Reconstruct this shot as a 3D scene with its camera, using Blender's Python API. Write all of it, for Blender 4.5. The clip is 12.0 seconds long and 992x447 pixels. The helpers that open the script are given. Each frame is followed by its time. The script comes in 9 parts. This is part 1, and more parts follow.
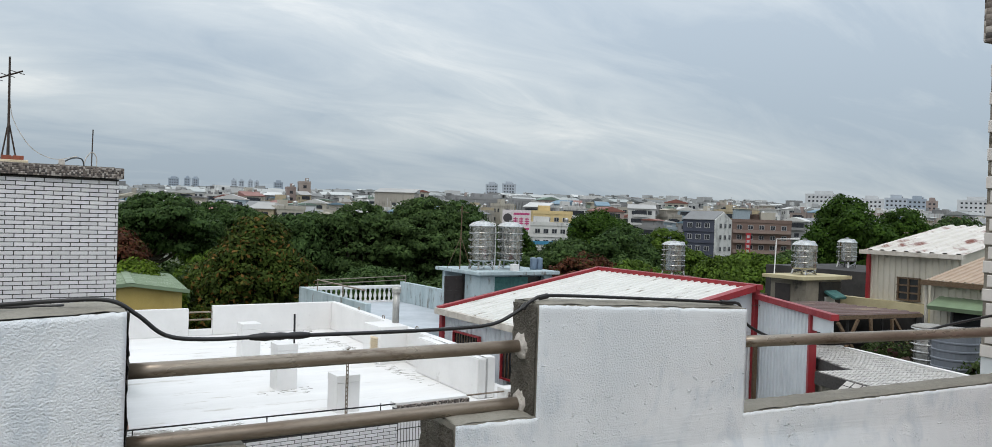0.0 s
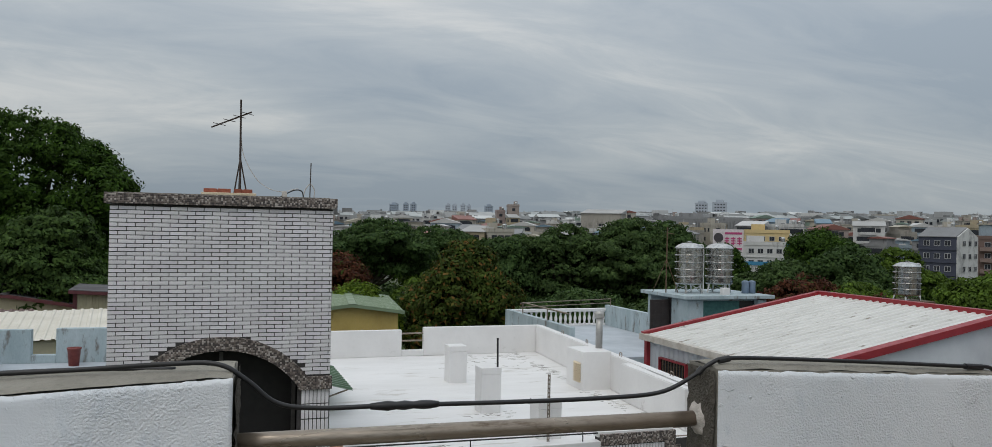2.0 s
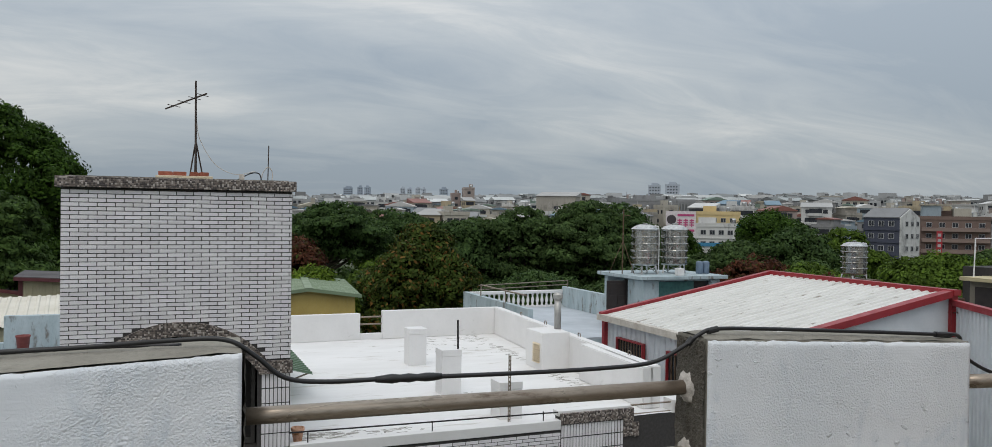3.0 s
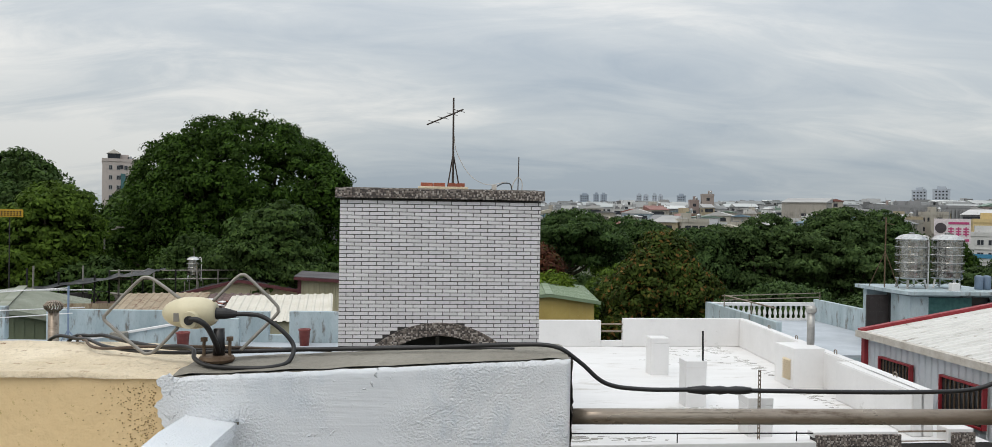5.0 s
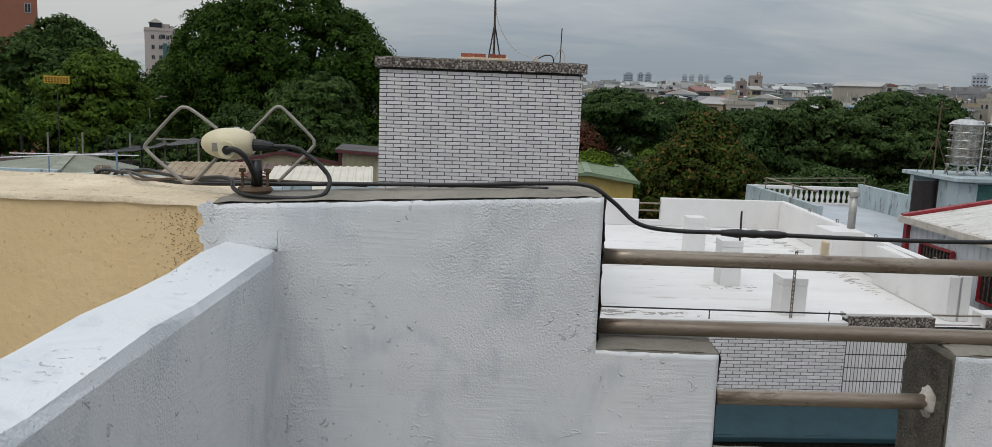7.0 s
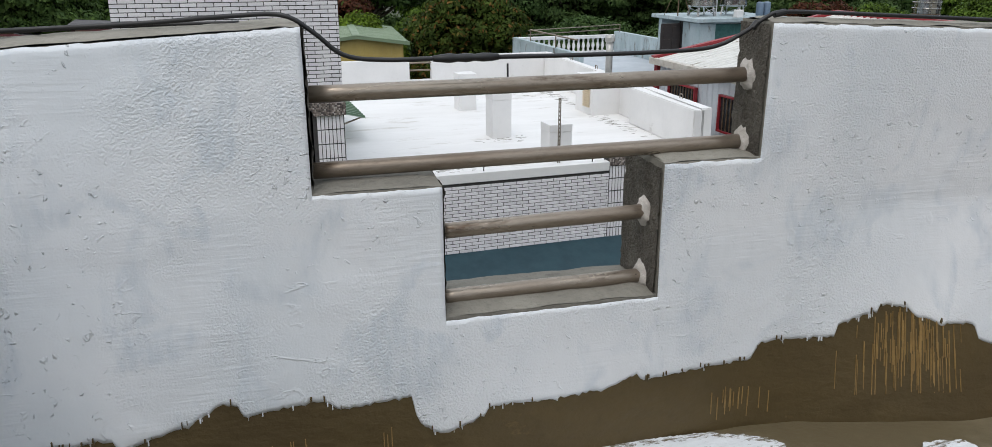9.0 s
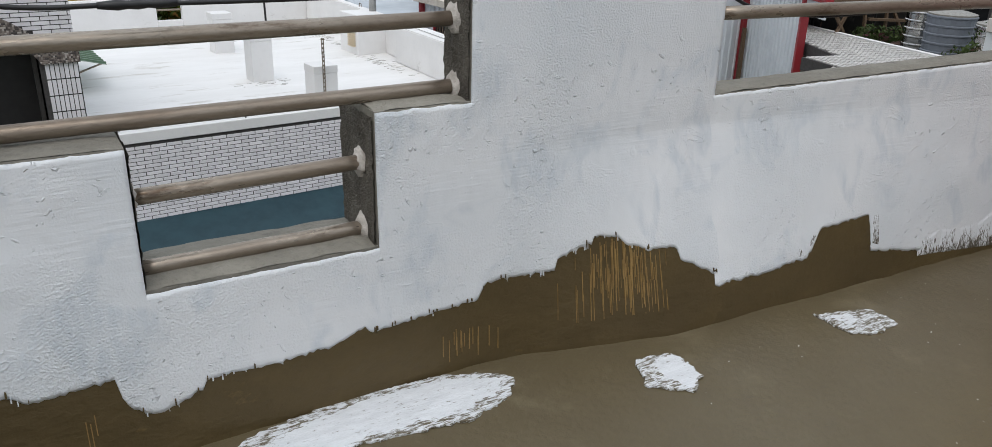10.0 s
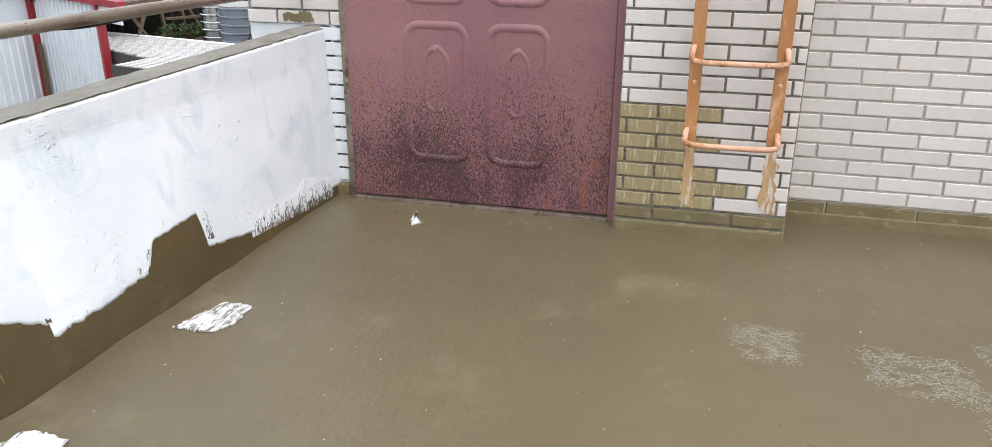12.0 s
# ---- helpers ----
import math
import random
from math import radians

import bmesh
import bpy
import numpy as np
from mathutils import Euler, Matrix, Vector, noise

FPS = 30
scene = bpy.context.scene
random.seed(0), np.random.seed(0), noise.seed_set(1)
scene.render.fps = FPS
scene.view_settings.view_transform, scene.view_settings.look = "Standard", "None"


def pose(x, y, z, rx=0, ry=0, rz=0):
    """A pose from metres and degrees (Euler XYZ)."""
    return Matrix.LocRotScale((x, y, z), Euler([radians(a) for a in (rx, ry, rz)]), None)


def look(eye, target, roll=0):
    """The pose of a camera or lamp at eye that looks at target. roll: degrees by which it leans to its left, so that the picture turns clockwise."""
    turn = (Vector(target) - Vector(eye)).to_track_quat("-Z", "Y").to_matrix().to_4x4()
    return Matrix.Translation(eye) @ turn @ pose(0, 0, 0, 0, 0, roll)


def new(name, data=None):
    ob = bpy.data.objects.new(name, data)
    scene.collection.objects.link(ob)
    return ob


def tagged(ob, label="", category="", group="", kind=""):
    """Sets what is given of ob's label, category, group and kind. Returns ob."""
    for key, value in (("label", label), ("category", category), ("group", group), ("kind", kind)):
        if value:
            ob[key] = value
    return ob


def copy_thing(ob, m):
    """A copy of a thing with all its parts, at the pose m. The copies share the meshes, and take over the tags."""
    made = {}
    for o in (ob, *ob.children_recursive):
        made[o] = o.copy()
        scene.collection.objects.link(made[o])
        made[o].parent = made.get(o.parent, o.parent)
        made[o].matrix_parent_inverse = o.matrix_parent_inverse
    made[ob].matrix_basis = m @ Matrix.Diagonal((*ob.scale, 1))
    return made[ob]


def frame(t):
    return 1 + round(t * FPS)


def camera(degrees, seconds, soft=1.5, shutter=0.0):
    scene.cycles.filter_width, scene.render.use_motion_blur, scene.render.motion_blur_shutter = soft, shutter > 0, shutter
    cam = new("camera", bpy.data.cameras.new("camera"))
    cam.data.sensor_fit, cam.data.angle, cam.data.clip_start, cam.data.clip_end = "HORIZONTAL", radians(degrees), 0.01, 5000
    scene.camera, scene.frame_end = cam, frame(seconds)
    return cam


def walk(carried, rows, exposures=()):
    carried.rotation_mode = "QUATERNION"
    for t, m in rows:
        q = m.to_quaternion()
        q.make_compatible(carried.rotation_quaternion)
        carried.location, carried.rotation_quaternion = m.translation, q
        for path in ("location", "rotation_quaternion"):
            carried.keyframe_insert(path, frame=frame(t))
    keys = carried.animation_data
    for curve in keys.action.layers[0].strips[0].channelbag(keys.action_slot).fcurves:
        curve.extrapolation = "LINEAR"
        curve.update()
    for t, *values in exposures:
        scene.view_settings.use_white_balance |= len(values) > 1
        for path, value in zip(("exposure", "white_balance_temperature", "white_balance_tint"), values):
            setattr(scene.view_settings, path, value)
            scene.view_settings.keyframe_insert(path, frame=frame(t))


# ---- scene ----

# ------------------------------------------------------------------ camera
cam = camera(62.4, 12.0, soft=0.8)
PATH = [
    (0, (-1.162, -1.807, 1.21), (-0.176, -0.067, 1.189), 1.9),
    (0.5, (-1.121, -1.758, 1.198), (-0.497, 0.142, 1.145), 1.1),
    (1, (-1.078, -1.674, 1.228), (-0.542, 0.251, 1.149), 0.5),
    (1.5, (-0.974, -1.632, 1.262), (-0.526, 0.317, 1.274), 1.1),
    (2, (-0.922, -1.57, 1.268), (-0.401, 0.361, 1.285), 1.1),
    (2.5, (-0.974, -1.572, 1.249), (-0.351, 0.329, 1.223), 0.9),
    (2.7, (-0.993, -1.57, 1.249), (-0.365, 0.329, 1.225), 0.8),
    (4.3, (-1.159, -1.679, 1.282), (-0.762, 0.281, 1.271), 0.7),
    (4.5, (-1.179, -1.657, 1.278), (-0.942, 0.329, 1.266), 0.6),
    (5, (-1.202, -1.675, 1.277), (-1.137, 0.324, 1.263), 0.9),
    (5.5, (-1.2, -1.68, 1.272), (-1.16, 0.319, 1.254), 1.3),
    (6, (-1.2, -1.689, 1.255), (-1.167, 0.31, 1.213), 1.8),
    (6.5, (-1.196, -1.686, 1.232), (-1.197, 0.31, 1.106), 1.9),
    (7, (-1.19, -1.671, 1.19), (-1.213, 0.305, 0.879), 2.1),
    (7.2, (-1.189, -1.679, 1.18), (-1.23, 0.288, 0.816), 1.9),
    (9, (-1.039, -1.587, 1.111), (-0.549, 0.251, 0.493), 0.0),
    (9.5, (-0.944, -1.58, 1.126), (-0.178, 0.134, 0.435), 0.7),
    (10, (-0.884, -1.593, 1.122), (0.073, -0.004, 0.374), 1.6),
    (10.5, (-0.811, -1.622, 1.115), (0.308, -0.15, 0.352), 1.0),
    (11, (-0.787, -1.639, 1.114), (0.469, -0.318, 0.294), -0.9),
    (11.5, (-0.795, -1.638, 1.111), (0.711, -0.613, 0.285), -2.4),
    (12, (-0.769, -1.653, 1.128), (1.04, -1.197, 0.406), 0.2),
]
EXPOSURES = [(0.0, 0.0, 6500, 10), (0.4, -0.47, 6550, 10.3), (1.0, -0.47, 6600, 10.5), (1.5, -0.5, 6600, 10.5), (2.0, -0.55, 6550, 10.5), (2.5, -0.35, 6600, 11), (4.3, -0.5, 6600, 11), (4.6, -0.5, 6650, 11), (5.0, -0.12, 6750, 11.5),
             (5.5, -0.08, 6800, 12), (6.5, -0.15, 6800, 12), (7.0, -0.42, 6700, 12), (7.3, -0.42, 6700, 12), (9.0, -0.1, 6500, 12), (9.5, -0.13, 6500, 12), (10.0, -0.15, 6500, 12), (10.5, -0.2, 6450, 11), (11.0, 0.18, 6450, 12),
             (11.5, 0.68, 6450, 13), (12.0, 0.82, 6450, 13)]
walk(cam, [(t, look(eye, target, roll)) for t, eye, target, roll in PATH], EXPOSURES)

# ------------------------------------------------------------------ sky and sun (overcast)
SUN_ELEVATION, SUN_AZIMUTH = radians(60), radians(205)
world = bpy.data.worlds.new("overcast_sky")
scene.world = world
world.use_nodes = True
wt = world.node_tree
wt.nodes.clear()


def wnode(kind, **values):
    n = wt.nodes.new(kind)
    for key, value in values.items():
        n.inputs[key].default_value = value
    return n


def wmath(op, a, b):
    n = wt.nodes.new("ShaderNodeMath")
    n.operation = op
    for i, v in enumerate((a, b)):
        if isinstance(v, (int, float)):
            n.inputs[i].default_value = v
        else:
            wt.links.new(v, n.inputs[i])
    return n.outputs[0]


sky = wt.nodes.new("ShaderNodeTexSky")
sky.sky_type, sky.sun_disc = "NISHITA", False
sky.sun_elevation, sky.sun_rotation = SUN_ELEVATION, SUN_AZIMUTH
sky.air_density, sky.dust_density = 1.2, 2.0
wcoord = wt.nodes.new("ShaderNodeTexCoord")
wsep = wt.nodes.new("ShaderNodeSeparateXYZ")
wt.links.new(wcoord.outputs["Generated"], wsep.inputs[0])
height = wmath("MAXIMUM", wsep.outputs[2], 0.0)
lift = wmath("ADD", height, 0.26)
flat = wt.nodes.new("ShaderNodeCombineXYZ")
wt.links.new(wmath("DIVIDE", wsep.outputs[0], lift), flat.inputs[0])
wt.links.new(wmath("DIVIDE", wsep.outputs[1], lift), flat.inputs[1])
stretch = wt.nodes.new("ShaderNodeMapping")
stretch.inputs["Location"].default_value = (2.3, 0.4, 0.0)
stretch.inputs["Rotation"].default_value = (0, 0, radians(-7))
stretch.inputs["Scale"].default_value = (0.50, 1.15, 1.0)
wt.links.new(flat.outputs[0], stretch.inputs[0])
cloud_large = wnode("ShaderNodeTexNoise", Scale=0.85, Detail=8.0, Roughness=0.5, Distortion=0.4)
cloud_small = wnode("ShaderNodeTexNoise", Scale=3.4, Detail=10.0, Roughness=0.62, Distortion=0.9)
for n in (cloud_large, cloud_small):
    wt.links.new(stretch.outputs[0], n.inputs["Vector"])
cloud = wmath("ADD", wmath("MULTIPLY", cloud_large.outputs[0], 0.70), wmath("MULTIPLY", cloud_small.outputs[0], 0.30))
# thinner, whiter cover towards the west
cloud = wmath("ADD", cloud, wmath("MULTIPLY", wsep.outputs[0], -0.085))
ramp = wt.nodes.new("ShaderNodeValToRGB")
wt.links.new(cloud, ramp.inputs[0])
ramp.color_ramp.elements[0].position, ramp.color_ramp.elements[0].color = 0.37, (0.44, 0.51, 0.585, 1)
ramp.color_ramp.elements[1].position, ramp.color_ramp.elements[1].color = 0.60, (0.83, 0.84, 0.835, 1)
mid = ramp.color_ramp.elements.new(0.5)
mid.color = (0.60, 0.65, 0.69, 1)
# overcast sky: the zenith is brighter than the horizon, which is bluer
bright = wmath("ADD", wmath("MULTIPLY", height, 1.6), 0.84)
low_air = wt.nodes.new("ShaderNodeValToRGB")
low_air.color_ramp.elements[0].position, low_air.color_ramp.elements[0].color = 0.0, (0.93, 0.98, 1.0, 1)
low_air.color_ramp.elements[1].position, low_air.color_ramp.elements[1].color = 0.38, (1, 1, 1, 1)
wt.links.new(height, low_air.inputs[0])
tinted = wt.nodes.new("ShaderNodeVectorMath")
tinted.operation = "MULTIPLY"
wt.links.new(ramp.outputs[0], tinted.inputs[0])
wt.links.new(low_air.outputs[0], tinted.inputs[1])
veil = wt.nodes.new("ShaderNodeVectorMath")
veil.operation = "SCALE"
wt.links.new(tinted.outputs[0], veil.inputs[0])
wt.links.new(bright, veil.inputs["Scale"])
back_sky, back_cloud = wt.nodes.new("ShaderNodeBackground"), wt.nodes.new("ShaderNodeBackground")
back_sky.inputs["Strength"].default_value = 0.1
back_cloud.inputs["Strength"].default_value = 1.0
wt.links.new(sky.outputs[0], back_sky.inputs["Color"])
wt.links.new(veil.outputs[0], back_cloud.inputs["Color"])
cover = wt.nodes.new("ShaderNodeMixShader")
cover.inputs[0].default_value = 0.93
wt.links.new(back_sky.outputs[0], cover.inputs[1])
wt.links.new(back_cloud.outputs[0], cover.inputs[2])
wout = wt.nodes.new("ShaderNodeOutputWorld")
wt.links.new(cover.outputs[0], wout.inputs[0])

sun_data = bpy.data.lights.new("sun", "SUN")
sun_data.energy, sun_data.angle, sun_data.color = 0.75, radians(25), (1.0, 0.97, 0.93)
sun = new("sun", sun_data)
sun.matrix_world = look(
    (60 * math.cos(SUN_ELEVATION) * math.sin(SUN_AZIMUTH), 60 * math.cos(SUN_ELEVATION) * math.cos(SUN_AZIMUTH), 60 * math.sin(SUN_ELEVATION)),
    (0, 0, 0))

# ------------------------------------------------------------------ materials
def material(name, c1, c2=None, scale=3.0, rough=0.7, metal=0.0, bump=0.0, bump_scale=40.0, fine=0.25, spread=0.0, stain=None,
             stain_scale=1.2, stain_from=0.58, stretch=(1, 1, 1), rough_var=0.12, specular=0.5, island=False):
    """Two-scale colour variation, optional stains, fine relief, and a shade of its own for each object or loose piece."""
    m = bpy.data.materials.new(name)
    m.use_nodes = True
    t = m.node_tree
    bsdf = t.nodes["Principled BSDF"]
    co = t.nodes.new("ShaderNodeTexCoord")
    mp = t.nodes.new("ShaderNodeMapping")
    mp.inputs["Scale"].default_value = stretch
    t.links.new(co.outputs["Object"], mp.inputs[0])

    def noise_at(s, detail=5.0, r=0.6):
        n = t.nodes.new("ShaderNodeTexNoise")
        n.inputs["Scale"].default_value, n.inputs["Detail"].default_value, n.inputs["Roughness"].default_value = s, detail, r
        t.links.new(mp.outputs[0], n.inputs["Vector"])
        return n.outputs[0]

    def mix(a, b, fac, blend="MIX"):
        n = t.nodes.new("ShaderNodeMix")
        n.data_type, n.blend_type = "RGBA", blend
        for socket, v in ((n.inputs[0], fac), (n.inputs[6], a), (n.inputs[7], b)):
            if isinstance(v, (int, float)):
                socket.default_value = v
            elif isinstance(v, tuple):
                socket.default_value = (*v, 1)
            else:
                t.links.new(v, socket)
        return n.outputs[2]

    def ranged(v, lo, hi, to_lo=0.0, to_hi=1.0):
        n = t.nodes.new("ShaderNodeMapRange")
        n.inputs[1].default_value, n.inputs[2].default_value, n.inputs[3].default_value, n.inputs[4].default_value = lo, hi, to_lo, to_hi
        t.links.new(v, n.inputs[0])
        return n.outputs[0]

    c2 = c2 or tuple(v * 0.78 for v in c1)
    big = noise_at(scale)
    col = mix(c1, c2, ranged(big, 0.35, 0.65))
    grain = noise_at(scale * 14, 3.0, 0.7)
    col = mix(col, tuple(v * 0.55 for v in c2), ranged(grain, 0.5, 0.8, 0.0, fine))
    if stain:
        mark = noise_at(stain_scale, 8.0, 0.68)
        col = mix(col, stain, ranged(mark, stain_from, stain_from + 0.1))
    if spread:
        if island:
            g = t.nodes.new("ShaderNodeNewGeometry")
            rnd = g.outputs["Random Per Island"]
        else:
            g = t.nodes.new("ShaderNodeObjectInfo")
            rnd = g.outputs["Random"]
        hs = t.nodes.new("ShaderNodeHueSaturation")
        t.links.new(ranged(rnd, 0, 1, 1 - spread, 1 + spread), hs.inputs["Value"])
        t.links.new(col, hs.inputs["Color"])
        col = hs.outputs[0]
    t.links.new(col, bsdf.inputs["Base Color"])
    t.links.new(ranged(big, 0.3, 0.7, max(rough - rough_var, 0.02), min(rough + rough_var, 1)), bsdf.inputs["Roughness"])
    bsdf.inputs["Metallic"].default_value = metal
    bsdf.inputs["Specular IOR Level"].default_value = specular
    if bump:
        b = t.nodes.new("ShaderNodeBump")
        b.inputs["Strength"].default_value, b.inputs["Distance"].default_value = 1.0, bump
        h1, h2 = noise_at(bump_scale, 4.0, 0.6), noise_at(bump_scale * 0.22, 3.0, 0.5)
        add = t.nodes.new("ShaderNodeMath")
        add.operation = "ADD"
        t.links.new(h1, add.inputs[0])
        t.links.new(h2, add.inputs[1])
        t.links.new(add.outputs[0], b.inputs["Height"])
        t.links.new(b.outputs[0], bsdf.inputs["Normal"])
    return m


def wall_paint():
    """White masonry paint: bluish thin patches, roller orange-peel, faint sideways roller lines, a few crumbs and scraped ridges."""
    m = bpy.data.materials.new("white_wall_paint")
    m.use_nodes = True
    t = m.node_tree
    bsdf = t.nodes["Principled BSDF"]
    co = t.nodes.new("ShaderNodeTexCoord")

    def noise_at(s, detail=3.0, squeeze=(1, 1, 1), distort=0.0):
        mp, n = t.nodes.new("ShaderNodeMapping"), t.nodes.new("ShaderNodeTexNoise")
        mp.inputs["Scale"].default_value = squeeze
        t.links.new(co.outputs["Object"], mp.inputs[0])
        t.links.new(mp.outputs[0], n.inputs["Vector"])
        n.inputs["Scale"].default_value, n.inputs["Detail"].default_value, n.inputs["Distortion"].default_value = s, detail, distort
        return n.outputs[0]

    def ranged(v, a, b, c=0.0, d=1.0):
        n = t.nodes.new("ShaderNodeMapRange")
        n.inputs[1].default_value, n.inputs[2].default_value, n.inputs[3].default_value, n.inputs[4].default_value = a, b, c, d
        t.links.new(v, n.inputs[0])
        return n.outputs[0]

    def calc(op, a, b):
        n = t.nodes.new("ShaderNodeMath")
        n.operation = op
        for i, v in enumerate((a, b)):
            if isinstance(v, (int, float)):
                n.inputs[i].default_value = v
            else:
                t.links.new(v, n.inputs[i])
        return n.outputs[0]

    def over(a, c, fac):
        n = t.nodes.new("ShaderNodeMix")
        n.data_type = "RGBA"
        for socket, v in ((n.inputs[6], a), (n.inputs[7], c)):
            if isinstance(v, tuple):
                socket.default_value = (*v, 1)
            else:
                t.links.new(v, socket)
        t.links.new(fac, n.inputs[0])
        return n.outputs[2]

    col = over((0.74, 0.762, 0.785), (0.672, 0.708, 0.74), ranged(noise_at(2.4, 4), 0.40, 0.62))
    thin = calc("MULTIPLY", ranged(noise_at(6.5, 7, (1, 1, 0.8), 0.8), 0.53, 0.62), ranged(noise_at(60, 3, (1, 1, 0.25)), 0.35, 0.65, 0.35, 1.0))
    col = over(col, (0.57, 0.62, 0.67), calc("MULTIPLY", thin, 0.8))
    col = over(col, (0.55, 0.57, 0.58), ranged(noise_at(95, 2), 0.70, 0.76, 0.0, 0.12))
    t.links.new(col, bsdf.inputs["Base Color"])
    t.links.new(ranged(noise_at(3.0, 3), 0.3, 0.7, 0.42, 0.62), bsdf.inputs["Roughness"])
    peel = calc("MULTIPLY", noise_at(210, 2), ranged(noise_at(3.1, 3), 0.42, 0.62, 0.10, 1.2))
    lines = calc("MULTIPLY", noise_at(30, 3, (0.35, 1, 5.0)), ranged(noise_at(4.5, 2), 0.45, 0.6, 0.0, 0.4))
    crumbs = calc("MULTIPLY", ranged(noise_at(58, 3, distort=0.6), 0.64, 0.72), ranged(noise_at(3.7, 3), 0.46, 0.62, 0.0, 1.1))
    scrape = calc("MULTIPLY", ranged(calc("ABSOLUTE", calc("SUBTRACT", noise_at(4.4, 5, (1, 1, 1.8), 1.3), 0.5), 0.0), 0.022, 0.0), ranged(noise_at(5.3, 3), 0.56, 0.66, 0.0, 0.35))
    wave = calc("MULTIPLY", noise_at(11, 2), 1.1)
    height_sum = calc("ADD", calc("ADD", calc("ADD", peel, lines), calc("ADD", crumbs, scrape)), wave)
    b = t.nodes.new("ShaderNodeBump")
    b.inputs["Strength"].default_value, b.inputs["Distance"].default_value = 1.0, 0.0034
    t.links.new(height_sum, b.inputs["Height"])
    t.links.new(b.outputs[0], bsdf.inputs["Normal"])
    return m


M_PAINT = wall_paint()
M_CONCRETE = material("grey_concrete", (0.265, 0.25, 0.21), (0.19, 0.178, 0.15), 4, 0.9, bump=0.004, bump_scale=60, fine=0.5, stain=(0.10, 0.095, 0.085), stain_scale=5, stain_from=0.6)
M_ROUGHCONC = material("rough_concrete", (0.15, 0.135, 0.11), (0.08, 0.07, 0.056), 12, 0.95, bump=0.016, bump_scale=110, fine=0.6, stain=(0.32, 0.30, 0.26), stain_scale=48, stain_from=0.62)
M_PRIMER = material("olive_waterproof_coat", (0.098, 0.070, 0.030), (0.074, 0.052, 0.022), 3.0, 0.55, specular=0.3, bump=0.0045, bump_scale=34, fine=0.2, stain=(0.15, 0.105, 0.042), stain_scale=12, stain_from=0.65, stretch=(0.8, 1, 1.2))
M_FLOOR = material("wet_olive_floor", (0.137, 0.110, 0.062), (0.110, 0.087, 0.048), 0.9, 0.36, bump=0.0022, bump_scale=48, fine=0.18, stain=(0.165, 0.137, 0.084), stain_scale=2.3, stain_from=0.575, rough_var=0.16)
M_YELLOW = material("yellow_wall_paint", (0.80, 0.60, 0.34), (0.72, 0.53, 0.285), 2.2, 0.75, bump=0.003, bump_scale=50, fine=0.12, stain=(0.40, 0.27, 0.075), stain_scale=75, stain_from=0.615)
M_OLDCAP = material("weathered_cream_concrete", (0.74, 0.64, 0.48), (0.60, 0.50, 0.35), 6, 0.95, bump=0.008, bump_scale=60, fine=0.55, stain=(0.20, 0.10, 0.04), stain_scale=22, stain_from=0.60)
M_STEEL = material("weathered_steel_pipe", (0.34, 0.29, 0.235), (0.21, 0.165, 0.125), 7, 0.34, metal=0.6, bump=0.001, bump_scale=90, fine=0.45, stain=(0.105, 0.07, 0.045), stain_scale=11, stain_from=0.56, stretch=(0.35, 1.3, 1.3))
M_MORTAR_W = material("white_mortar", (0.62, 0.58, 0.54), (0.42, 0.39, 0.35), 25, 0.95, bump=0.006, bump_scale=80)
M_CABLE = material("black_cable", (0.012, 0.012, 0.013), None, 20, 0.45, fine=0.1)
M_TILE = material("white_glazed_tile", (0.79, 0.77, 0.79), (0.72, 0.70, 0.725), 6, 0.28, fine=0.06, spread=0.09)
M_TILE_I = material("white_glazed_tiles_far", (0.79, 0.77, 0.79), (0.72, 0.70, 0.725), 6, 0.28, fine=0.06, spread=0.09, island=True)
M_TILE_OLD = material("cream_glazed_tile", (0.66, 0.62, 0.59), (0.585, 0.545, 0.515), 8, 0.3, fine=0.12, spread=0.06)
M_JOINT = material("dark_tile_joint", (0.060, 0.056, 0.055), None, 20, 0.95, fine=0.3)
M_JOINT_G = material("grey_tile_joint", (0.30, 0.27, 0.23), (0.21, 0.185, 0.155), 9, 0.95, fine=0.5, stain=(0.10, 0.085, 0.065), stain_scale=30, stain_from=0.55)
M_JOINT_P = material("pinkish_tile_joint", (0.64, 0.58, 0.53), (0.54, 0.48, 0.43), 9, 0.95, fine=0.3)
M_STILE = material("rusting_orange_steel", (0.44, 0.21, 0.075), (0.34, 0.145, 0.05), 9, 0.65, fine=0.25, stain=(0.60, 0.37, 0.25), stain_scale=12, stain_from=0.55, stretch=(1, 1, 0.4))
M_MOSAIC = bpy.data.materials.new("brown_pebble_mosaic")
M_MOSAIC.use_nodes = True
mt = M_MOSAIC.node_tree
mc, mv, mr = mt.nodes.new("ShaderNodeTexCoord"), mt.nodes.new("ShaderNodeTexVoronoi"), mt.nodes.new("ShaderNodeValToRGB")
mv.inputs["Scale"].default_value = 38.0
mv.inputs["Randomness"].default_value = 0.0
ms = mt.nodes.new("ShaderNodeSeparateColor")
mt.links.new(mc.outputs["Object"], mv.inputs["Vector"])
mt.links.new(mv.outputs["Color"], ms.inputs[0])
mt.links.new(ms.outputs[0], mr.inputs[0])
mr.color_ramp.interpolation = "CONSTANT"
mr.color_ramp.elements[0].color = (0.055, 0.045, 0.042, 1)
mr.color_ramp.elements[1].position, mr.color_ramp.elements[1].color = 0.30, (0.13, 0.105, 0.092, 1)
for at, c in ((0.58, (0.23, 0.195, 0.17, 1)), (0.82, (0.40, 0.36, 0.33, 1))):
    mr.color_ramp.elements.new(at).color = c
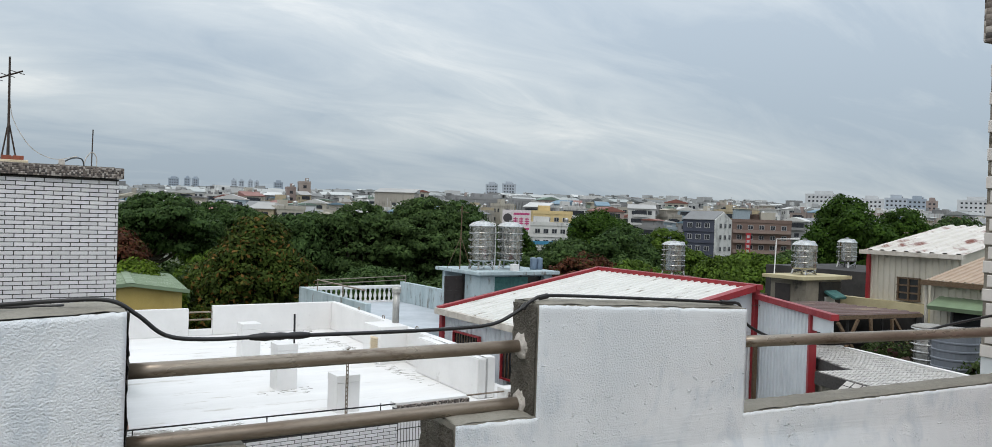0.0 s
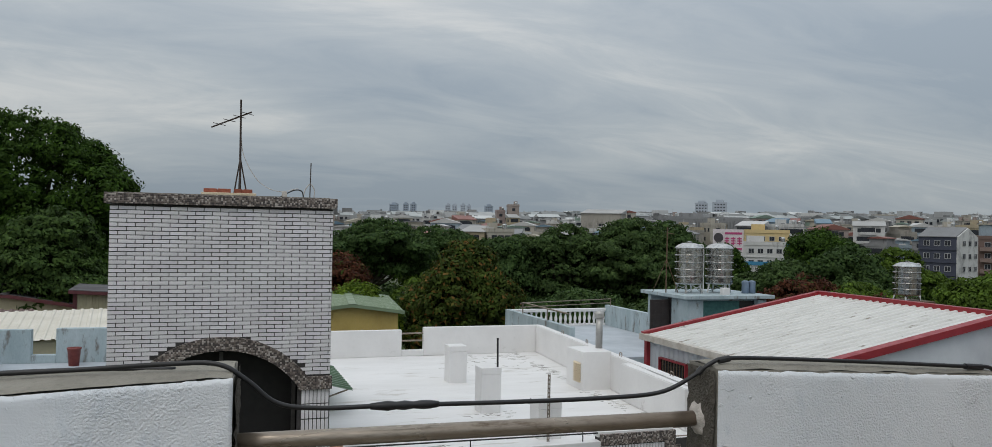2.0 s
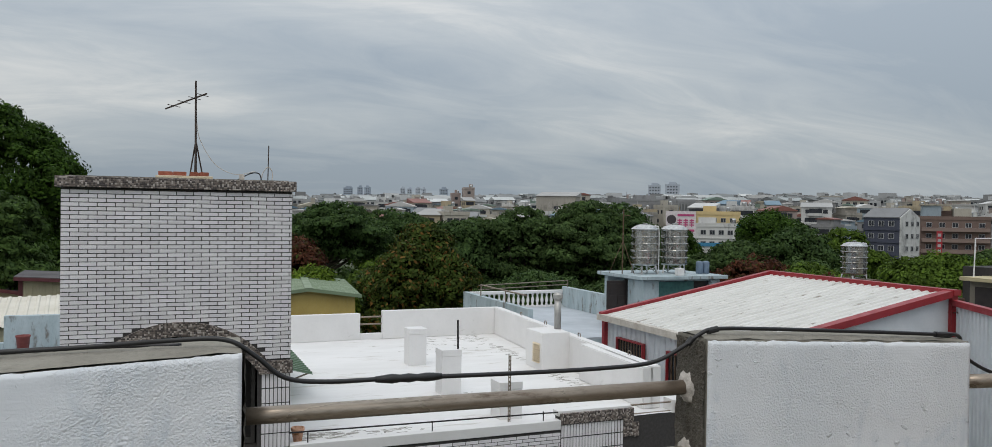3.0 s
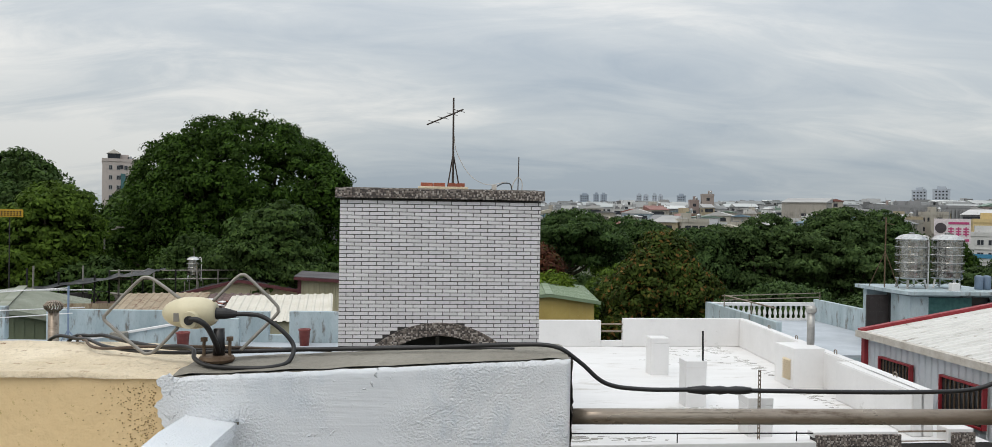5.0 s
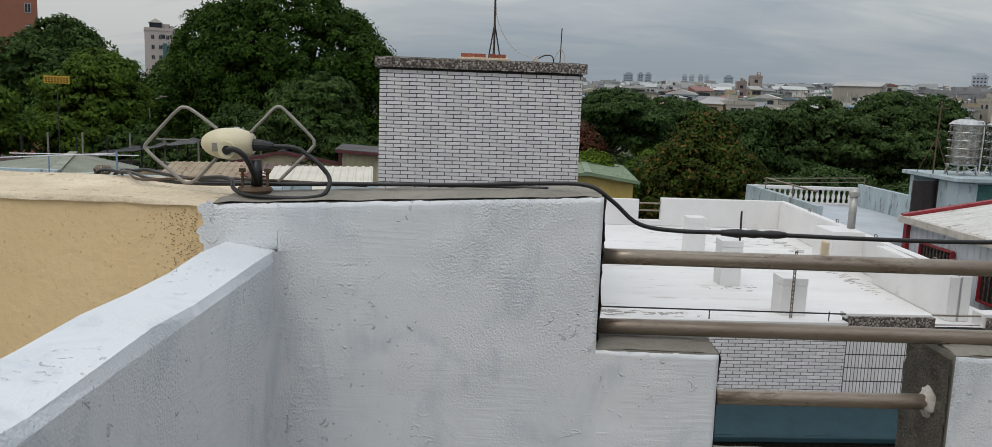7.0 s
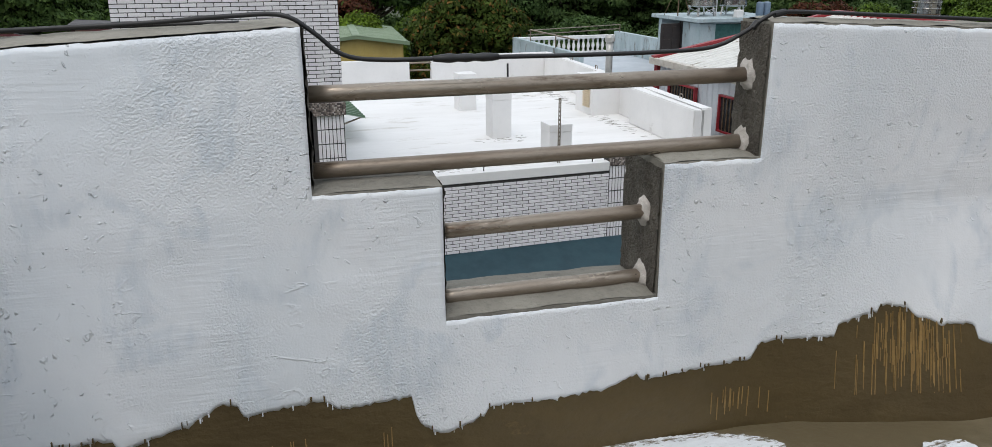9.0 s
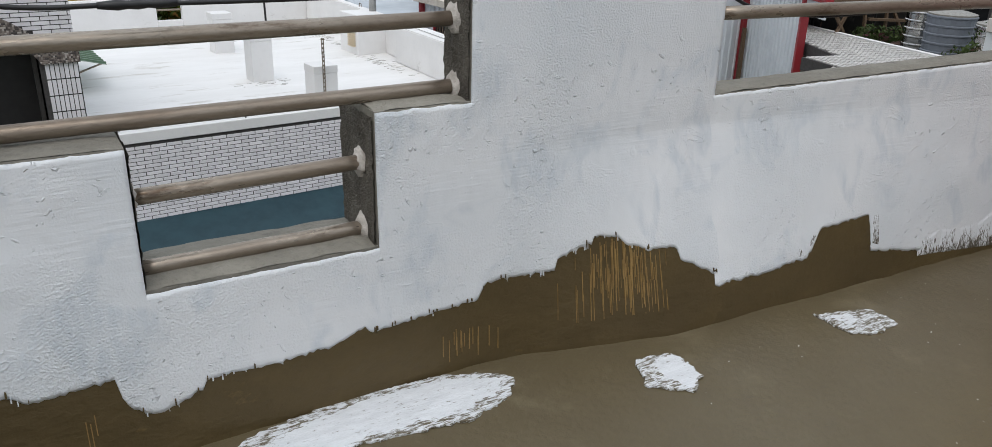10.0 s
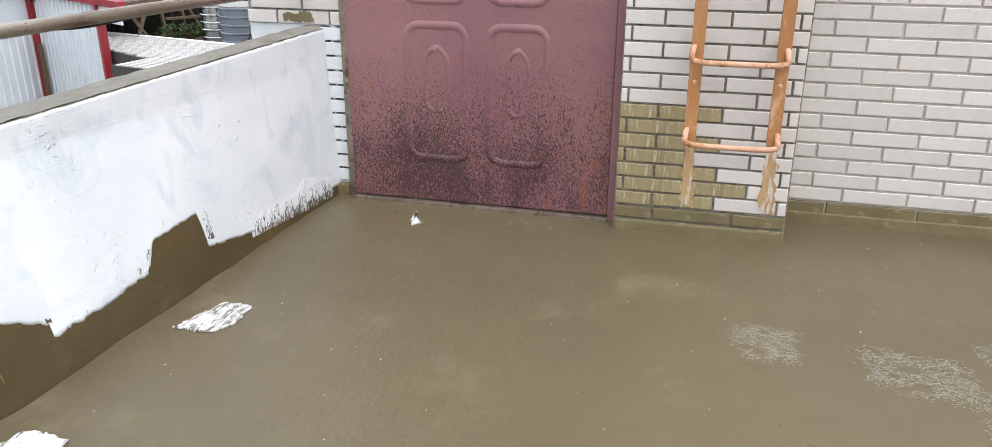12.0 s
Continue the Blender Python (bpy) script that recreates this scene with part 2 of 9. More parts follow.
mt.links.new(mr.outputs[0], mt.nodes["Principled BSDF"].inputs["Base Color"])
mt.nodes["Principled BSDF"].inputs["Roughness"].default_value = 0.55
mb = mt.nodes.new("ShaderNodeBump")
mb.inputs["Distance"].default_value = 0.01
mb.invert = True
mt.links.new(mv.outputs["Distance"], mb.inputs["Height"])
mt.links.new(mb.outputs[0], mt.nodes["Principled BSDF"].inputs["Normal"])
M_WHITEROOF = material("white_roof_coating", (0.76, 0.755, 0.75), (0.69, 0.685, 0.68), 0.7, 0.55, bump=0.003, bump_scale=12, fine=0.08, stain=(0.36, 0.345, 0.32), stain_scale=0.9, stain_from=0.64)
M_ROOFCOAT = material("dirt_streaked_white_coating", (0.76, 0.755, 0.75), (0.70, 0.695, 0.685), 0.7, 0.55, bump=0.003, bump_scale=12, fine=0.1, stain=(0.52, 0.50, 0.465), stain_scale=1.5, stain_from=0.575, stretch=(0.5, 1.8, 1))
M_MOULD = material("grey_mould", (0.40, 0.385, 0.355), (0.26, 0.25, 0.225), 8, 0.9, fine=0.4)
M_DARK = material("dark_interior", (0.012, 0.011, 0.011), None, 5, 0.6)
M_TEAL = material("teal_metal_sheet", (0.012, 0.046, 0.060), (0.009, 0.036, 0.050), 3, 0.5, fine=0.1)
M_DOOR = material("maroon_steel_door", (0.255, 0.122, 0.122), (0.205, 0.090, 0.106), 1.6, 0.42, fine=0.12, bump=0.0015, bump_scale=120)


def damp_door():
    """Maroon paint with dark beads of damp and rust, thick over the lower half of the leaf."""
    m = M_DOOR.copy()
    m.name = "maroon_door_beaded_with_damp"
    t = m.node_tree
    bsdf = t.nodes["Principled BSDF"]
    paint = bsdf.inputs["Base Color"].links[0].from_socket
    co, sep = t.nodes.new("ShaderNodeTexCoord"), t.nodes.new("ShaderNodeSeparateXYZ")
    t.links.new(co.outputs["Object"], sep.inputs[0])
    mp = t.nodes.new("ShaderNodeMapping")
    mp.inputs["Scale"].default_value = (1, 1, 0.55)
    t.links.new(co.outputs["Object"], mp.inputs[0])

    def noise_at(s, d):
        n = t.nodes.new("ShaderNodeTexNoise")
        n.inputs["Scale"].default_value, n.inputs["Detail"].default_value = s, d
        t.links.new(mp.outputs[0], n.inputs["Vector"])
        return n.outputs[0]

    def ranged(v, a, b, c=0.0, d=1.0):
        n = t.nodes.new("ShaderNodeMapRange")
        n.inputs[1].default_value, n.inputs[2].default_value, n.inputs[3].default_value, n.inputs[4].default_value = a, b, c, d
        t.links.new(v, n.inputs[0])
        return n.outputs[0]

    def calc(op, a, b):
        n = t.nodes.new("ShaderNodeMath")
        n.operation = op
        for i, v in enumerate((a, b)):
            if isinstance(v, float):
                n.inputs[i].default_value = v
            else:
                t.links.new(v, n.inputs[i])
        return n.outputs[0]

    def over(a, c, fac):
        n = t.nodes.new("ShaderNodeMix")
        n.data_type = "RGBA"
        n.inputs[7].default_value = (*c, 1)
        t.links.new(a, n.inputs[6])
        t.links.new(fac, n.inputs[0])
        return n.outputs[2]

    low = calc("MULTIPLY", ranged(sep.outputs[2], 0.72, 0.22), ranged(sep.outputs[2], 0.0, 0.1, 0.85, 1.0))
    wander = ranged(noise_at(6, 4), 0.35, 0.65, 0.55, 1.0)
    beads = ranged(calc("ADD", noise_at(240, 2), calc("MULTIPLY", calc("MULTIPLY", low, wander), 0.31)), 0.685, 0.72)
    col = over(paint, (0.035, 0.016, 0.018), calc("MULTIPLY", beads, 0.85))
    rust = ranged(calc("ADD", noise_at(22, 5), calc("MULTIPLY", calc("MULTIPLY", ranged(sep.outputs[1], -1.0, -1.28), ranged(sep.outputs[2], 0.7, 0.3)), 0.09)), 0.655, 0.71)
    col = over(col, (0.30, 0.10, 0.045), calc("MULTIPLY", rust, 0.4))
    t.links.new(col, bsdf.inputs["Base Color"])
    return m


M_DAMPDOOR = damp_door()
M_RED = material("red_painted_metal", (0.30, 0.020, 0.028), (0.24, 0.018, 0.024), 4, 0.45, fine=0.15)
M_WSHEET = material("white_corrugated_sheet", (0.66, 0.655, 0.63), (0.56, 0.555, 0.53), 2, 0.45, fine=0.2, stain=(0.22, 0.19, 0.15), stain_scale=6, stain_from=0.59, stretch=(0.35, 2.5, 1))
M_WALLSHEET = material("pale_corrugated_wall", (0.66, 0.70, 0.735), (0.59, 0.63, 0.67), 2, 0.5, fine=0.1)
M_ORANGE = material("flaking_orange_paint", (0.62, 0.37, 0.25), (0.54, 0.29, 0.18), 12, 0.6, fine=0.2, stain=(0.32, 0.12, 0.03), stain_scale=14, stain_from=0.52)
M_GROUND = material("ground", (0.10, 0.10, 0.085), (0.07, 0.075, 0.05), 0.02, 0.95, stain=(0.05, 0.07, 0.025), stain_scale=0.015, stain_from=0.5)
M_CREAM = material("cream_plastic", (0.66, 0.60, 0.42), (0.58, 0.52, 0.35), 18, 0.35, fine=0.1)
M_WORN = material("worn_grey_metal", (0.33, 0.31, 0.28), (0.25, 0.235, 0.21), 20, 0.45, metal=0.4, fine=0.2)
M_RUSTPLATE = material("rusty_plate", (0.17, 0.12, 0.075), (0.10, 0.06, 0.035), 30, 0.75, metal=0.3)
M_RUST_NEAR = material("brown_sheath", (0.12, 0.085, 0.06), (0.08, 0.055, 0.04), 15, 0.7)
M_TEALNET = material("teal_mesh", (0.05, 0.16, 0.15), (0.035, 0.11, 0.105), 8, 0.7, fine=0.3)
M_BROWNDOOR = material("dark_brown_door", (0.035, 0.026, 0.024), (0.026, 0.02, 0.019), 5, 0.5, fine=0.2)
M_RUST2 = material("rust_brown_sheet", (0.11, 0.06, 0.045), (0.075, 0.045, 0.035), 2, 0.8, fine=0.3)
M_DARKWALL = material("dark_stained_wall", (0.045, 0.042, 0.04), (0.028, 0.027, 0.026), 1.2, 0.9, fine=0.4, stain=(0.10, 0.09, 0.08), stain_scale=2.5, stain_from=0.62)
M_STEEL2 = material("dull_grey_steel", (0.42, 0.42, 0.40), (0.34, 0.34, 0.33), 5, 0.45, metal=0.5, fine=0.15)
M_REDPLASTIC = material("faded_red_plastic", (0.22, 0.045, 0.035), (0.17, 0.035, 0.03), 9, 0.5)
M_RUSTFENCE = material("rust_streaked_sheet", (0.36, 0.29, 0.20), (0.28, 0.22, 0.15), 1.0, 0.75, fine=0.2, stain=(0.16, 0.07, 0.035), stain_scale=1.6, stain_from=0.55, stretch=(2, 2, 0.5))
M_TARP = material("black_tarpaulin", (0.03, 0.032, 0.036), (0.02, 0.021, 0.024), 2, 0.45, fine=0.2)
M_SIGNYELLOW = material("yellow_sign", (0.62, 0.36, 0.02), (0.56, 0.32, 0.02), 2, 0.5)
M_SIGNRED = material("red_sign", (0.42, 0.03, 0.04), None, 2, 0.5)
M_SIGNBLUE = material("blue_sign", (0.04, 0.22, 0.38), None, 2, 0.5)
M_SIGNWHITE = material("white_sign", (0.72, 0.66, 0.70), None, 2, 0.5)
M_SIGNDARK = material("dark_sign_shape", (0.06, 0.05, 0.06), None, 2, 0.5)
M_SIGNPINK = material("pink_sign", (0.50, 0.06, 0.20), None, 2, 0.5)
M_SIGNTEAL = material("teal_glass", (0.06, 0.16, 0.17), None, 2, 0.2)
# distance haze is mixed into these flat grey wall and roof colours
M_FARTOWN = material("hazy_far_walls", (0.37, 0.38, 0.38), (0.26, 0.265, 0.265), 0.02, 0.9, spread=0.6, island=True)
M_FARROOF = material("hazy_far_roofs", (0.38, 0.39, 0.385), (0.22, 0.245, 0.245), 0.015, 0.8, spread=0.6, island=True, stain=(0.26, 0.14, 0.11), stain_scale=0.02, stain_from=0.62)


# ------------------------------------------------------------------ building helpers
def thing(name, label, category, m=None, group="", kind=""):
    """An empty at the base of a thing; its parts hang under it."""
    ob = new(name)
    ob.matrix_world = m or Matrix.Identity(4)
    return tagged(ob, label, category, group, kind)


def finish(name, bm, mat, smooth=False):
    me = bpy.data.meshes.new(name)
    bmesh.ops.recalc_face_normals(bm, faces=bm.faces)
    bm.to_mesh(me)
    bm.free()
    me.materials.append(mat)
    if smooth:
        me.polygons.foreach_set("use_smooth", [True] * len(me.polygons))
    return me


def part(name, bm, mat, parent, label="", m=None, smooth=False):
    """One mesh object under a thing or a part, or at top level with no parent."""
    me = bm if isinstance(bm, bpy.types.Mesh) else finish(name, bm, mat, smooth)
    ob = new(name, me)
    ob.parent = parent
    if m is not None:
        ob.matrix_basis = m
    return tagged(ob, label)


def box(bm, x0, x1, y0, y1, z0, z1, bevel=0.0):
    made = bmesh.ops.create_cube(bm, size=1.0, matrix=Matrix.LocRotScale(
        ((x0 + x1) / 2, (y0 + y1) / 2, (z0 + z1) / 2), None, (abs(x1 - x0), abs(y1 - y0), abs(z1 - z0))))
    if bevel:
        edges = {e for v in made["verts"] for e in v.link_edges}
        bmesh.ops.bevel(bm, geom=list(edges), offset=bevel, segments=2, affect="EDGES", profile=0.6)
    return bm


def boxed(*args, bevel=0.0):
    return box(bmesh.new(), *args, bevel=bevel)


def tube(bm, points, r, sides=10, closed=False, caps=True):
    """A round tube along points."""
    pts = [Vector(p) for p in points]
    rings, side = [], None
    n = len(pts)
    for i, p in enumerate(pts):
        a, b = pts[i - 1] if i or closed else p, pts[(i + 1) % n] if i < n - 1 or closed else p
        d = (b - a).normalized()
        if side is None:
            side = d.orthogonal().normalized()
        side = (side - d * side.dot(d)).normalized()
        up = d.cross(side)
        rad = r[i] if isinstance(r, (list, tuple)) else r
        rings.append([bm.verts.new(p + rad * (math.cos(2 * math.pi * k / sides) * side + math.sin(2 * math.pi * k / sides) * up)) for k in range(sides)])
    for i in range(n if closed else n - 1):
        a, b = rings[i], rings[(i + 1) % n]
        for k in range(sides):
            bm.faces.new((a[k], a[(k + 1) % sides], b[(k + 1) % sides], b[k]))
    if caps and not closed:
        bm.faces.new(rings[0])
        bm.faces.new(rings[-1])
    return bm


def tubed(points, r, sides=10, closed=False):
    return tube(bmesh.new(), points, r, sides, closed)


def smooth_path(points, steps=8):
    """Catmull-Rom points through a few given ones."""
    p = [Vector(q) for q in points]
    p = [2 * p[0] - p[1]] + p + [2 * p[-1] - p[-2]]
    out = []
    for i in range(1, len(p) - 2):
        for k in range(steps):
            t = k / steps
            out.append(0.5 * (2 * p[i] + (p[i + 1] - p[i - 1]) * t + (2 * p[i - 1] - 5 * p[i] + 4 * p[i + 1] - p[i + 2]) * t * t
                              + (3 * p[i] - p[i - 1] - 3 * p[i + 1] + p[i + 2]) * t ** 3))
    return out + [p[-2]]


def lathe(bm, profile, sides=24, centre=(0, 0, 0)):
    """A turned body from (radius, height) pairs."""
    c = Vector(centre)
    rings = [[bm.verts.new(c + Vector((r * math.cos(2 * math.pi * k / sides), r * math.sin(2 * math.pi * k / sides), z))) for k in range(sides)] for r, z in profile]
    for a, b in zip(rings, rings[1:]):
        for k in range(sides):
            bm.faces.new((a[k], a[(k + 1) % sides], b[(k + 1) % sides], b[k]))
    bm.faces.new(rings[0])
    bm.faces.new(rings[-1])
    return bm


def prism(bm, outline, y0, y1):
    """An outline in x and z, drawn out along y."""
    a = [bm.verts.new((x, y0, z)) for x, z in outline]
    b = [bm.verts.new((x, y1, z)) for x, z in outline]
    n = len(outline)
    bm.faces.new(a)
    bm.faces.new(b[::-1])
    for i in range(n):
        bm.faces.new((a[i], a[(i + 1) % n], b[(i + 1) % n], b[i]))
    return bm


def slab(bm, outline, z0, z1):
    """An outline in x and y, drawn out along z."""
    a = [bm.verts.new((x, y, z0)) for x, y in outline]
    b = [bm.verts.new((x, y, z1)) for x, y in outline]
    n = len(outline)
    bm.faces.new(a[::-1])
    bm.faces.new(b)
    for i in range(n):
        bm.faces.new((a[i], a[(i + 1) % n], b[(i + 1) % n], b[i]))
    return bm


def corrugated(bm, p00, p10, p01, pitch=0.2, depth=0.03, thick=0.004, waves="trapez"):
    """A ribbed sheet: ribs run from p00 to p01, and follow one another from p00 to p10."""
    a, b, c = Vector(p00), Vector(p10), Vector(p01)
    across, along = b - a, c - a
    normal = across.cross(along).normalized()
    n = max(2, round(across.length / pitch))
    shape = ((0, 0), (0.42, 0), (0.52, 1), (0.78, 1), (0.9, 0)) if waves == "trapez" else ((0, 0), (0.25, 0.8), (0.5, 1), (0.75, 0.8))
    at = [((i + f) / n, h) for i in range(n) for f, h in shape] + [(1.0, 0)]
    lo = [[bm.verts.new(a + across * f + normal * depth * h + along * e) for f, h in at] for e in (0, 1)]
    hi = [[bm.verts.new(a + across * f + normal * (depth * h + thick) + along * e) for f, h in at] for e in (0, 1)]
    for rows in (lo, hi):
        for i in range(len(at) - 1):
            bm.faces.new((rows[0][i], rows[0][i + 1], rows[1][i + 1], rows[1][i]))
    for e in (0, 1):
        for i in range(len(at) - 1):
            bm.faces.new((lo[e][i], lo[e][i + 1], hi[e][i + 1], hi[e][i]))
    return bm


def raw_mesh(name, verts, faces, mat, smooth=False):
    me = bpy.data.meshes.new(name)
    me.from_pydata(verts, [], faces)
    me.materials.append(mat)
    if smooth:
        me.polygons.foreach_set("use_smooth", [True] * len(me.polygons))
    return me


def boxes_mesh(name, boxes, mat):
    """Many boxes (x0, x1, y0, y1, z0, z1) as one mesh of loose pieces."""
    verts, faces = [], []
    for x0, x1, y0, y1, z0, z1 in boxes:
        k = len(verts)
        verts += [(x0, y0, z0), (x1, y0, z0), (x1, y1, z0), (x0, y1, z0), (x0, y0, z1), (x1, y0, z1), (x1, y1, z1), (x0, y1, z1)]
        faces += [(k, k + 3, k + 2, k + 1), (k + 4, k + 5, k + 6, k + 7), (k, k + 1, k + 5, k + 4), (k + 1, k + 2, k + 6, k + 5), (k + 2, k + 3, k + 7, k + 6), (k + 3, k, k + 4, k + 7)]
    return raw_mesh(name, verts, faces, mat)


# ------------------------------------------------------------------ the roof terrace: floor
rng = random.Random(7)
floor = thing("floor", "wet olive-brown waterproof coating on a roof terrace", "floor", kind="structure")
nx, ny = 72, 96
verts = [(-1.72 + 4.4 * i / nx, -6.0 + 6.05 * j / ny, 0.004 * noise.noise((i * 0.23, j * 0.23, 3.1)) + 0.002 * noise.noise((i * 0.7, j * 0.7, 9)))
         for j in range(ny + 1) for i in range(nx + 1)]
faces = [(j * (nx + 1) + i, j * (nx + 1) + i + 1, (j + 1) * (nx + 1) + i + 1, (j + 1) * (nx + 1) + i) for j in range(ny) for i in range(nx)]
def floor_z(x, y):
    """The height of the uneven coating."""
    i, j = (x + 1.72) / 4.4 * nx, (y + 6.0) / 6.05 * ny
    return 0.004 * noise.noise((i * 0.23, j * 0.23, 3.1)) + 0.002 * noise.noise((i * 0.7, j * 0.7, 9))


part("coating", raw_mesh("coating", verts, faces, M_FLOOR, True), None, floor)
part("slab", boxed(-1.74, 2.7, -6.1, 0.16, -0.25, -0.02), M_CONCRETE, floor)


tagged(part("house_body", boxed(-1.79, 3.38, -6.2, 0.2, -11.0, -0.31), M_CONCRETE, None), "plain concrete body of the house below the terrace", "building", kind="structure")
tagged(part("house_body", boxed(-7.5, -1.80, -6.2, 0.42, -11.0, -0.31), M_CONCRETE, None), "plain concrete body of the adjoining house", "building", kind="structure")


def ragged(outline, step=0.012, amount=0.008, seed=1):
    """A closed outline with a rough, hand-made edge."""
    out, n = [], len(outline)
    for i in range(n):
        a, b = Vector(outline[i]), Vector(outline[(i + 1) % n])
        k = max(1, int((b - a).length / step))
        for j in range(k):
            p = a.lerp(b, j / k)
            d = noise.noise((p.x * 38, p.y * 38, seed)) * amount + noise.noise((p.x * 110, p.y * 110, seed + 5)) * amount * 0.6
            nrm = Vector((b - a).yx).normalized()
            out.append((p.x - nrm.x * d, p.y + nrm.y * d))
    return out


SPLASHES = (
    ("long", ((-0.72, -0.13), (-0.555, -0.05), (-0.325, -0.010), (-0.078, -0.032), (0.04, -0.09), (0.066, -0.127), (0.02, -0.182), (-0.11, -0.225), (-0.27, -0.205), (-0.38, -0.19), (-0.5, -0.23), (-0.72, -0.29)),
     ((-0.70, -0.16), (-0.48, -0.075), (-0.28, -0.04), (-0.08, -0.055), (0.035, -0.11), (0.01, -0.155), (-0.11, -0.19), (-0.32, -0.17), (-0.5, -0.195), (-0.68, -0.24))),
    ("square", ((0.389, -0.20), (0.50, -0.222), (0.50, -0.28), (0.493, -0.34), (0.427, -0.386), (0.336, -0.312)), ((0.435, -0.225), (0.495, -0.228), (0.487, -0.333), (0.427, -0.374), (0.405, -0.287))),
    ("slanted", ((1.018, -0.25), (1.2, -0.31), (1.187, -0.405), (1.09, -0.411), (1.018, -0.376)), ((1.05, -0.285), (1.11, -0.30), (1.10, -0.335), (1.05, -0.34))),
    ("drip", ((2.098, -0.609), (2.03, -0.63), (1.991, -0.667), (1.949, -0.637), (2.0, -0.62)), ((2.02, -0.632), (1.99, -0.655), (1.96, -0.638))),
)


def splash_paint(name, amount, c1=(0.80, 0.83, 0.86)):
    """White paint brushed thinly over the floor coat, which shows in the gaps between the bristle marks."""
    return material(name, c1, tuple(v * 0.88 for v in c1), 30, 0.5, bump=0.002, bump_scale=120, fine=0.15, stain=(0.13, 0.108, 0.068), stain_scale=85, stain_from=amount, stretch=(0.5, 1.9, 1))


M_SPLASH = splash_paint("dried_white_splash", 0.60)
M_SPLASH_DRY = splash_paint("dry_brushed_white_splash", 0.46)
for k, (_, outer, inner) in enumerate(SPLASHES):
    part("paint_splash", slab(bmesh.new(), ragged(outer, 0.005, 0.010, k), 0.001, 0.0062), M_SPLASH_DRY, floor, "thinly brushed white paint")
    part("paint_splash", slab(bmesh.new(), ragged(inner, 0.005, 0.012, k + 9), 0.001, 0.0072), M_SPLASH, floor, "dried splash of white paint")
# faint worn brush marks of thin white paint: specks that thin out towards the rim
M_THIN = material("thin_worn_white_paint", (0.34, 0.33, 0.29), (0.25, 0.24, 0.20), 60, 0.5, fine=0.2)
specks = []
for x0, x1, y0, y1, slant, count in ((1.24, 1.47, -2.0, -1.79, 0.0, 2600), (1.15, 1.41, -2.44, -2.10, -0.5, 4200), (1.36, 1.50, -2.6, -2.44, 0.0, 1200), (0.98, 1.18, -2.5, -2.36, 0.0, 1000)):
    for _ in range(count):
        u, v = rng.random(), rng.random()
        if rng.random() > min(1, 5 * min(u, 1 - u)) * min(1, 5 * min(v, 1 - v)) or noise.noise((u * 7, v * 7, count)) < -0.3:
            continue
        y = y0 + (y1 - y0) * v
        x = x0 + (x1 - x0) * u + slant * (y - (y0 + y1) / 2) * -0.4
        z = floor_z(x, y)
        specks.append((x, x + rng.uniform(0.001, 0.0022), y, y + rng.uniform(0.0012, 0.005), z - 0.001, z + 0.0005))
tagged(part("brush_marks", boxes_mesh("brush_marks", specks, M_THIN), None, floor, "faint worn brush marks of thin white paint"), kind="stuff")
# drips, grit and flakes on the floor
flakes = []
for _ in range(150):
    x, y, s = rng.uniform(0.3, 2.3), rng.uniform(-2.6, -0.25), rng.uniform(0.0008, 0.0026)
    flakes.append((x, x + s * rng.uniform(1, 2.2), y, y + s, floor_z(x, y) - 0.001, floor_z(x, y) + 0.0006 + s * 0.3))
tagged(part("paint_flakes", boxes_mesh("paint_flakes", flakes[:90], M_SPLASH), None, floor, "scattered flakes of white paint"), kind="stuff")
tagged(part("grit", boxes_mesh("grit", flakes[90:], M_CONCRETE), None, floor, "scattered grey grit"), kind="stuff")

# ------------------------------------------------------------------ parapet with a stepped opening
parapet = thing("wall_north", "white-painted parapet wall with a stepped opening crossed by steel pipes", "wall", kind="structure")
LOW, SILL, TOP, WEST_TOP = 0.676, 0.374, 0.98, 0.992
core = bmesh.new()
for x0, x1, top in ((-1.80, -0.99, None), (-0.99, -0.73, LOW - 0.008), (-0.73, -0.235, SILL), (-0.235, 0.757, LOW + 0.008)):
    if top is None:
        prism(core, [(-1.80, -0.3), (-0.99, -0.3), (-0.99, WEST_TOP - 0.004), (-1.80, 0.945)], 0.0, 0.2)
    else:
        box(core, x0, x1, 0.0, 0.2, -0.3, top)
part("concrete_core", core, M_CONCRETE, parapet, "bare grey concrete core")
bm = prism(bmesh.new(), [(0.0, LOW - 0.02), (0.757, LOW - 0.02), (0.757, 0.948), (0.0, TOP)], 0.001, 0.125)
part("pier", bm, M_CONCRETE, parapet, "raised concrete pier")


def caked(bm, x0, x1, y0, y1, z0, z1, seed):
    """A trowelled, slightly lumpy mortar layer on top of the wall, with rounded arrises."""
    n, k = max(4, int((x1 - x0) / 0.02)), 9
    grid = []
    for i in range(n + 1):
        row = []
        for j in range(k + 1):
            edge = min(i, n - i, 2) / 2 * 0.004 + min(j, k - j, 2) / 2 * 0.006
            z = z0 + (z1 - z0) * i / n - 0.006 + edge + 0.0035 * noise.noise((i * 0.3, j * 0.6, seed)) + 0.0015 * noise.noise((i, j * 1.7, seed))
            y = y0 + (y1 - y0) * j / k + (0.004 * noise.noise((i * 0.35, j, seed + 4)) if j in (0, k) else 0)
            row.append(bm.verts.new((x0 + (x1 - x0) * i / n, y, z)))
        grid.append(row)
    for i in range(n):
        for j in range(k):
            bm.faces.new((grid[i][j], grid[i][j + 1], grid[i + 1][j + 1], grid[i + 1][j]))
    return bm


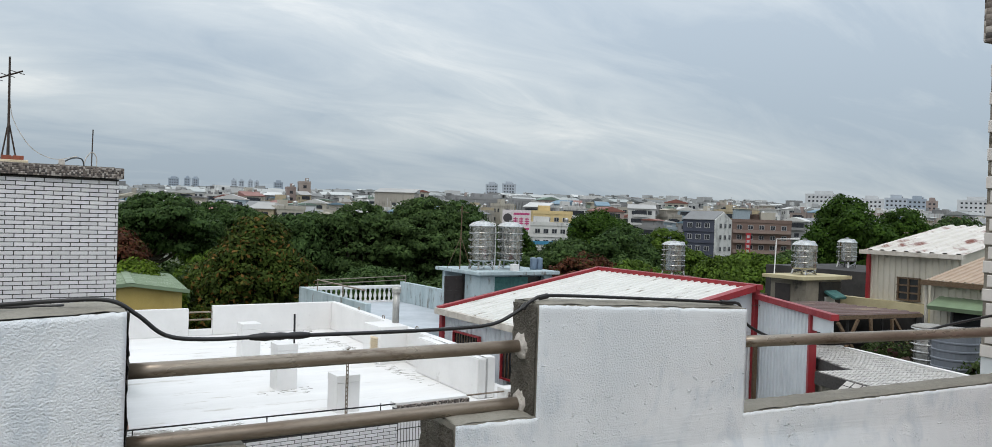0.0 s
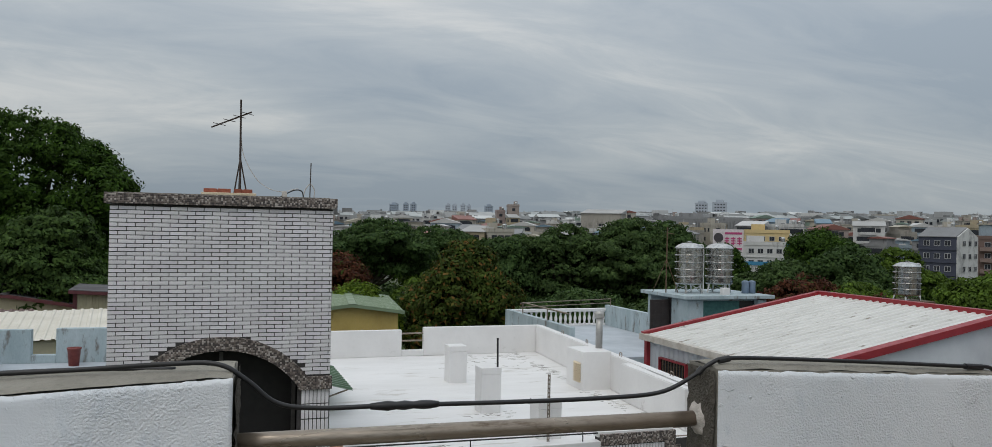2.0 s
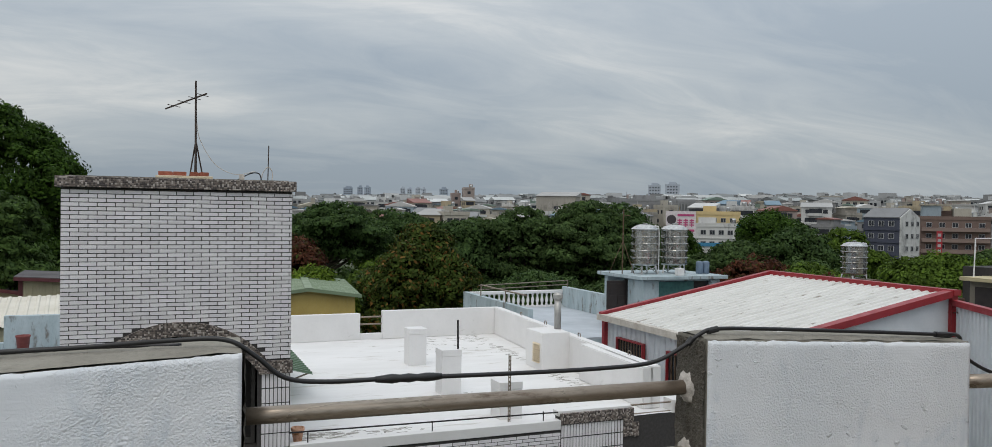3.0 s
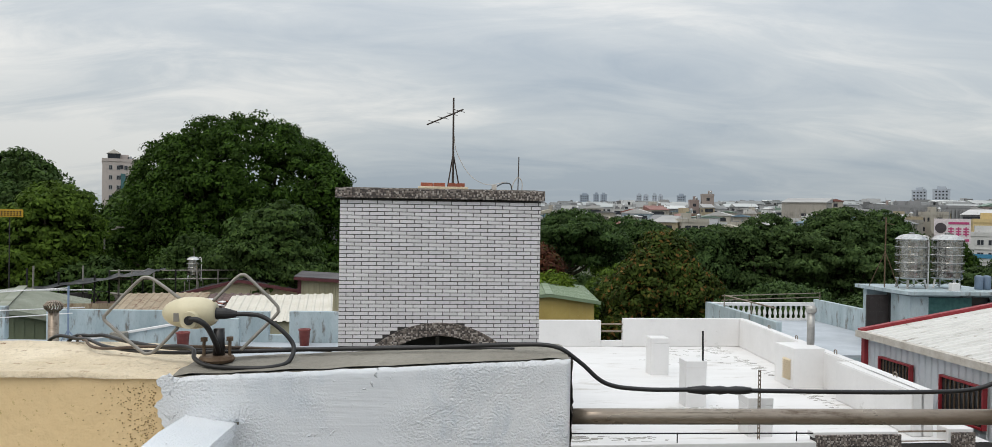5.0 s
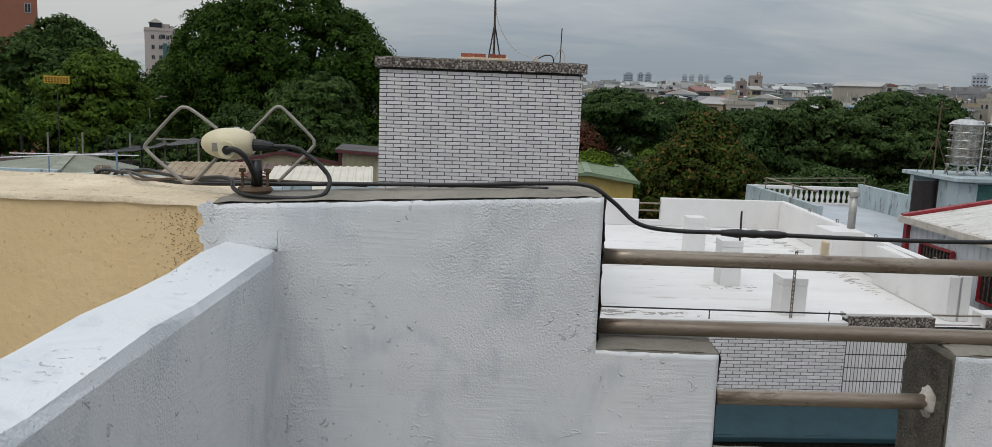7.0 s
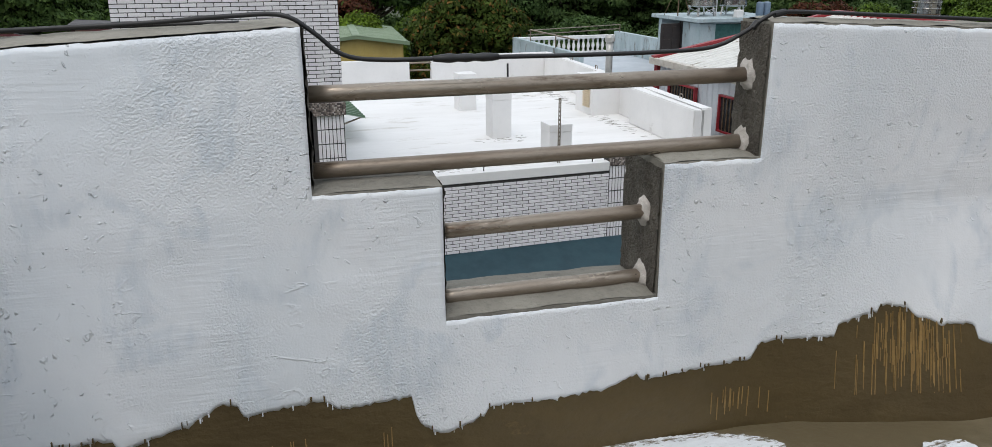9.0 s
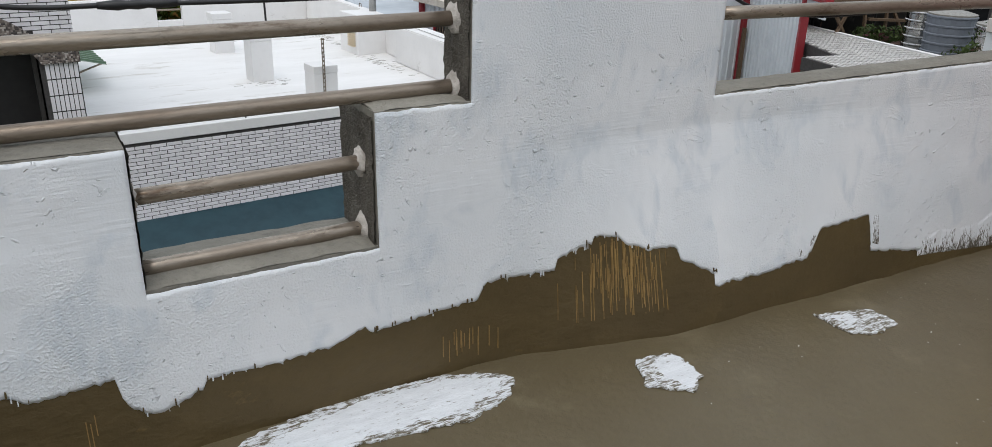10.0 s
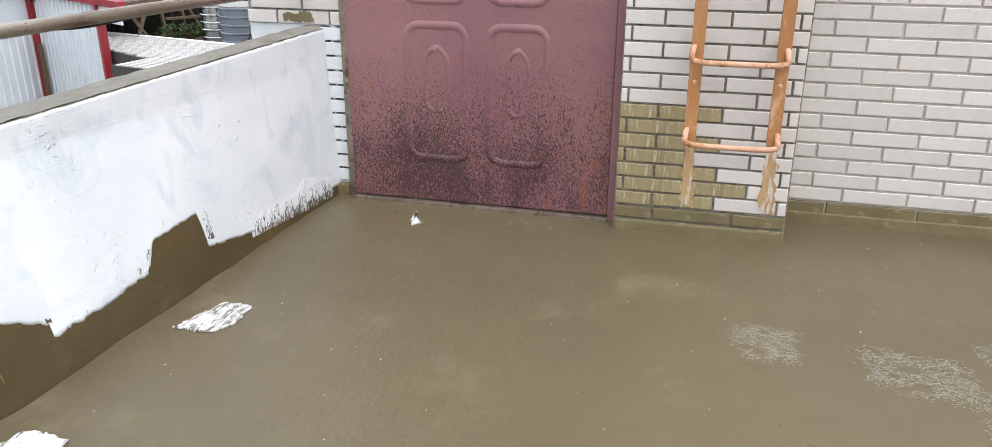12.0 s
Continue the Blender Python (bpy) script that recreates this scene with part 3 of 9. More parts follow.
for k, row in enumerate(((-1.80, -0.992, 0.0, 0.2, 0.951, WEST_TOP + 0.002), (-0.988, -0.732, 0.0, 0.2, LOW - 0.004, LOW - 0.004), (-0.728, -0.237, 0.0, 0.2, SILL + 0.004, SILL + 0.004),
                         (-0.233, 0.0, 0.0, 0.2, LOW + 0.012, LOW + 0.012), (0.002, 0.755, 0.001, 0.125, TOP + 0.003, 0.952))):
    part("mortar_top", caked(bmesh.new(), *row, k), M_CONCRETE, parapet, "trowelled grey mortar top", smooth=True)


def crust(bm, x, y0, y1, z0, z1, side, seed):
    """A broken concrete face in the plane x, lumpy towards side."""
    n, k = 14, 22
    grid = [[bm.verts.new((x + side * (0.004 + 0.007 * abs(noise.noise((i * 0.7, j * 0.6, seed))) + 0.004 * noise.noise((i * 1.9, j * 1.9, seed + 3))), y0 + (y1 - y0) * i / n, z0 + (z1 - z0) * j / k))
             for j in range(k + 1)] for i in range(n + 1)]
    for i in range(n):
        for j in range(k):
            bm.faces.new((grid[i][j], grid[i + 1][j], grid[i + 1][j + 1], grid[i][j + 1]))
    return bm


part("broken_edge", crust(bmesh.new(), 0.0, 0.004, 0.122, LOW, TOP - 0.006, -1, 1), M_ROUGHCONC, parapet, "broken rough concrete jamb", smooth=True)
part("broken_edge", crust(bmesh.new(), -0.235, 0.004, 0.196, SILL, LOW - 0.004, -1, 2), M_ROUGHCONC, parapet, "broken rough concrete jamb", smooth=True)
part("broken_edge", crust(bmesh.new(), -0.99, 0.004, 0.196, LOW, WEST_TOP - 0.008, 1, 3), M_ROUGHCONC, parapet, "broken rough concrete jamb", smooth=True)
part("broken_edge", crust(bmesh.new(), -0.73, 0.004, 0.196, SILL, LOW - 0.012, 1, 4), M_ROUGHCONC, parapet, "broken rough concrete jamb", smooth=True)


def edge_at(edge, x):
    """The height of a ragged edge, given by points in falling or rising x, at x."""
    pts = sorted(edge)
    for (xa, za), (xb, zb) in zip(pts, pts[1:]):
        if xa <= x <= xb:
            return za + (zb - za) * (x - xa) / max(xb - xa, 1e-6)
    return pts[0][1] if x < pts[0][0] else pts[-1][1]


FOOT = ((-1.66, 0.04), (-0.53, 0.026), (-0.2, 0.02), (0.0, 0.02), (0.145, 0.032), (0.31, 0.075), (0.55, 0.135), (0.76, 0.148))
FOOT_E = ((0.0, 0.148), (0.2, 0.128), (0.47, 0.112), (0.84, 0.076), (1.24, 0.046), (1.52, 0.03))


def foot(widths, x, z):
    """How far the thick coating swells out of the wall, down to where it meets the floor."""
    return edge_at(widths, x) * max(0.0, 1 - max(z, 0.0) / 0.55) ** 1.12


def leaning(name, boxes, mat, widths):
    """Small upright boxes (x0, x1, y0, y1, z0, z1) laid on the swelling foot of the wall, as one mesh of loose pieces."""
    me = boxes_mesh(name, boxes, mat)
    for v in me.vertices:
        v.co.y -= foot(widths, v.co.x, v.co.z)
    return me


def primer_skin(x0, x1, top0, top1, widths, seed):
    """The bare coat on the foot of the wall: lumpy, and ending in a sharp line on the floor."""
    bm = bmesh.new()
    n, k = int((x1 - x0) / 0.014), 20
    grid = []
    for i in range(n + 1):
        x = x0 + (x1 - x0) * i / n
        top = top0 + (top1 - top0) * i / n
        row = []
        for j in range(k + 1):
            z = -0.012 + (top + 0.012) * (j / k) ** 1.4
            lump = 0.0022 * noise.noise((x * 11, z * 16, seed)) + 0.0014 * noise.noise((x * 40, z * 40, seed + 3)) + (0.006 * noise.noise((x * 9, 2, seed)) if z < 0.012 else 0)
            row.append(bm.verts.new((x, -0.0012 - foot(widths, x, z) + min(lump, 0.0011), z)))
        grid.append(row)
    for i in range(n):
        for j in range(k):
            bm.faces.new((grid[i][j], grid[i + 1][j], grid[i + 1][j + 1], grid[i][j + 1]))
    return bm


def paint_coat(spans, edge, widths, seed=3, step=0.009, seams=()):
    """Thick roller-laid paint: a relief sheet over spans (x0, x1, top at x0, top at x1), brushed out along a ragged lower edge."""
    bm = bmesh.new()
    cache = {}
    for x0, x1, t0, t1 in spans:
        n = max(2, round((x1 - x0) / step))
        cols = []
        for i in range(n + 1):
            x = x0 + (x1 - x0) * i / n
            low = edge_at(edge, x) + 0.007 * noise.noise((x * 28, 2.0, seed)) + 0.007 * noise.noise((x * 95, 5.0, seed)) - 0.010 * max(0, noise.noise((x * 60, 8.0, seed)) - 0.25)
            top = t0 + (t1 - t0) * i / n + 0.003 * noise.noise((x * 25, 1.0, seed)) + 0.002 * noise.noise((x * 80, 3.0, seed))
            cols.append((x, low, top))
        k = max(3, round((max(c[2] for c in cols) - min(c[1] for c in cols)) / (step * 1.25)))
        grid = []
        for x, low, top in cols:
            row = []
            for j in range(k + 1):
                z = low + (top - low) * j / k
                lump = noise.noise((x * 9, z * 9, seed)) * 0.0016 + noise.noise((x * 34, z * 26, seed + 1)) * 0.0011
                ridge = 1 - abs(noise.noise((x * 7 + 1.5 * noise.noise((x * 3, z * 3, 9)), z * 5, seed + 2))) * 9
                spot = noise.noise((x * 2.3, z * 2.3, seed + 6))
                y = -0.0045 - lump * 0.8 - (0.0009 * max(0, ridge) if spot > 0.22 else 0)
                y -= foot(widths, x, z)
                row.append(bm.verts.new((x, y + (0.002 if j == 0 or (j == k and top > 0.9) else 0), z)))
            grid.append(row)
        for i in range(len(grid) - 1):
            for j in range(k):
                bm.faces.new((grid[i][j], grid[i + 1][j], grid[i + 1][j + 1], grid[i][j + 1]))
    inner = dict(seams)
    for (_, x1, _, t1), (x0, _, t0, _) in zip(spans, spans[1:]):
        inner[round(x0, 3)] = min(t0, t1) + 0.004
    rim = [e for e in bm.edges if len(e.link_faces) == 1 and not all(v.co.z < inner.get(round(v.co.x, 3), -9) for v in e.verts)]
    made = bmesh.ops.extrude_edge_only(bm, edges=rim)
    for g in made["geom"]:
        if isinstance(g, bmesh.types.BMVert):
            g.co.y = 0.0005 - foot(widths, g.co.x, g.co.z)
    return bm


EDGE = [(0.757, 0.13), (0.639, 0.187), (0.62, 0.2), (0.61, 0.235), (0.519, 0.24), (0.448, 0.264), (0.43, 0.286), (0.359, 0.299), (0.345, 0.284), (0.245, 0.256), (0.237, 0.223), (0.041, 0.227), (0.02, 0.183),
        (-0.132, 0.176), (-0.26, 0.165), (-0.277, 0.184), (-0.371, 0.153), (-0.38, 0.16), (-0.451, 0.151), (-0.522, 0.152), (-0.636, 0.157), (-0.646, 0.135), (-0.731, 0.107), (-0.765, 0.109), (-0.8, 0.149), (-0.809, 0.205), (-0.967, 0.198), (-0.991, 0.22), (-1.073, 0.219), (-1.158, 0.208), (-1.17, 0.236), (-1.201, 0.243), (-1.26, 0.21), (-1.4, 0.17), (-1.41, 0.195), (-1.655, 0.2), (-1.662, 0.855), (-1.82, 0.84)]
SPANS = ((-1.80, -1.662, 0.945, 0.952), (-1.662, -0.99, 0.952, WEST_TOP - 0.003), (-0.99, -0.73, LOW - 0.012, LOW - 0.012), (-0.73, -0.234, SILL - 0.004, SILL - 0.004), (-0.234, 0.001, LOW + 0.005, LOW + 0.005),
         (0.001, 0.757, TOP - 0.003, 0.945))
part("paint_coat", paint_coat(SPANS, EDGE, FOOT, seams=((0.757, 0.64),)), M_PAINT, parapet, "fresh white paint, ragged at its lower edge", smooth=True)
part("primer_coat", primer_skin(-1.66, 0.757, 0.29, 0.38, FOOT, 2), M_PRIMER, parapet, "olive-brown primer left bare below the paint", smooth=True)
# brushed streaks of yellow primer
M_STREAK = material("ochre_brush_streak", (0.30, 0.19, 0.065), (0.22, 0.135, 0.045), 30, 0.5)
streaks = []
for _ in range(110):
    x = rng.gauss(0.43, 0.07)
    z1 = rng.uniform(0.17, 0.305) - abs(x - 0.43) * 0.35
    streaks.append((x, x + rng.uniform(0.0008, 0.0024), -0.0028, -0.001, max(0.07, z1 - rng.uniform(0.03, 0.13)), z1))
for _ in range(16):
    x, z1 = rng.gauss(0.0, 0.04), rng.uniform(0.08, 0.12)
    streaks.append((x, x + 0.002, -0.0028, -0.001, z1 - rng.uniform(0.02, 0.06), z1))
for _ in range(26):
    x, z1 = rng.uniform(-1.55, -0.85), rng.uniform(0.10, 0.145)
    streaks.append((x, x + 0.002, -0.0028, -0.001, z1 - rng.uniform(0.03, 0.08), z1))
tagged(part("brush_streaks", leaning("brush_streaks", streaks, M_STREAK, FOOT), None, parapet, "thin ochre brush streaks"), kind="stuff")
# dry brush ends along the lower edge of the paint: dark gaps above it, white whiskers below it
gaps, whiskers = [], []
for _ in range(120):
    x = rng.uniform(-1.60, 0.75)
    if noise.noise((x * 4, 0, 5)) < -0.12:
        continue
    z = edge_at(EDGE, x)
    w, h = rng.uniform(0.0008, 0.0028), rng.uniform(0.002, 0.011)
    if rng.random() < 0.55:
        gaps.append((x, x + w, -0.0085, -0.003, z + rng.uniform(-0.002, 0.006), z + 0.006 + h))
    else:
        whiskers.append((x, x + w, -0.0042, -0.001, z - h, z + 0.004))
tagged(part("dry_brush_marks", leaning("dry_brush_marks", gaps, M_PRIMER, FOOT), None, parapet, "dark gaps where the brush ran dry"), kind="stuff")
tagged(part("paint_whiskers", leaning("paint_whiskers", whiskers, M_PAINT, FOOT), None, parapet, "white whiskers of paint below the edge"), kind="stuff")
# lower stretch of the wall, running on to the stair house at a slight angle
east = thing("wall_northeast", "low white-painted parapet wall with a bare grey concrete top", "wall", pose(0.757, 0.0, 0, 0, 0, -7.2), kind="structure")
bm = prism(bmesh.new(), [(0.0, -0.3), (1.56, -0.3), (1.56, 0.679), (0.0, 0.628)], 0.0, 0.115)
part("concrete_core", bm, M_CONCRETE, east, "bare grey concrete core")
edge2 = [(1.473, 0.039), (1.111, 0.05), (0.878, 0.059), (0.775, 0.076), (0.625, 0.099), (0.621, 0.218), (0.513, 0.21), (0.407, 0.202), (0.371, 0.138), (0.353, 0.125), (0.184, 0.104), (0.048, 0.105), (-0.069, 0.098)]
part("paint_coat", paint_coat(((-0.006, 1.52, 0.625, 0.677),), edge2, FOOT_E, seed=11, seams=((-0.006, 9.0),)), M_PAINT, east, "fresh white paint, ragged at its lower edge", smooth=True)
part("mortar_top", caked(bmesh.new(), 0.0, 1.56, 0.0, 0.115, 0.633, 0.684, 9), M_CONCRETE, east, "trowelled grey mortar top", smooth=True)
part("primer_coat", primer_skin(-0.015, 1.52, 0.34, 0.26, FOOT_E, 7), M_PRIMER, east, "olive-brown primer left bare below the paint", smooth=True)


def soft_patch(outline, y0, y1, widths, inset=0.03):
    """A thin skin in x and z whose rim sinks into the wall, so that no edge shows."""
    bm = bmesh.new()
    cx, cz = sum(p[0] for p in outline) / len(outline), sum(p[1] for p in outline) / len(outline)
    outer, inner = [], []
    for x, z in outline:
        d = max(math.hypot(x - cx, z - cz), 1e-4)
        f = max(0.3, 1 - inset / d)
        outer.append(bm.verts.new((x, y0 - foot(widths, x, z), z)))
        a, c = cx + (x - cx) * f, cz + (z - cz) * f
        inner.append(bm.verts.new((a, y1 - foot(widths, a, c), c)))
    n = len(outline)
    for i in range(n):
        bm.faces.new((outer[i], outer[(i + 1) % n], inner[(i + 1) % n], inner[i]))
    bm.faces.new(inner)
    return bm


def dry_brush(name, z0, z1, least, most, squeeze):
    """White paint dragged out by a drying brush, so that the olive coat shows through more and more towards its end."""
    m = bpy.data.materials.new(name)
    m.use_nodes = True
    t = m.node_tree
    bsdf = t.nodes["Principled BSDF"]
    co, sep, mp = t.nodes.new("ShaderNodeTexCoord"), t.nodes.new("ShaderNodeSeparateXYZ"), t.nodes.new("ShaderNodeMapping")
    mp.inputs["Scale"].default_value = squeeze
    t.links.new(co.outputs["Object"], sep.inputs[0])
    t.links.new(co.outputs["Object"], mp.inputs[0])
    n, n2, grad, add, cut, mix = (t.nodes.new("ShaderNode" + k) for k in ("TexNoise", "TexNoise", "MapRange", "Math", "MapRange", "Mix"))
    for q, sc in ((n, 1.0), (n2, 0.22)):
        q.inputs["Scale"].default_value, q.inputs["Detail"].default_value, q.inputs["Roughness"].default_value = sc, 4.0, 0.7
        t.links.new(mp.outputs[0], q.inputs["Vector"])
    both = t.nodes.new("ShaderNodeMath")
    both.operation, add.operation = "MULTIPLY_ADD", "ADD"
    t.links.new(n2.outputs[0], both.inputs[0])
    both.inputs[1].default_value = 0.6
    t.links.new(n.outputs[0], both.inputs[2])
    grad.inputs[1].default_value, grad.inputs[2].default_value, grad.inputs[3].default_value, grad.inputs[4].default_value = z0, z1, most, least
    t.links.new(sep.outputs[2], grad.inputs[0])
    t.links.new(both.outputs[0], add.inputs[0])
    t.links.new(grad.outputs[0], add.inputs[1])
    cut.inputs[1].default_value, cut.inputs[2].default_value = 0.94, 0.98
    t.links.new(add.outputs[0], cut.inputs[0])
    mix.data_type = "RGBA"
    mix.inputs[6].default_value, mix.inputs[7].default_value = (0.715, 0.745, 0.775, 1), (0.075, 0.062, 0.042, 1)
    t.links.new(cut.outputs[0], mix.inputs[0])
    t.links.new(mix.outputs[2], bsdf.inputs["Base Color"])
    bsdf.inputs["Roughness"].default_value = 0.55
    return m


M_DRYBRUSH = dry_brush("dry_brushed_white_paint", 0.0, 0.14, -0.05, 0.27, (300, 120, 50))
M_DRYHATCH = dry_brush("dry_brushed_white_patch", 0.03, 0.20, 0.14, 0.20, (420, 1, 60))
for mat, outline in (*((M_DRYBRUSH, [(a, g0), (a + 0.1, g1), (a + 0.1, 0.06), (a + 0.1, h1), (a, h0), (a, 0.06)]) for a, h0, h1, g0, g1 in ((0.86, 0.10, 0.13, 0.042, 0.036), (0.955, 0.13, 0.12, 0.036, 0.03), (1.05, 0.12, 0.12, 0.03, 0.022), (1.145, 0.12, 0.16, 0.022, 0.014), (1.24, 0.16, 0.13, 0.014, 0.008), (1.335, 0.13, 0.08, 0.008, 0.006))),
                     (M_DRYHATCH, [(0.627, 0.103), (0.671, 0.099), (0.671, 0.188), (0.651, 0.238), (0.623, 0.222)]),
                     (M_DRYHATCH, [(0.312, 0.126), (0.342, 0.126), (0.34, 0.157), (0.316, 0.160)]), (M_DRYHATCH, [(0.359, 0.150), (0.367, 0.150), (0.401, 0.196), (0.367, 0.198)])):
    part("dry_brush_patch", soft_patch(outline, -0.002, -0.0064, FOOT_E), mat, east, "streaky white paint over the olive coat")

# ------------------------------------------------------------------ steel pipes across the openings
def rail_pipe(x0, z0, x1, z1, y=0.075, r=0.0172, mortar=(True, True), drift=0.0):
    ob = thing("rail_pipe", "weathered stainless steel pipe set in the parapet opening", "pipe", group="pipes in the parapet")
    pts = [(x0 + (x1 - x0) * i / 12, y + drift * i / 12 + 0.002 * noise.noise((i, z0, 0)), z0 + (z1 - z0) * i / 12) for i in range(13)]
    part("tube", tubed(pts, r, 18), M_STEEL, ob, smooth=True)
    for x, z, on, s in ((x0, z0, mortar[0], 1), (x1, z1, mortar[1], -1)):
        if on:
            bm = bmesh.new()
            bmesh.ops.create_icosphere(bm, subdivisions=3, radius=1.0)
            for v in bm.verts:
                k = 1 + 0.35 * noise.noise(v.co * 2.5 + Vector((x * 9, z * 9, 0)))
                v.co = Vector((x + s * 0.006 + v.co.x * 0.016 * k, y + v.co.y * 0.031 * k, z + v.co.z * 0.037 * k))
            part("mortar", bm, M_MORTAR_W, ob, "lump of pale mortar", smooth=True)
    return ob


rail_pipe(-0.995, 0.853, 0.003, 0.859, mortar=(False, True))
rail_pipe(-0.995, 0.697, 0.003, 0.705, mortar=(False, True))
rail_pipe(-0.735, 0.545, -0.232, 0.553)
rail_pipe(-0.735, 0.390, -0.232, 0.394, mortar=(False, True))
rail_pipe(0.752, 0.838, 2.245, 0.842, y=0.045, r=0.0185, mortar=(False, False), drift=-0.186)

# ------------------------------------------------------------------ side wall and the yellow wall beyond
side = thing("wall_west", "low white-painted dividing wall", "wall", kind="structure")
bm = bmesh.new()
n = 40
ring = [[bm.verts.new((x + 0.004 * noise.noise((j * 0.5, i, 1)), 0.0 - 5.9 * j / n, z + (0.008 * noise.noise((j * 0.6, i, 5)) if z > 0 else 0))) for i, (x, z) in
         enumerate(((-1.66, -0.3), (-1.66, 0.835), (-1.668, 0.853), (-1.768, 0.868), (-1.775, 0.86), (-1.775, -0.3)))] for j in range(n + 1)]
for a, b in zip(ring, ring[1:]):
    for i in range(6):
        bm.faces.new((a[i], a[(i + 1) % 6], b[(i + 1) % 6], b[i]))
bm.faces.new(ring[0])
bm.faces.new(ring[-1])
part("painted_wall", bm, M_PAINT, side)
back = tagged(part("wall_south", boxed(-1.78, 2.7, -6.2, -6.0, -0.3, 1.0), M_PAINT, None), "plain white-painted parapet wall", "wall", kind="structure")

yellow = thing("wall_northwest", "ochre-painted parapet wall with a weathered cream concrete top", "wall", kind="structure")
bm = prism(bmesh.new(), [(-7.5, -0.3), (-1.802, -0.3), (-1.802, 0.941), (-7.5, 0.981)], 0.004, 0.42)
part("painted_face", bm, M_YELLOW, yellow)
bm = bmesh.new()
n, k = 90, 14
CAP_Y = (-0.003, -0.001, 0.012) + tuple(0.03 + 0.4 * j / 12 for j in range(1, 13))
CAP_Z = (-0.004, 0.003, 0.005) + (0.004,) * 11 + (-0.03,)
grid = [[bm.verts.new((-1.80 - 5.7 * i / n, CAP_Y[j] + 0.004 * noise.noise((i * 0.9, j, 7)), 0.944 + 0.04 * i / n + CAP_Z[j] + (0.006 * noise.noise((i * 0.9, 3, 6)) if j == 0 else 0) + 0.008 * noise.noise((i * 0.35, j * 0.4, 2)) + 0.004 * noise.noise((i * 1.3, j * 1.3, 4))))
         for j in range(k + 1)] for i in range(n + 1)]
for i in range(n):
    for j in range(k):
        bm.faces.new((grid[i][j], grid[i][j + 1], grid[i + 1][j + 1], grid[i + 1][j]))
part("cap", bm, M_OLDCAP, yellow, "crumbling cream concrete top", smooth=True)

# rounded inside corner between the parapet and the dividing wall
bm = bmesh.new()
rows = []
for i in range(30):
    z = 0.14 + 0.715 * i / 29
    w = 1 + 0.3 * noise.noise((z * 9, 1, 0))
    rows.append([bm.verts.new((-1.6605 + 0.034 * w * (1 - math.cos(radians(a))), -0.0045 - 0.034 * w * (1 - math.sin(radians(a))), z)) for a in (0, 18, 36, 54, 72, 90)])
for a, b in zip(rows, rows[1:]):
    for k in range(5):
        bm.faces.new((a[k], a[k + 1], b[k + 1], b[k]))
part("paint_fillet", bm, M_PAINT, parapet, "thick white paint in the corner", smooth=True)

# white paint smeared over the end of the ochre wall
smear = ragged([(-1.795, 0.845), (-1.795, 0.946), (-1.822, 0.944), (-1.820, 0.915), (-1.835, 0.885), (-1.826, 0.862), (-1.812, 0.848)], 0.004, 0.012, 17)
part("paint_smear", prism(bmesh.new(), smear, -0.005, 0.004), M_PAINT, yellow, "ragged end of the white paint")
# moss and rust specks near the paint
specks = []
for _ in range(420):
    x, z = -1.83 - abs(rng.gauss(0, 0.05)), rng.uniform(0.70, 0.93)
    s = rng.uniform(0.0004, 0.0016)
    specks.append((x, x + s * 1.5, 0.0015, 0.005, z, z + s))
tagged(part("specks", boxes_mesh("specks", specks, M_STREAK), None, yellow, "brown moss specks"), kind="stuff")

# ------------------------------------------------------------------ stair house: door, pier and tiled walls
TILE_L, TILE_H, JOINT = 0.2395, 0.0612, 0.009
# the stair house is set out in its own units and stands beside the end of the parapet
STAIR = pose(-0.0615, -0.0577, 0, 0, 0, -0.34) @ Matrix.Scale(0.942, 4)
stair = thing("wall_east", "stair house wall clad in cream-white glazed tiles", "wall", STAIR, kind="structure")
part("backing", boxed(2.462, 2.9, -0.242, 0.22, -0.2, 0.734), M_PAINT, stair, "painted-over backing")
part("backing", boxed(2.462, 2.9, -0.242, 0.22, 0.734, 2.1), M_JOINT_G, stair, "grey jointed backing")
part("backing", boxed(2.345, 2.9, -2.035, -1.385, -0.2, 2.1), M_JOINT_G, stair, "grey jointed backing")
part("backing", boxed(2.612, 2.95, -6.0, -2.036, -0.2, 2.1), M_JOINT_P, stair, "grey jointed backing")
part("lintel", boxed(2.40, 2.9, -1.384, -0.243, 2.04, 2.1), M_JOINT_G, stair)
part("roof_slab", boxed(2.41, 3.4, -6.0, 0.235, 2.102, 2.30, bevel=0.01), M_MOSAIC, stair, "roof edge clad in brown mosaic")
part("inner_wall", boxed(2.96, 3.3, -6.0, 0.2, -0.2, 2.1), M_CONCRETE, stair)

door = thing("door_1", "closed maroon embossed steel door, stained by damp", "door", STAIR, kind="structure")
part("jamb", boxed(2.43, 2.461, -0.241, -0.209, 0.0, 2.04, bevel=0.003), M_STEEL, door, "weathered steel door frame")
part("jamb", boxed(2.40, 2.46, -1.384, -1.353, 0.0, 2.04, bevel=0.003), M_DOOR, door, "maroon steel door frame")
part("head", boxed(2.40, 2.46, -1.353, -0.242, 2.0, 2.04, bevel=0.003), M_DOOR, door, "maroon steel door frame")
part("threshold", boxed(2.39, 2.47, -1.353, -0.242, -0.01, 0.014, bevel=0.003), M_STEEL, door)
leaf = part("leaf", boxed(2.415, 2.455, -1.351, -0.243, 0.018, 1.998, bevel=0.004), M_DAMPDOOR, door)


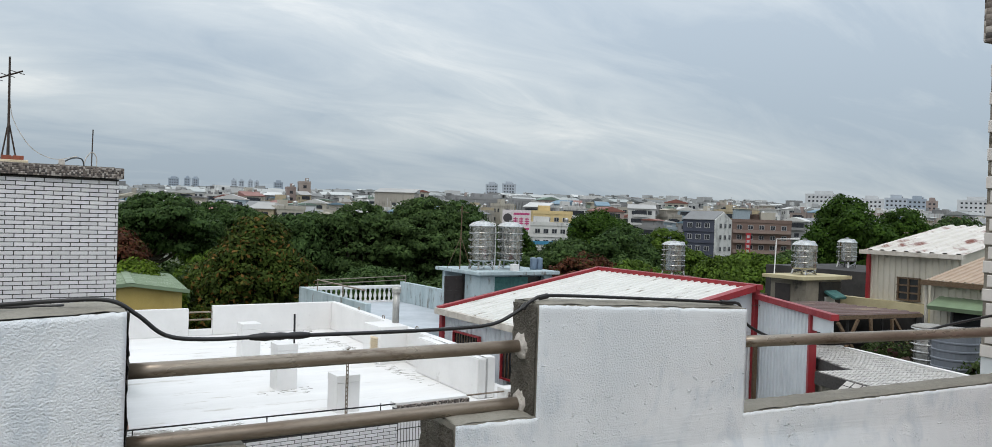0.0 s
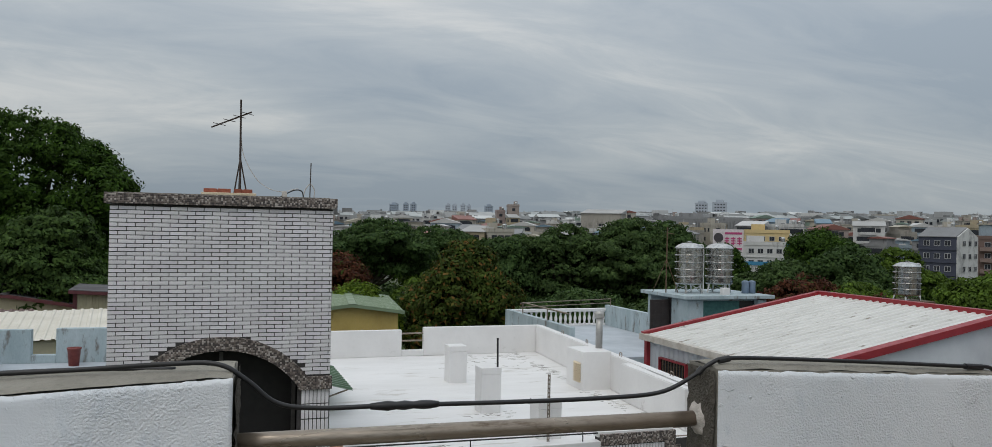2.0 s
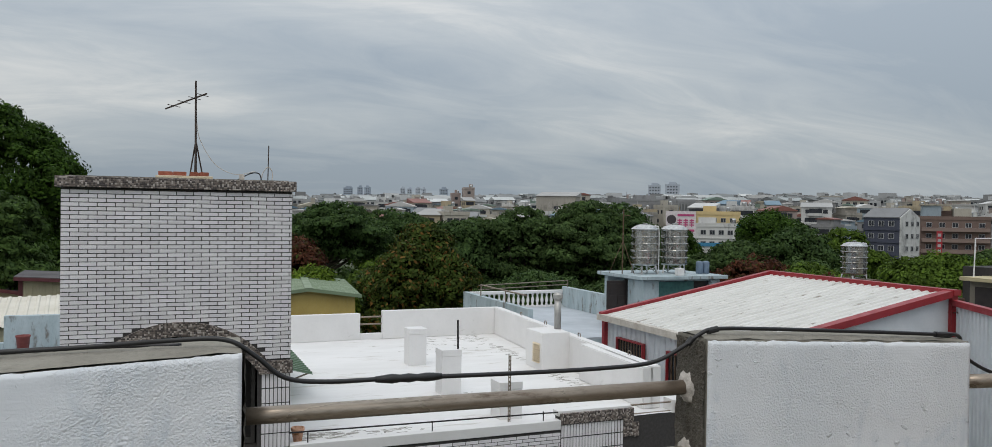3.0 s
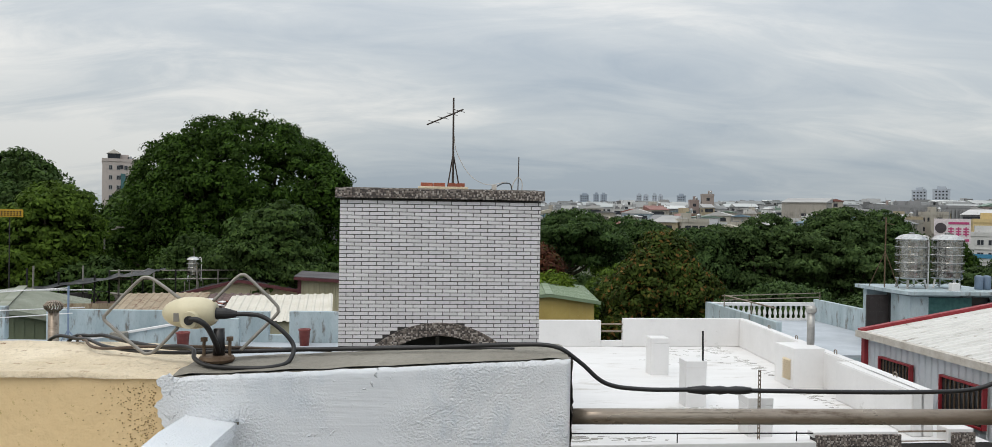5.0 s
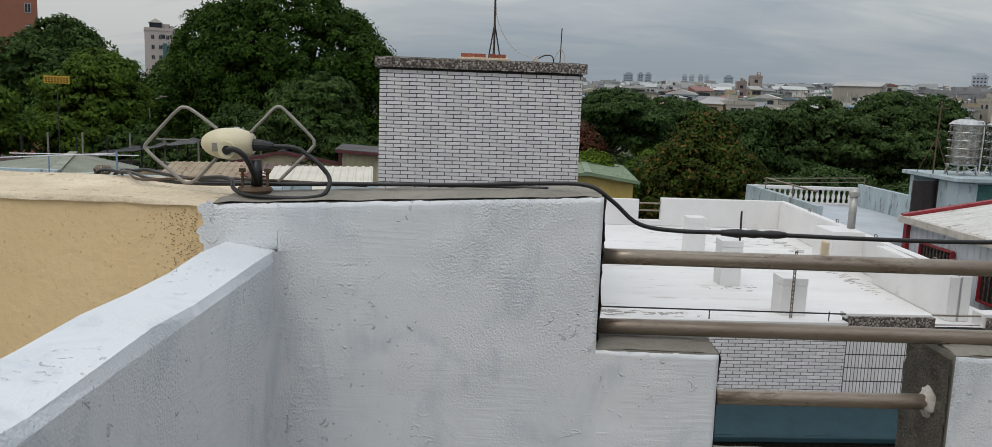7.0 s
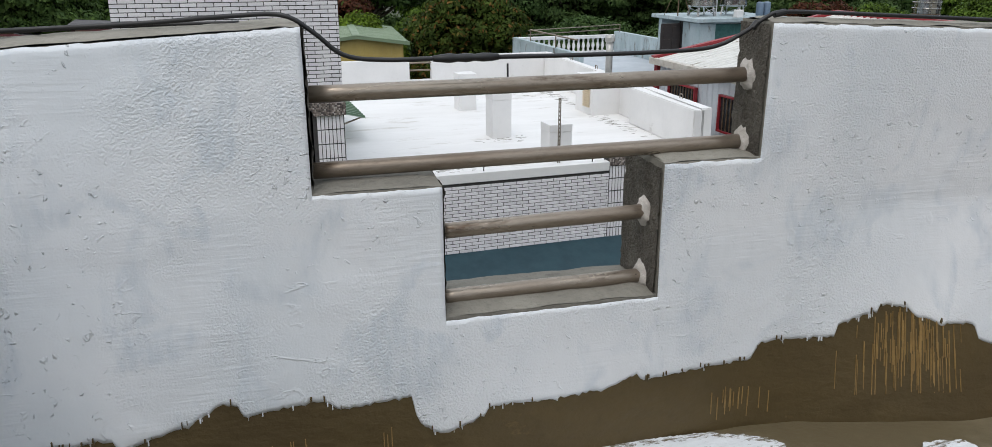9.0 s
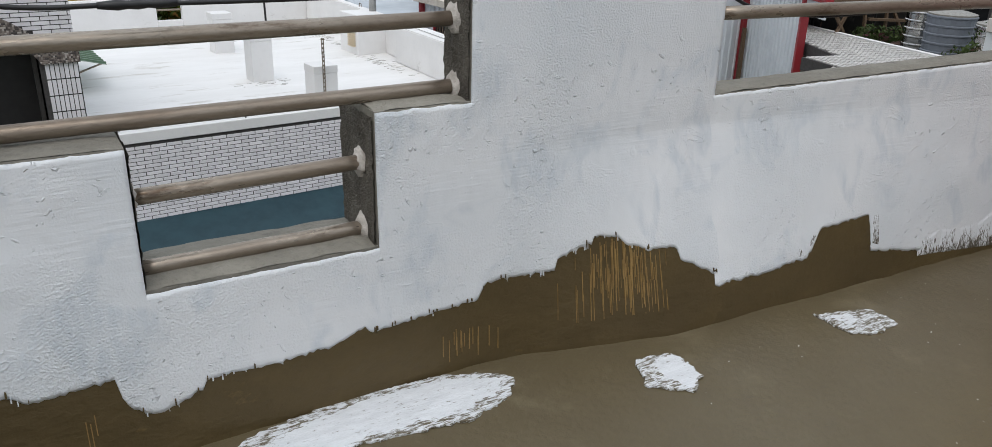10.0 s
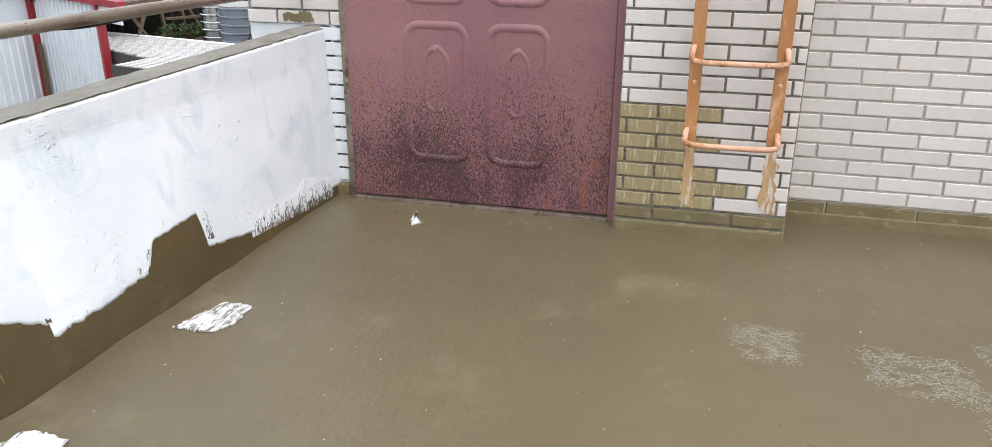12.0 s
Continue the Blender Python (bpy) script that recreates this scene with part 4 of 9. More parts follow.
def embossed(y0, y1, z0, z1):
    """A pressed panel: a rounded rim with a raised field and a smaller arch in it."""
    bm = bmesh.new()

    def rim(y0, y1, z0, z1, r, w, arch=0.0, x=2.4145):
        pts = []
        yc, cut = (y0 + y1) / 2, min(r, (y1 - y0) / 2 - 0.001)
        for cy, cz, a0 in ((y0 + cut, z1 - cut, 180), (y1 - cut, z1 - cut, 90), (y1 - cut, z0 + cut, 0), (y0 + cut, z0 + cut, -90)):
            for s in range(5):
                a = radians(a0 - s * 22.5)
                p = (cy + cut * math.cos(a), cz + cut * math.sin(a))
                pts.append((x, p[0], p[1] + (arch * (1 - abs(p[0] - yc) / ((y1 - y0) / 2)) if p[1] > (z0 + z1) / 2 else 0)))
        tube(bm, pts, w, 6, closed=True)

    rim(y0, y1, z0, z1, 0.05, 0.030, x=2.4388)
    rim(y0 + 0.075, y1 - 0.075, z0 + 0.2, z1 - 0.105, 0.05, 0.020, 0.02, x=2.4303)
    part("panel_rim", bm, M_DAMPDOOR, leaf, smooth=True)


for y0, y1 in ((-0.755, -0.505), (-1.085, -0.852)):
    embossed(y0, y1, 0.205, 0.755)
    embossed(y0, y1, 0.85, 1.25)
    embossed(y0, y1, 1.35, 1.88)
part("handle", tubed(smooth_path(((2.415, -0.33, 1.0), (2.36, -0.33, 1.0), (2.36, -0.44, 1.0))), 0.011), M_STEEL, leaf, "steel lever handle", smooth=True)

tile_meshes = {}


def tile_mesh(name, length, height, mat, depth=0.012):
    """A tile with softened edges, face towards -y, from its lower left corner."""
    key = (name, round(length, 4), round(height, 4), mat.name)
    if key not in tile_meshes:
        c = 0.0022
        ring0 = [(0, 0), (length, 0), (length, height), (0, height)]
        ring1 = [(c, c), (length - c, c), (length - c, height - c), (c, height - c)]
        v = [(x, 0, z) for x, z in ring0] + [(x, -depth + c, z) for x, z in ring0] + [(x, -depth, z) for x, z in ring1]
        f = [(0, 1, 5, 4), (1, 2, 6, 5), (2, 3, 7, 6), (3, 0, 4, 7), (4, 5, 9, 8), (5, 6, 10, 9), (6, 7, 11, 10), (7, 4, 8, 11), (8, 9, 10, 11)]
        tile_meshes[key] = raw_mesh(name, v, f, mat)
    return tile_meshes[key]


def tile_wall(parent, m, width, z0, z1, mat, far_mat, keep=300, module=(TILE_L, TILE_H), joint=JOINT, skip=None, first=None, offset=0.0, name="tile"):
    """Running-bond tiles on a face: x along the wall, z up, -y out. Those nearest (by first) become parts, the rest one joined mesh."""
    ml, mh = module
    cells = []
    rows = int((z1 - z0) / mh + 1e-6)
    for r in range(rows):
        z = z0 + r * mh
        x = -(ml / 2 if r % 2 else 0) - offset
        while x < width - 0.02:
            a, b = max(x, 0.0), min(x + ml - joint, width - 0.004)
            if b - a > 0.02 and not (skip and skip(a, b, z, z + mh - joint)):
                cells.append((a, b, z))
            x += ml
    if first:
        cells.sort(key=first)
    pieces, rest = cells[:keep], cells[keep:]
    for a, b, z in pieces:
        ob = new(name, tile_mesh(name, b - a, mh - joint, mat))
        ob.parent = parent
        ob.matrix_basis = m @ pose(a, rng.uniform(-0.0012, 0.0012), z, 0, 0, rng.uniform(-0.35, 0.35))
    if rest:
        v, f = [], []
        for a, b, z in rest:
            k = len(v)
            h = z + mh - joint
            for p in ((a, 0, z), (b, 0, z), (b, 0, h), (a, 0, h), (a, -0.012, z), (b, -0.012, z), (b, -0.012, h), (a, -0.012, h)):
                v.append((m @ Vector(p))[:])
            f += [(k, k + 1, k + 5, k + 4), (k + 1, k + 2, k + 6, k + 5), (k + 2, k + 3, k + 7, k + 6), (k + 3, k, k + 4, k + 7), (k + 4, k + 5, k + 6, k + 7)]
        tagged(part("tiles", raw_mesh("tiles", v, f, far_mat), None, parent), kind="stuff")


# ladder
ladder = thing("ladder", "rusty orange-painted steel ladder fixed to the tiled pier", "ladder", STAIR)
for y in (-1.655, -1.945):
    bm = boxed(2.232, 2.262, y - 0.022, y + 0.022, 0.40, 2.3, bevel=0.003)
    part("stile", bm, M_STILE, ladder, "rust-streaked flat steel stile")
    for z in (0.62, 0.93, 1.6):
        bm = bmesh.new()
        lathe(bm, ((0.001, 0.0), (0.008, 0.001), (0.006, 0.005), (0.001, 0.006)), 10)
        part("bolt", bm, M_ORANGE, ladder, m=pose(2.232, y, z, 0, -90, 0))
    for z in (0.75, 1.75):
        part("bracket", boxed(2.255, 2.35, y - 0.012, y + 0.012, z, z + 0.03), M_ORANGE, ladder)
for k in range(6):
    z = 0.40 + 0.297 * k
    pts = smooth_path(((2.250, -1.648, z + 0.055), (2.216, -1.640, z + 0.030), (2.205, -1.655, z), (2.203, -1.80, z - 0.004), (2.205, -1.945, z), (2.216, -1.958, z + 0.030), (2.250, -1.952, z + 0.055)), 6)
    part("rung", tubed(pts, 0.0105, 10), M_ORANGE, ladder, "flaking pale orange bar rung", smooth=True)


# ------------------------------------------------------------------ cables along the parapet
cable = thing("power_cable", "thick black cable lying along the parapet and sagging across the gap", "cable")
run = [(-2.36, 0.62, 0.5), (-2.27, 0.52, 0.90), (-2.14, 0.42, 0.964), (-2.02, 0.32, 0.966), (-1.86, 0.22, 0.966), (-1.6, 0.14, 0.980), (-1.30, 0.11, 0.992), (-1.12, 0.07, 1.006), (-1.02, 0.045, 1.008), (-0.965, 0.04, 0.976),
       (-0.91, 0.04, 0.932), (-0.83, 0.04, 0.920), (-0.70, 0.04, 0.920), (-0.45, 0.04, 0.918), (-0.25, 0.04, 0.919), (-0.12, 0.04, 0.926), (-0.05, 0.035, 0.955), (0.0, 0.03, 0.988), (0.04, 0.03, 0.998),
       (0.16, 0.035, 0.994), (0.36, 0.03, 0.984), (0.52, 0.02, 0.976), (0.66, 0.012, 0.968), (0.74, 0.02, 0.962), (0.79, 0.05, 0.93), (0.84, 0.07, 0.885), (0.95, 0.06, 0.84), (1.15, 0.03, 0.815), (1.3, 0.02, 0.813), (1.45, 0.0, 0.822),
       (1.62, -0.02, 0.845), (1.8, -0.05, 0.875), (2.245, -0.10, 0.93)]
part("sheath", tubed(smooth_path(run, 6), 0.0047, 10), M_CABLE, cable, smooth=True)
part("splice", tubed([(-0.735 + 0.017 * i, 0.04, 0.9195) for i in range(9)], [0.006, 0.008, 0.0098, 0.0076, 0.0094, 0.007, 0.009, 0.0084, 0.006], 10), M_CABLE, cable, "black taped splice", smooth=True)
for p, q in (((-0.03, 0.034, 0.965), (-0.018, 0.034, 0.978)), ((0.018, 0.03, 0.993), (0.045, 0.03, 0.998)), ((0.66, 0.012, 0.968), (0.715, 0.018, 0.964))):
    part("tape", tubed((p, q), 0.0072, 10), M_CABLE, cable, "black tape")
lead2 = thing("antenna_lead", "thinner black cables lying on the crumbling wall top", "cable")
part("sheath", tubed(smooth_path(((-2.4, 0.6, 0.5), (-2.3, 0.48, 0.91), (-2.16, 0.38, 0.962), (-2.04, 0.26, 0.962), (-1.9, 0.17, 0.966), (-1.72, 0.13, 0.975), (-1.35, 0.155, 0.985), (-1.1, 0.10, 0.992)), 8), 0.0042, 8), M_CABLE, lead2, smooth=True)
part("sheath", tubed(smooth_path(((-2.34, 0.6, 0.5), (-2.22, 0.48, 0.91), (-2.14, 0.36, 0.962), (-2.05, 0.24, 0.962), (-1.85, 0.17, 0.98), (-1.5, 0.13, 0.98)), 8), 0.0034, 8), M_RUST_NEAR, lead2, "brown weathered lead", smooth=True)

# ------------------------------------------------------------------ aerial with a cream egg-shaped body and two wire loops
aerial = thing("tv_antenna", "cream egg-shaped television antenna with two diamond wire loops", "antenna", pose(-1.735, 0.085, 0.962, 0, 0, 0))
bm = bmesh.new()
bmesh.ops.create_uvsphere(bm, u_segments=28, v_segments=18, radius=1.0)
for v in bm.verts:
    x = v.co.x
    v.co = Vector((-0.052 + x * 0.063 if x < 0.80 else -0.052 + 0.063 * 0.80, v.co.y * 0.038, 0.103 + v.co.z * 0.034 * (1.0 if x < 0 else 1.0 + 0.05 * x)))
body = part("body", bm, M_CREAM, aerial, "cream moulded plastic body", smooth=True)
part("collar", tubed(((-0.044, -0.052, 0.093), (-0.044, -0.02, 0.093)), [0.0175, 0.019], 20), M_CREAM, body, "cream cable socket")
part("plug", tubed(((-0.042, -0.056, 0.093), (-0.042, -0.05, 0.093)), 0.0095, 16), M_CABLE, body, "black plug")
part("sticker", boxed(-0.080, -0.068, -0.0365, -0.030, 0.088, 0.106, bevel=0.001), M_WORN, body, "worn grey sticker")
part("gland", tubed(((-0.004, 0.0, 0.102), (0.018, 0.0, 0.102), (0.040, 0.0, 0.101)), [0.013, 0.012, 0.007], 14), M_CABLE, body, "black cable gland")
for name, pts in (("left", ((-0.076, 0.0, 0.130), (-0.125, 0.0, 0.166), (-0.149, 0.0, 0.177), (-0.170, 0.0, 0.166), (-0.228, 0.0, 0.104), (-0.237, 0.0, 0.091), (-0.228, 0.0, 0.077), (-0.165, 0.0, 0.024), (-0.146, 0.0, 0.015), (-0.125, 0.0, 0.026), (-0.082, 0.0, 0.072))),
                  ("right", ((-0.009, 0.0, 0.128), (0.016, 0.0, 0.154), (0.038, 0.0, 0.177), (0.051, 0.0, 0.185), (0.066, 0.0, 0.178), (0.120, 0.0, 0.126), (0.128, 0.0, 0.112), (0.122, 0.0, 0.098), (0.075, 0.0, 0.050), (0.050, 0.0, 0.024)))):
    part("wire_loop", tubed(smooth_path(pts, 7), 0.0036, 10), M_WORN, aerial, "bent grey wire loop", smooth=True)
part("mount_plate", lathe(bmesh.new(), ((0.034, 0.0), (0.038, 0.006), (0.034, 0.012), (0.01, 0.014)), 24), M_RUSTPLATE, aerial, "rusty round mounting plate")
part("stem", tubed(((0.004, 0.0, 0.010), (0.004, 0.0, 0.07)), [0.0125, 0.0115], 14), M_CABLE, aerial, "black rubber stem", smooth=True)
for x, y in ((-0.024, -0.01), (0.026, 0.004)):
    part("bolt", tubed(((x, y, 0.0), (x, y, 0.052)), 0.0035, 8), M_RUSTPLATE, aerial, "rusty bolt")
    part("nut", tubed(((x, y, 0.044), (x, y, 0.052)), 0.008, 6), M_RUSTPLATE, aerial)
part("cable_loop", tubed(smooth_path(((-0.040, -0.054, 0.095), (-0.022, -0.060, 0.095), (-0.004, -0.054, 0.080), (0.006, -0.03, 0.045), (0.006, 0.0, 0.012)), 8), 0.0058, 10), M_CABLE, aerial, "black cable", smooth=True)
part("cable_loop", tubed(smooth_path(((0.038, 0.0, 0.101), (0.070, 0.0, 0.101), (0.098, 0.0, 0.095), (0.138, -0.005, 0.068), (0.164, -0.01, 0.036), (0.160, -0.04, 0.008), (0.130, -0.062, 0.0), (0.079, -0.070, -0.001), (0.003, -0.055, 0.0), (-0.036, -0.03, 0.010), (-0.05, 0.0, 0.024), (-0.085, 0.03, 0.026), (-0.15, 0.07, 0.018)), 8), 0.0048, 10), M_CABLE, aerial, "black cable loop", smooth=True)


# ------------------------------------------------------------------ neighbouring building with the white roof
GRID = pose(0, 12.1, 0, 0, 0, 4)
nb = thing("neighbour_building", "neighbouring building with a flat white-coated roof and white tiled front", "building", GRID)
ROOF = -2.6
part("wall", boxed(-3.34, 8.25, 0.0, 11.0, -11.0, ROOF - 0.02), M_JOINT, nb, "dark jointed wall behind the tiles")
bm = bmesh.new()
n, k = 60, 60
grid = [[bm.verts.new((0.0 + 8.2 * i / n, 0.0 + 10.9 * j / k, ROOF + 0.012 * noise.noise((i * 0.3, j * 0.3, 1)))) for j in range(k + 1)] for i in range(n + 1)]
for i in range(n):
    for j in range(k):
        bm.faces.new((grid[i][j], grid[i + 1][j], grid[i + 1][j + 1], grid[i][j + 1]))
part("roof_surface", bm, M_ROOFCOAT, nb, "white-coated flat roof, streaked with dirt", smooth=True)
mould = random.Random(44)
spots = []
for cu, cv, su, sv, count in ((0.55, 0.5, 0.35, 0.16, 90), (1.5, 0.45, 0.35, 0.10, 40), (6.6, 10.3, 0.8, 0.3, 70), (7.0, 7.6, 0.12, 1.2, 70), (6.75, 3.6, 0.12, 0.7, 50), (5.4, 8.8, 0.7, 0.5, 40), (3.9, 2.7, 0.3, 0.2, 20)):
    for _ in range(count):
        u, v = mould.gauss(cu, su), mould.gauss(cv, sv)
        if 0.1 < u < 7.2 and 0.2 < v < 10.7:
            spots.append((u, u + mould.uniform(0.02, 0.2), v, v + mould.uniform(0.008, 0.035), ROOF - 0.02, ROOF + 0.012 * noise.noise((u / 8.2 * n * 0.3, v / 10.9 * k * 0.3, 1)) + 0.004))
tagged(part("mould", boxes_mesh("mould", spots, M_MOULD), None, nb, "patchy grey mould and dirt"), kind="stuff")
part("roof_surface", boxed(-3.34, 0.0, 3.0, 10.8, ROOF - 0.02, ROOF), M_WHITEROOF, nb)


def rounded_wall(x0, x1, y0, y1, z0, z1, name="parapet", label=""):
    part(name, boxed(x0, x1, y0, y1, z0, z1, bevel=0.02), M_WHITEROOF, nb, label)


rounded_wall(-3.34, 3.62, 10.8, 10.98, ROOF, -1.80, label="white-coated parapet")
rounded_wall(4.30, 8.18, 10.8, 10.98, ROOF, -1.74, label="white-coated parapet")
rounded_wall(3.62, 4.30, 10.8, 10.98, ROOF, -2.42, label="low white sill in the parapet gap")
for z in (-1.92, -2.14):
    part("rail", tubed(((3.6, 10.88, z), (4.32, 10.88, z)), 0.025), M_STEEL, nb, "grey steel rail")
def slanted_wall(ua, va, ub, vb, thick, z1, label):
    bm = slab(bmesh.new(), [(ua, va), (ua + thick, va), (ub + thick, vb), (ub, vb)], ROOF, z1)
    bmesh.ops.bevel(bm, geom=list(bm.edges), offset=0.02, segments=2, affect="EDGES")
    part("parapet", bm, M_WHITEROOF, nb, label)


slanted_wall(7.98, 10.8, 7.38, 3.45, 0.24, -1.74, "white-coated parapet")
slanted_wall(7.38, 3.46, 7.10, 0.36, 0.26, -1.74, "white-coated parapet")
slanted_wall(7.14, 3.44, 6.94, 0.36, 0.25, -1.76, "thickened white-coated parapet")
for v in (4.3, 6.6, 8.6, 1.6):
    bm = tubed(smooth_path(((7.25 + 0.081 * v, v - 0.05, -1.76), (7.25 + 0.081 * v, v - 0.05, -1.66), (7.25 + 0.081 * v, v + 0.05, -1.66), (7.25 + 0.081 * v, v + 0.05, -1.76)), 5), 0.012, 6)
    part("bracket", bm, M_STEEL, nb, "small steel bracket on the parapet")
# posts and vents on the roof
for u, v, w, top in ((4.15, 0.75, 0.23, -1.90), (3.77, 3.05, 0.22, -1.64), (4.06, 6.5, 0.23, -1.67)):
    bm = boxed(u - w, u + w, v - w, v + w, ROOF - 0.01, top - 0.14, bevel=0.01)
    box(bm, u - w - 0.006, u + w + 0.006, v - w - 0.006, v + w + 0.006, top - 0.14, top, bevel=0.012)
    part("post", bm, M_WHITEROOF, nb, "white-coated concrete post stub")
part("rod", tubed(((3.93, 2.9, -1.66), (3.92, 2.9, -1.02)), 0.022, 8), M_DARK, nb, "bare dark reinforcing rod")
bm = bmesh.new()
for s in (0.0, 0.035):
    box(bm, 4.02 + s, 4.03 + s, 0.34, 0.37, ROOF, -1.36)
for j in range(16):
    box(bm, 4.02, 4.065, 0.345, 0.365, ROOF + 0.03 + j * 0.078, ROOF + 0.06 + j * 0.078)
part("slotted_angle", bm, M_STEEL, nb, "slotted steel angle standing on the roof")
vent_box = part("vent_box", boxed(6.74, 7.5, 4.6, 5.6, ROOF - 0.01, -1.66, bevel=0.02), M_WHITEROOF, nb, "white-coated vent housing")
for j in range(9):
    part("louvre", boxed(-0.03, 0.03, 4.72, 5.12, -0.005, 0.005), M_OLDCAP, vent_box, "cream louvre slat", m=pose(6.722, 0, -2.40 + j * 0.055, 0, -40, 0))
flue = part("flue", tubed(((7.45, 5.2, -1.67), (7.45, 5.2, -0.88)), 0.088, 20), M_STEEL2, nb, "stainless flue pipe", smooth=True)
bm = lathe(bmesh.new(), ((0.10, -0.90), (0.125, -0.87), (0.128, -0.78), (0.10, -0.73), (0.02, -0.71)), 20, (7.45, 5.2, 0))
part("cowl", bm, M_STEEL2, flue, "ribbed steel cowl")

# front edge: coping, thin rail, mosaic-capped end wall
part("coping", boxed(0.0, 4.93, -0.03, 0.16, ROOF - 0.13, ROOF + 0.045, bevel=0.012), M_WHITEROOF, nb, "white-coated coping")
part("handrail", tubed(((0.0, 0.05, -2.37), (4.95, 0.05, -2.42)), 0.014, 8), M_DARK, nb, "thin dark steel handrail")
for u in (0.3, 2.45, 4.6):
    part("baluster", tubed(((u, 0.05, ROOF), (u, 0.05, -2.38)), 0.011, 8), M_DARK, nb)
part("end_wall", boxed(4.93, 6.46, 0.012, 0.22, -4.2, -2.50), M_JOINT, nb)
part("end_wall_top", boxed(4.90, 6.48, 0.03, 0.26, -2.50, -2.40, bevel=0.012), M_WHITEROOF, nb, "white-coated wall top")
for u0, u1, z0, z1 in ((4.93, 6.28, -2.64, -2.44), (6.28, 6.5, -2.98, -2.44), (6.5, 6.62, -3.0, -2.72)):
    part("mosaic_band", boxed(u0, u1, -0.03, 0.03, z0, z1, bevel=0.006), M_MOSAIC, nb, "brown mosaic edging")
rounded_wall(7.41, 7.9, 0.02, 0.35, -3.2, -2.36, "gate_post", "white-coated gate post")
part("mosaic_band", boxed(7.46, 7.9, -0.03, 0.02, -3.1, -2.42, bevel=0.006), M_MOSAIC, nb, "brown mosaic edging")
for z in (-2.42, -2.60, -2.78):
    part("rail", tubed(((6.48, 0.1, z), (7.42, 0.1, z)), 0.018, 8), M_STEEL, nb)

# awning over the lane
awning = thing("awning", "teal metal awning over the back windows", "awning", GRID)
bm = corrugated(bmesh.new(), (-0.4, -0.82, -4.33), (6.6, -0.82, -4.33), (-0.4, 0.0, -4.06), 1.75, 0.012)
part("sheet", bm, M_TEAL, awning)
part("gutter", boxed(-0.4, 6.6, -0.90, -0.80, -4.42, -4.32, bevel=0.02), M_TEAL, awning)
for u in [0.2 + 0.75 * i for i in range(9)]:
    part("bracket", tubed(((u, 0.0, -4.7), (u, -0.78, -4.36)), 0.02, 6), M_DARK, awning)
bars = thing("window_guard", "black steel window guard under the awning", "window guard", GRID)
for z in (-4.62, -4.9, -5.2, -5.5):
    part("bar", tubed(((0.1, -0.45, z), (6.3, -0.45, z)), 0.016, 6), M_DARK, bars)
for i in range(42):
    part("bar", tubed(((0.1 + i * 0.15, -0.45, -5.6), (0.1 + i * 0.15, -0.45, -4.5)), 0.009, 5), M_DARK, bars)
pot = thing("flower_pot", "small terracotta pot on the white roof", "pot", GRID @ pose(0.18, 0.35, ROOF))
part("pot", lathe(bmesh.new(), ((0.07, 0.0), (0.10, 0.18), (0.115, 0.18), (0.115, 0.23), (0.10, 0.23), (0.09, 0.16)), 18), M_ORANGE, pot, smooth=True)
green = thing("small_canopy", "small green sheet-metal canopy beside the stair house", "canopy", GRID)
M_GREEN = material("green_sheet_metal", (0.085, 0.16, 0.085), (0.065, 0.125, 0.065), 2, 0.45, fine=0.15)
M_GREENPALE = material("pale_green_sheet_metal", (0.20, 0.27, 0.17), (0.16, 0.22, 0.135), 1.5, 0.5, fine=0.15)
part("sheet", corrugated(bmesh.new(), (0.95, 3.4, -2.10), (0.95, 6.4, -2.10), (0.0, 3.4, -1.86), 0.25, 0.03), M_GREEN, green)
part("bracket", tubed(((0.0, 3.6, -2.4), (0.9, 3.6, -2.1)), 0.02, 6), M_STEEL, green)
part("bracket", tubed(((0.0, 6.2, -2.4), (0.9, 6.2, -2.1)), 0.02, 6), M_STEEL, green)

# stair house of the neighbour, with a segmental arch
block = thing("stair_house", "white tiled stair house with an arch and brown mosaic coping", "stair house", GRID)
UC, HALF, SPRING, RISE = -1.69, 1.17, -1.31, 0.61
RAD = (HALF ** 2 + RISE ** 2) / (2 * RISE)
ZC = SPRING + RISE - RAD


def arch_z(u, r=RAD):
    d = r * r - (u - UC) ** 2
    return ZC + math.sqrt(d) if d > 0 else ROOF


steps = 28
bm = bmesh.new()
outline = [(-3.34, ROOF), (UC - HALF, ROOF)] + [(UC - HALF + 2 * HALF * i / steps, arch_z(UC - HALF + 2 * HALF * i / steps)) for i in range(steps + 1)] + [(UC + HALF, ROOF), (0.0, ROOF)]
for v in (0.015,):
    lower = [bm.verts.new((u, v, z)) for u, z in outline]
    upper = [bm.verts.new((u, v, 1.56)) for u, z in outline]
    for i in range(len(outline) - 1):
        if abs(outline[i + 1][0] - outline[i][0]) > 1e-6:
            bm.faces.new((lower[i], lower[i + 1], upper[i + 1], upper[i]))
bmesh.ops.remove_doubles(bm, verts=bm.verts, dist=0.0005)
part("front_wall", bm, M_JOINT, block, "dark jointed wall behind the tiles")
part("side_wall", boxed(-3.34, -3.1, 0.24, 3.0, ROOF, 1.56), M_JOINT, block)
part("side_wall", boxed(-0.24, 0.0, 0.24, 3.0, ROOF, 1.56), M_JOINT, block)
part("back_wall", boxed(-3.1, -0.24, 2.76, 3.0, ROOF, 1.56), M_JOINT, block)
part("ceiling", boxed(-3.1, -0.24, 0.24, 2.76, -0.4, -0.25), M_JOINT_G, block)
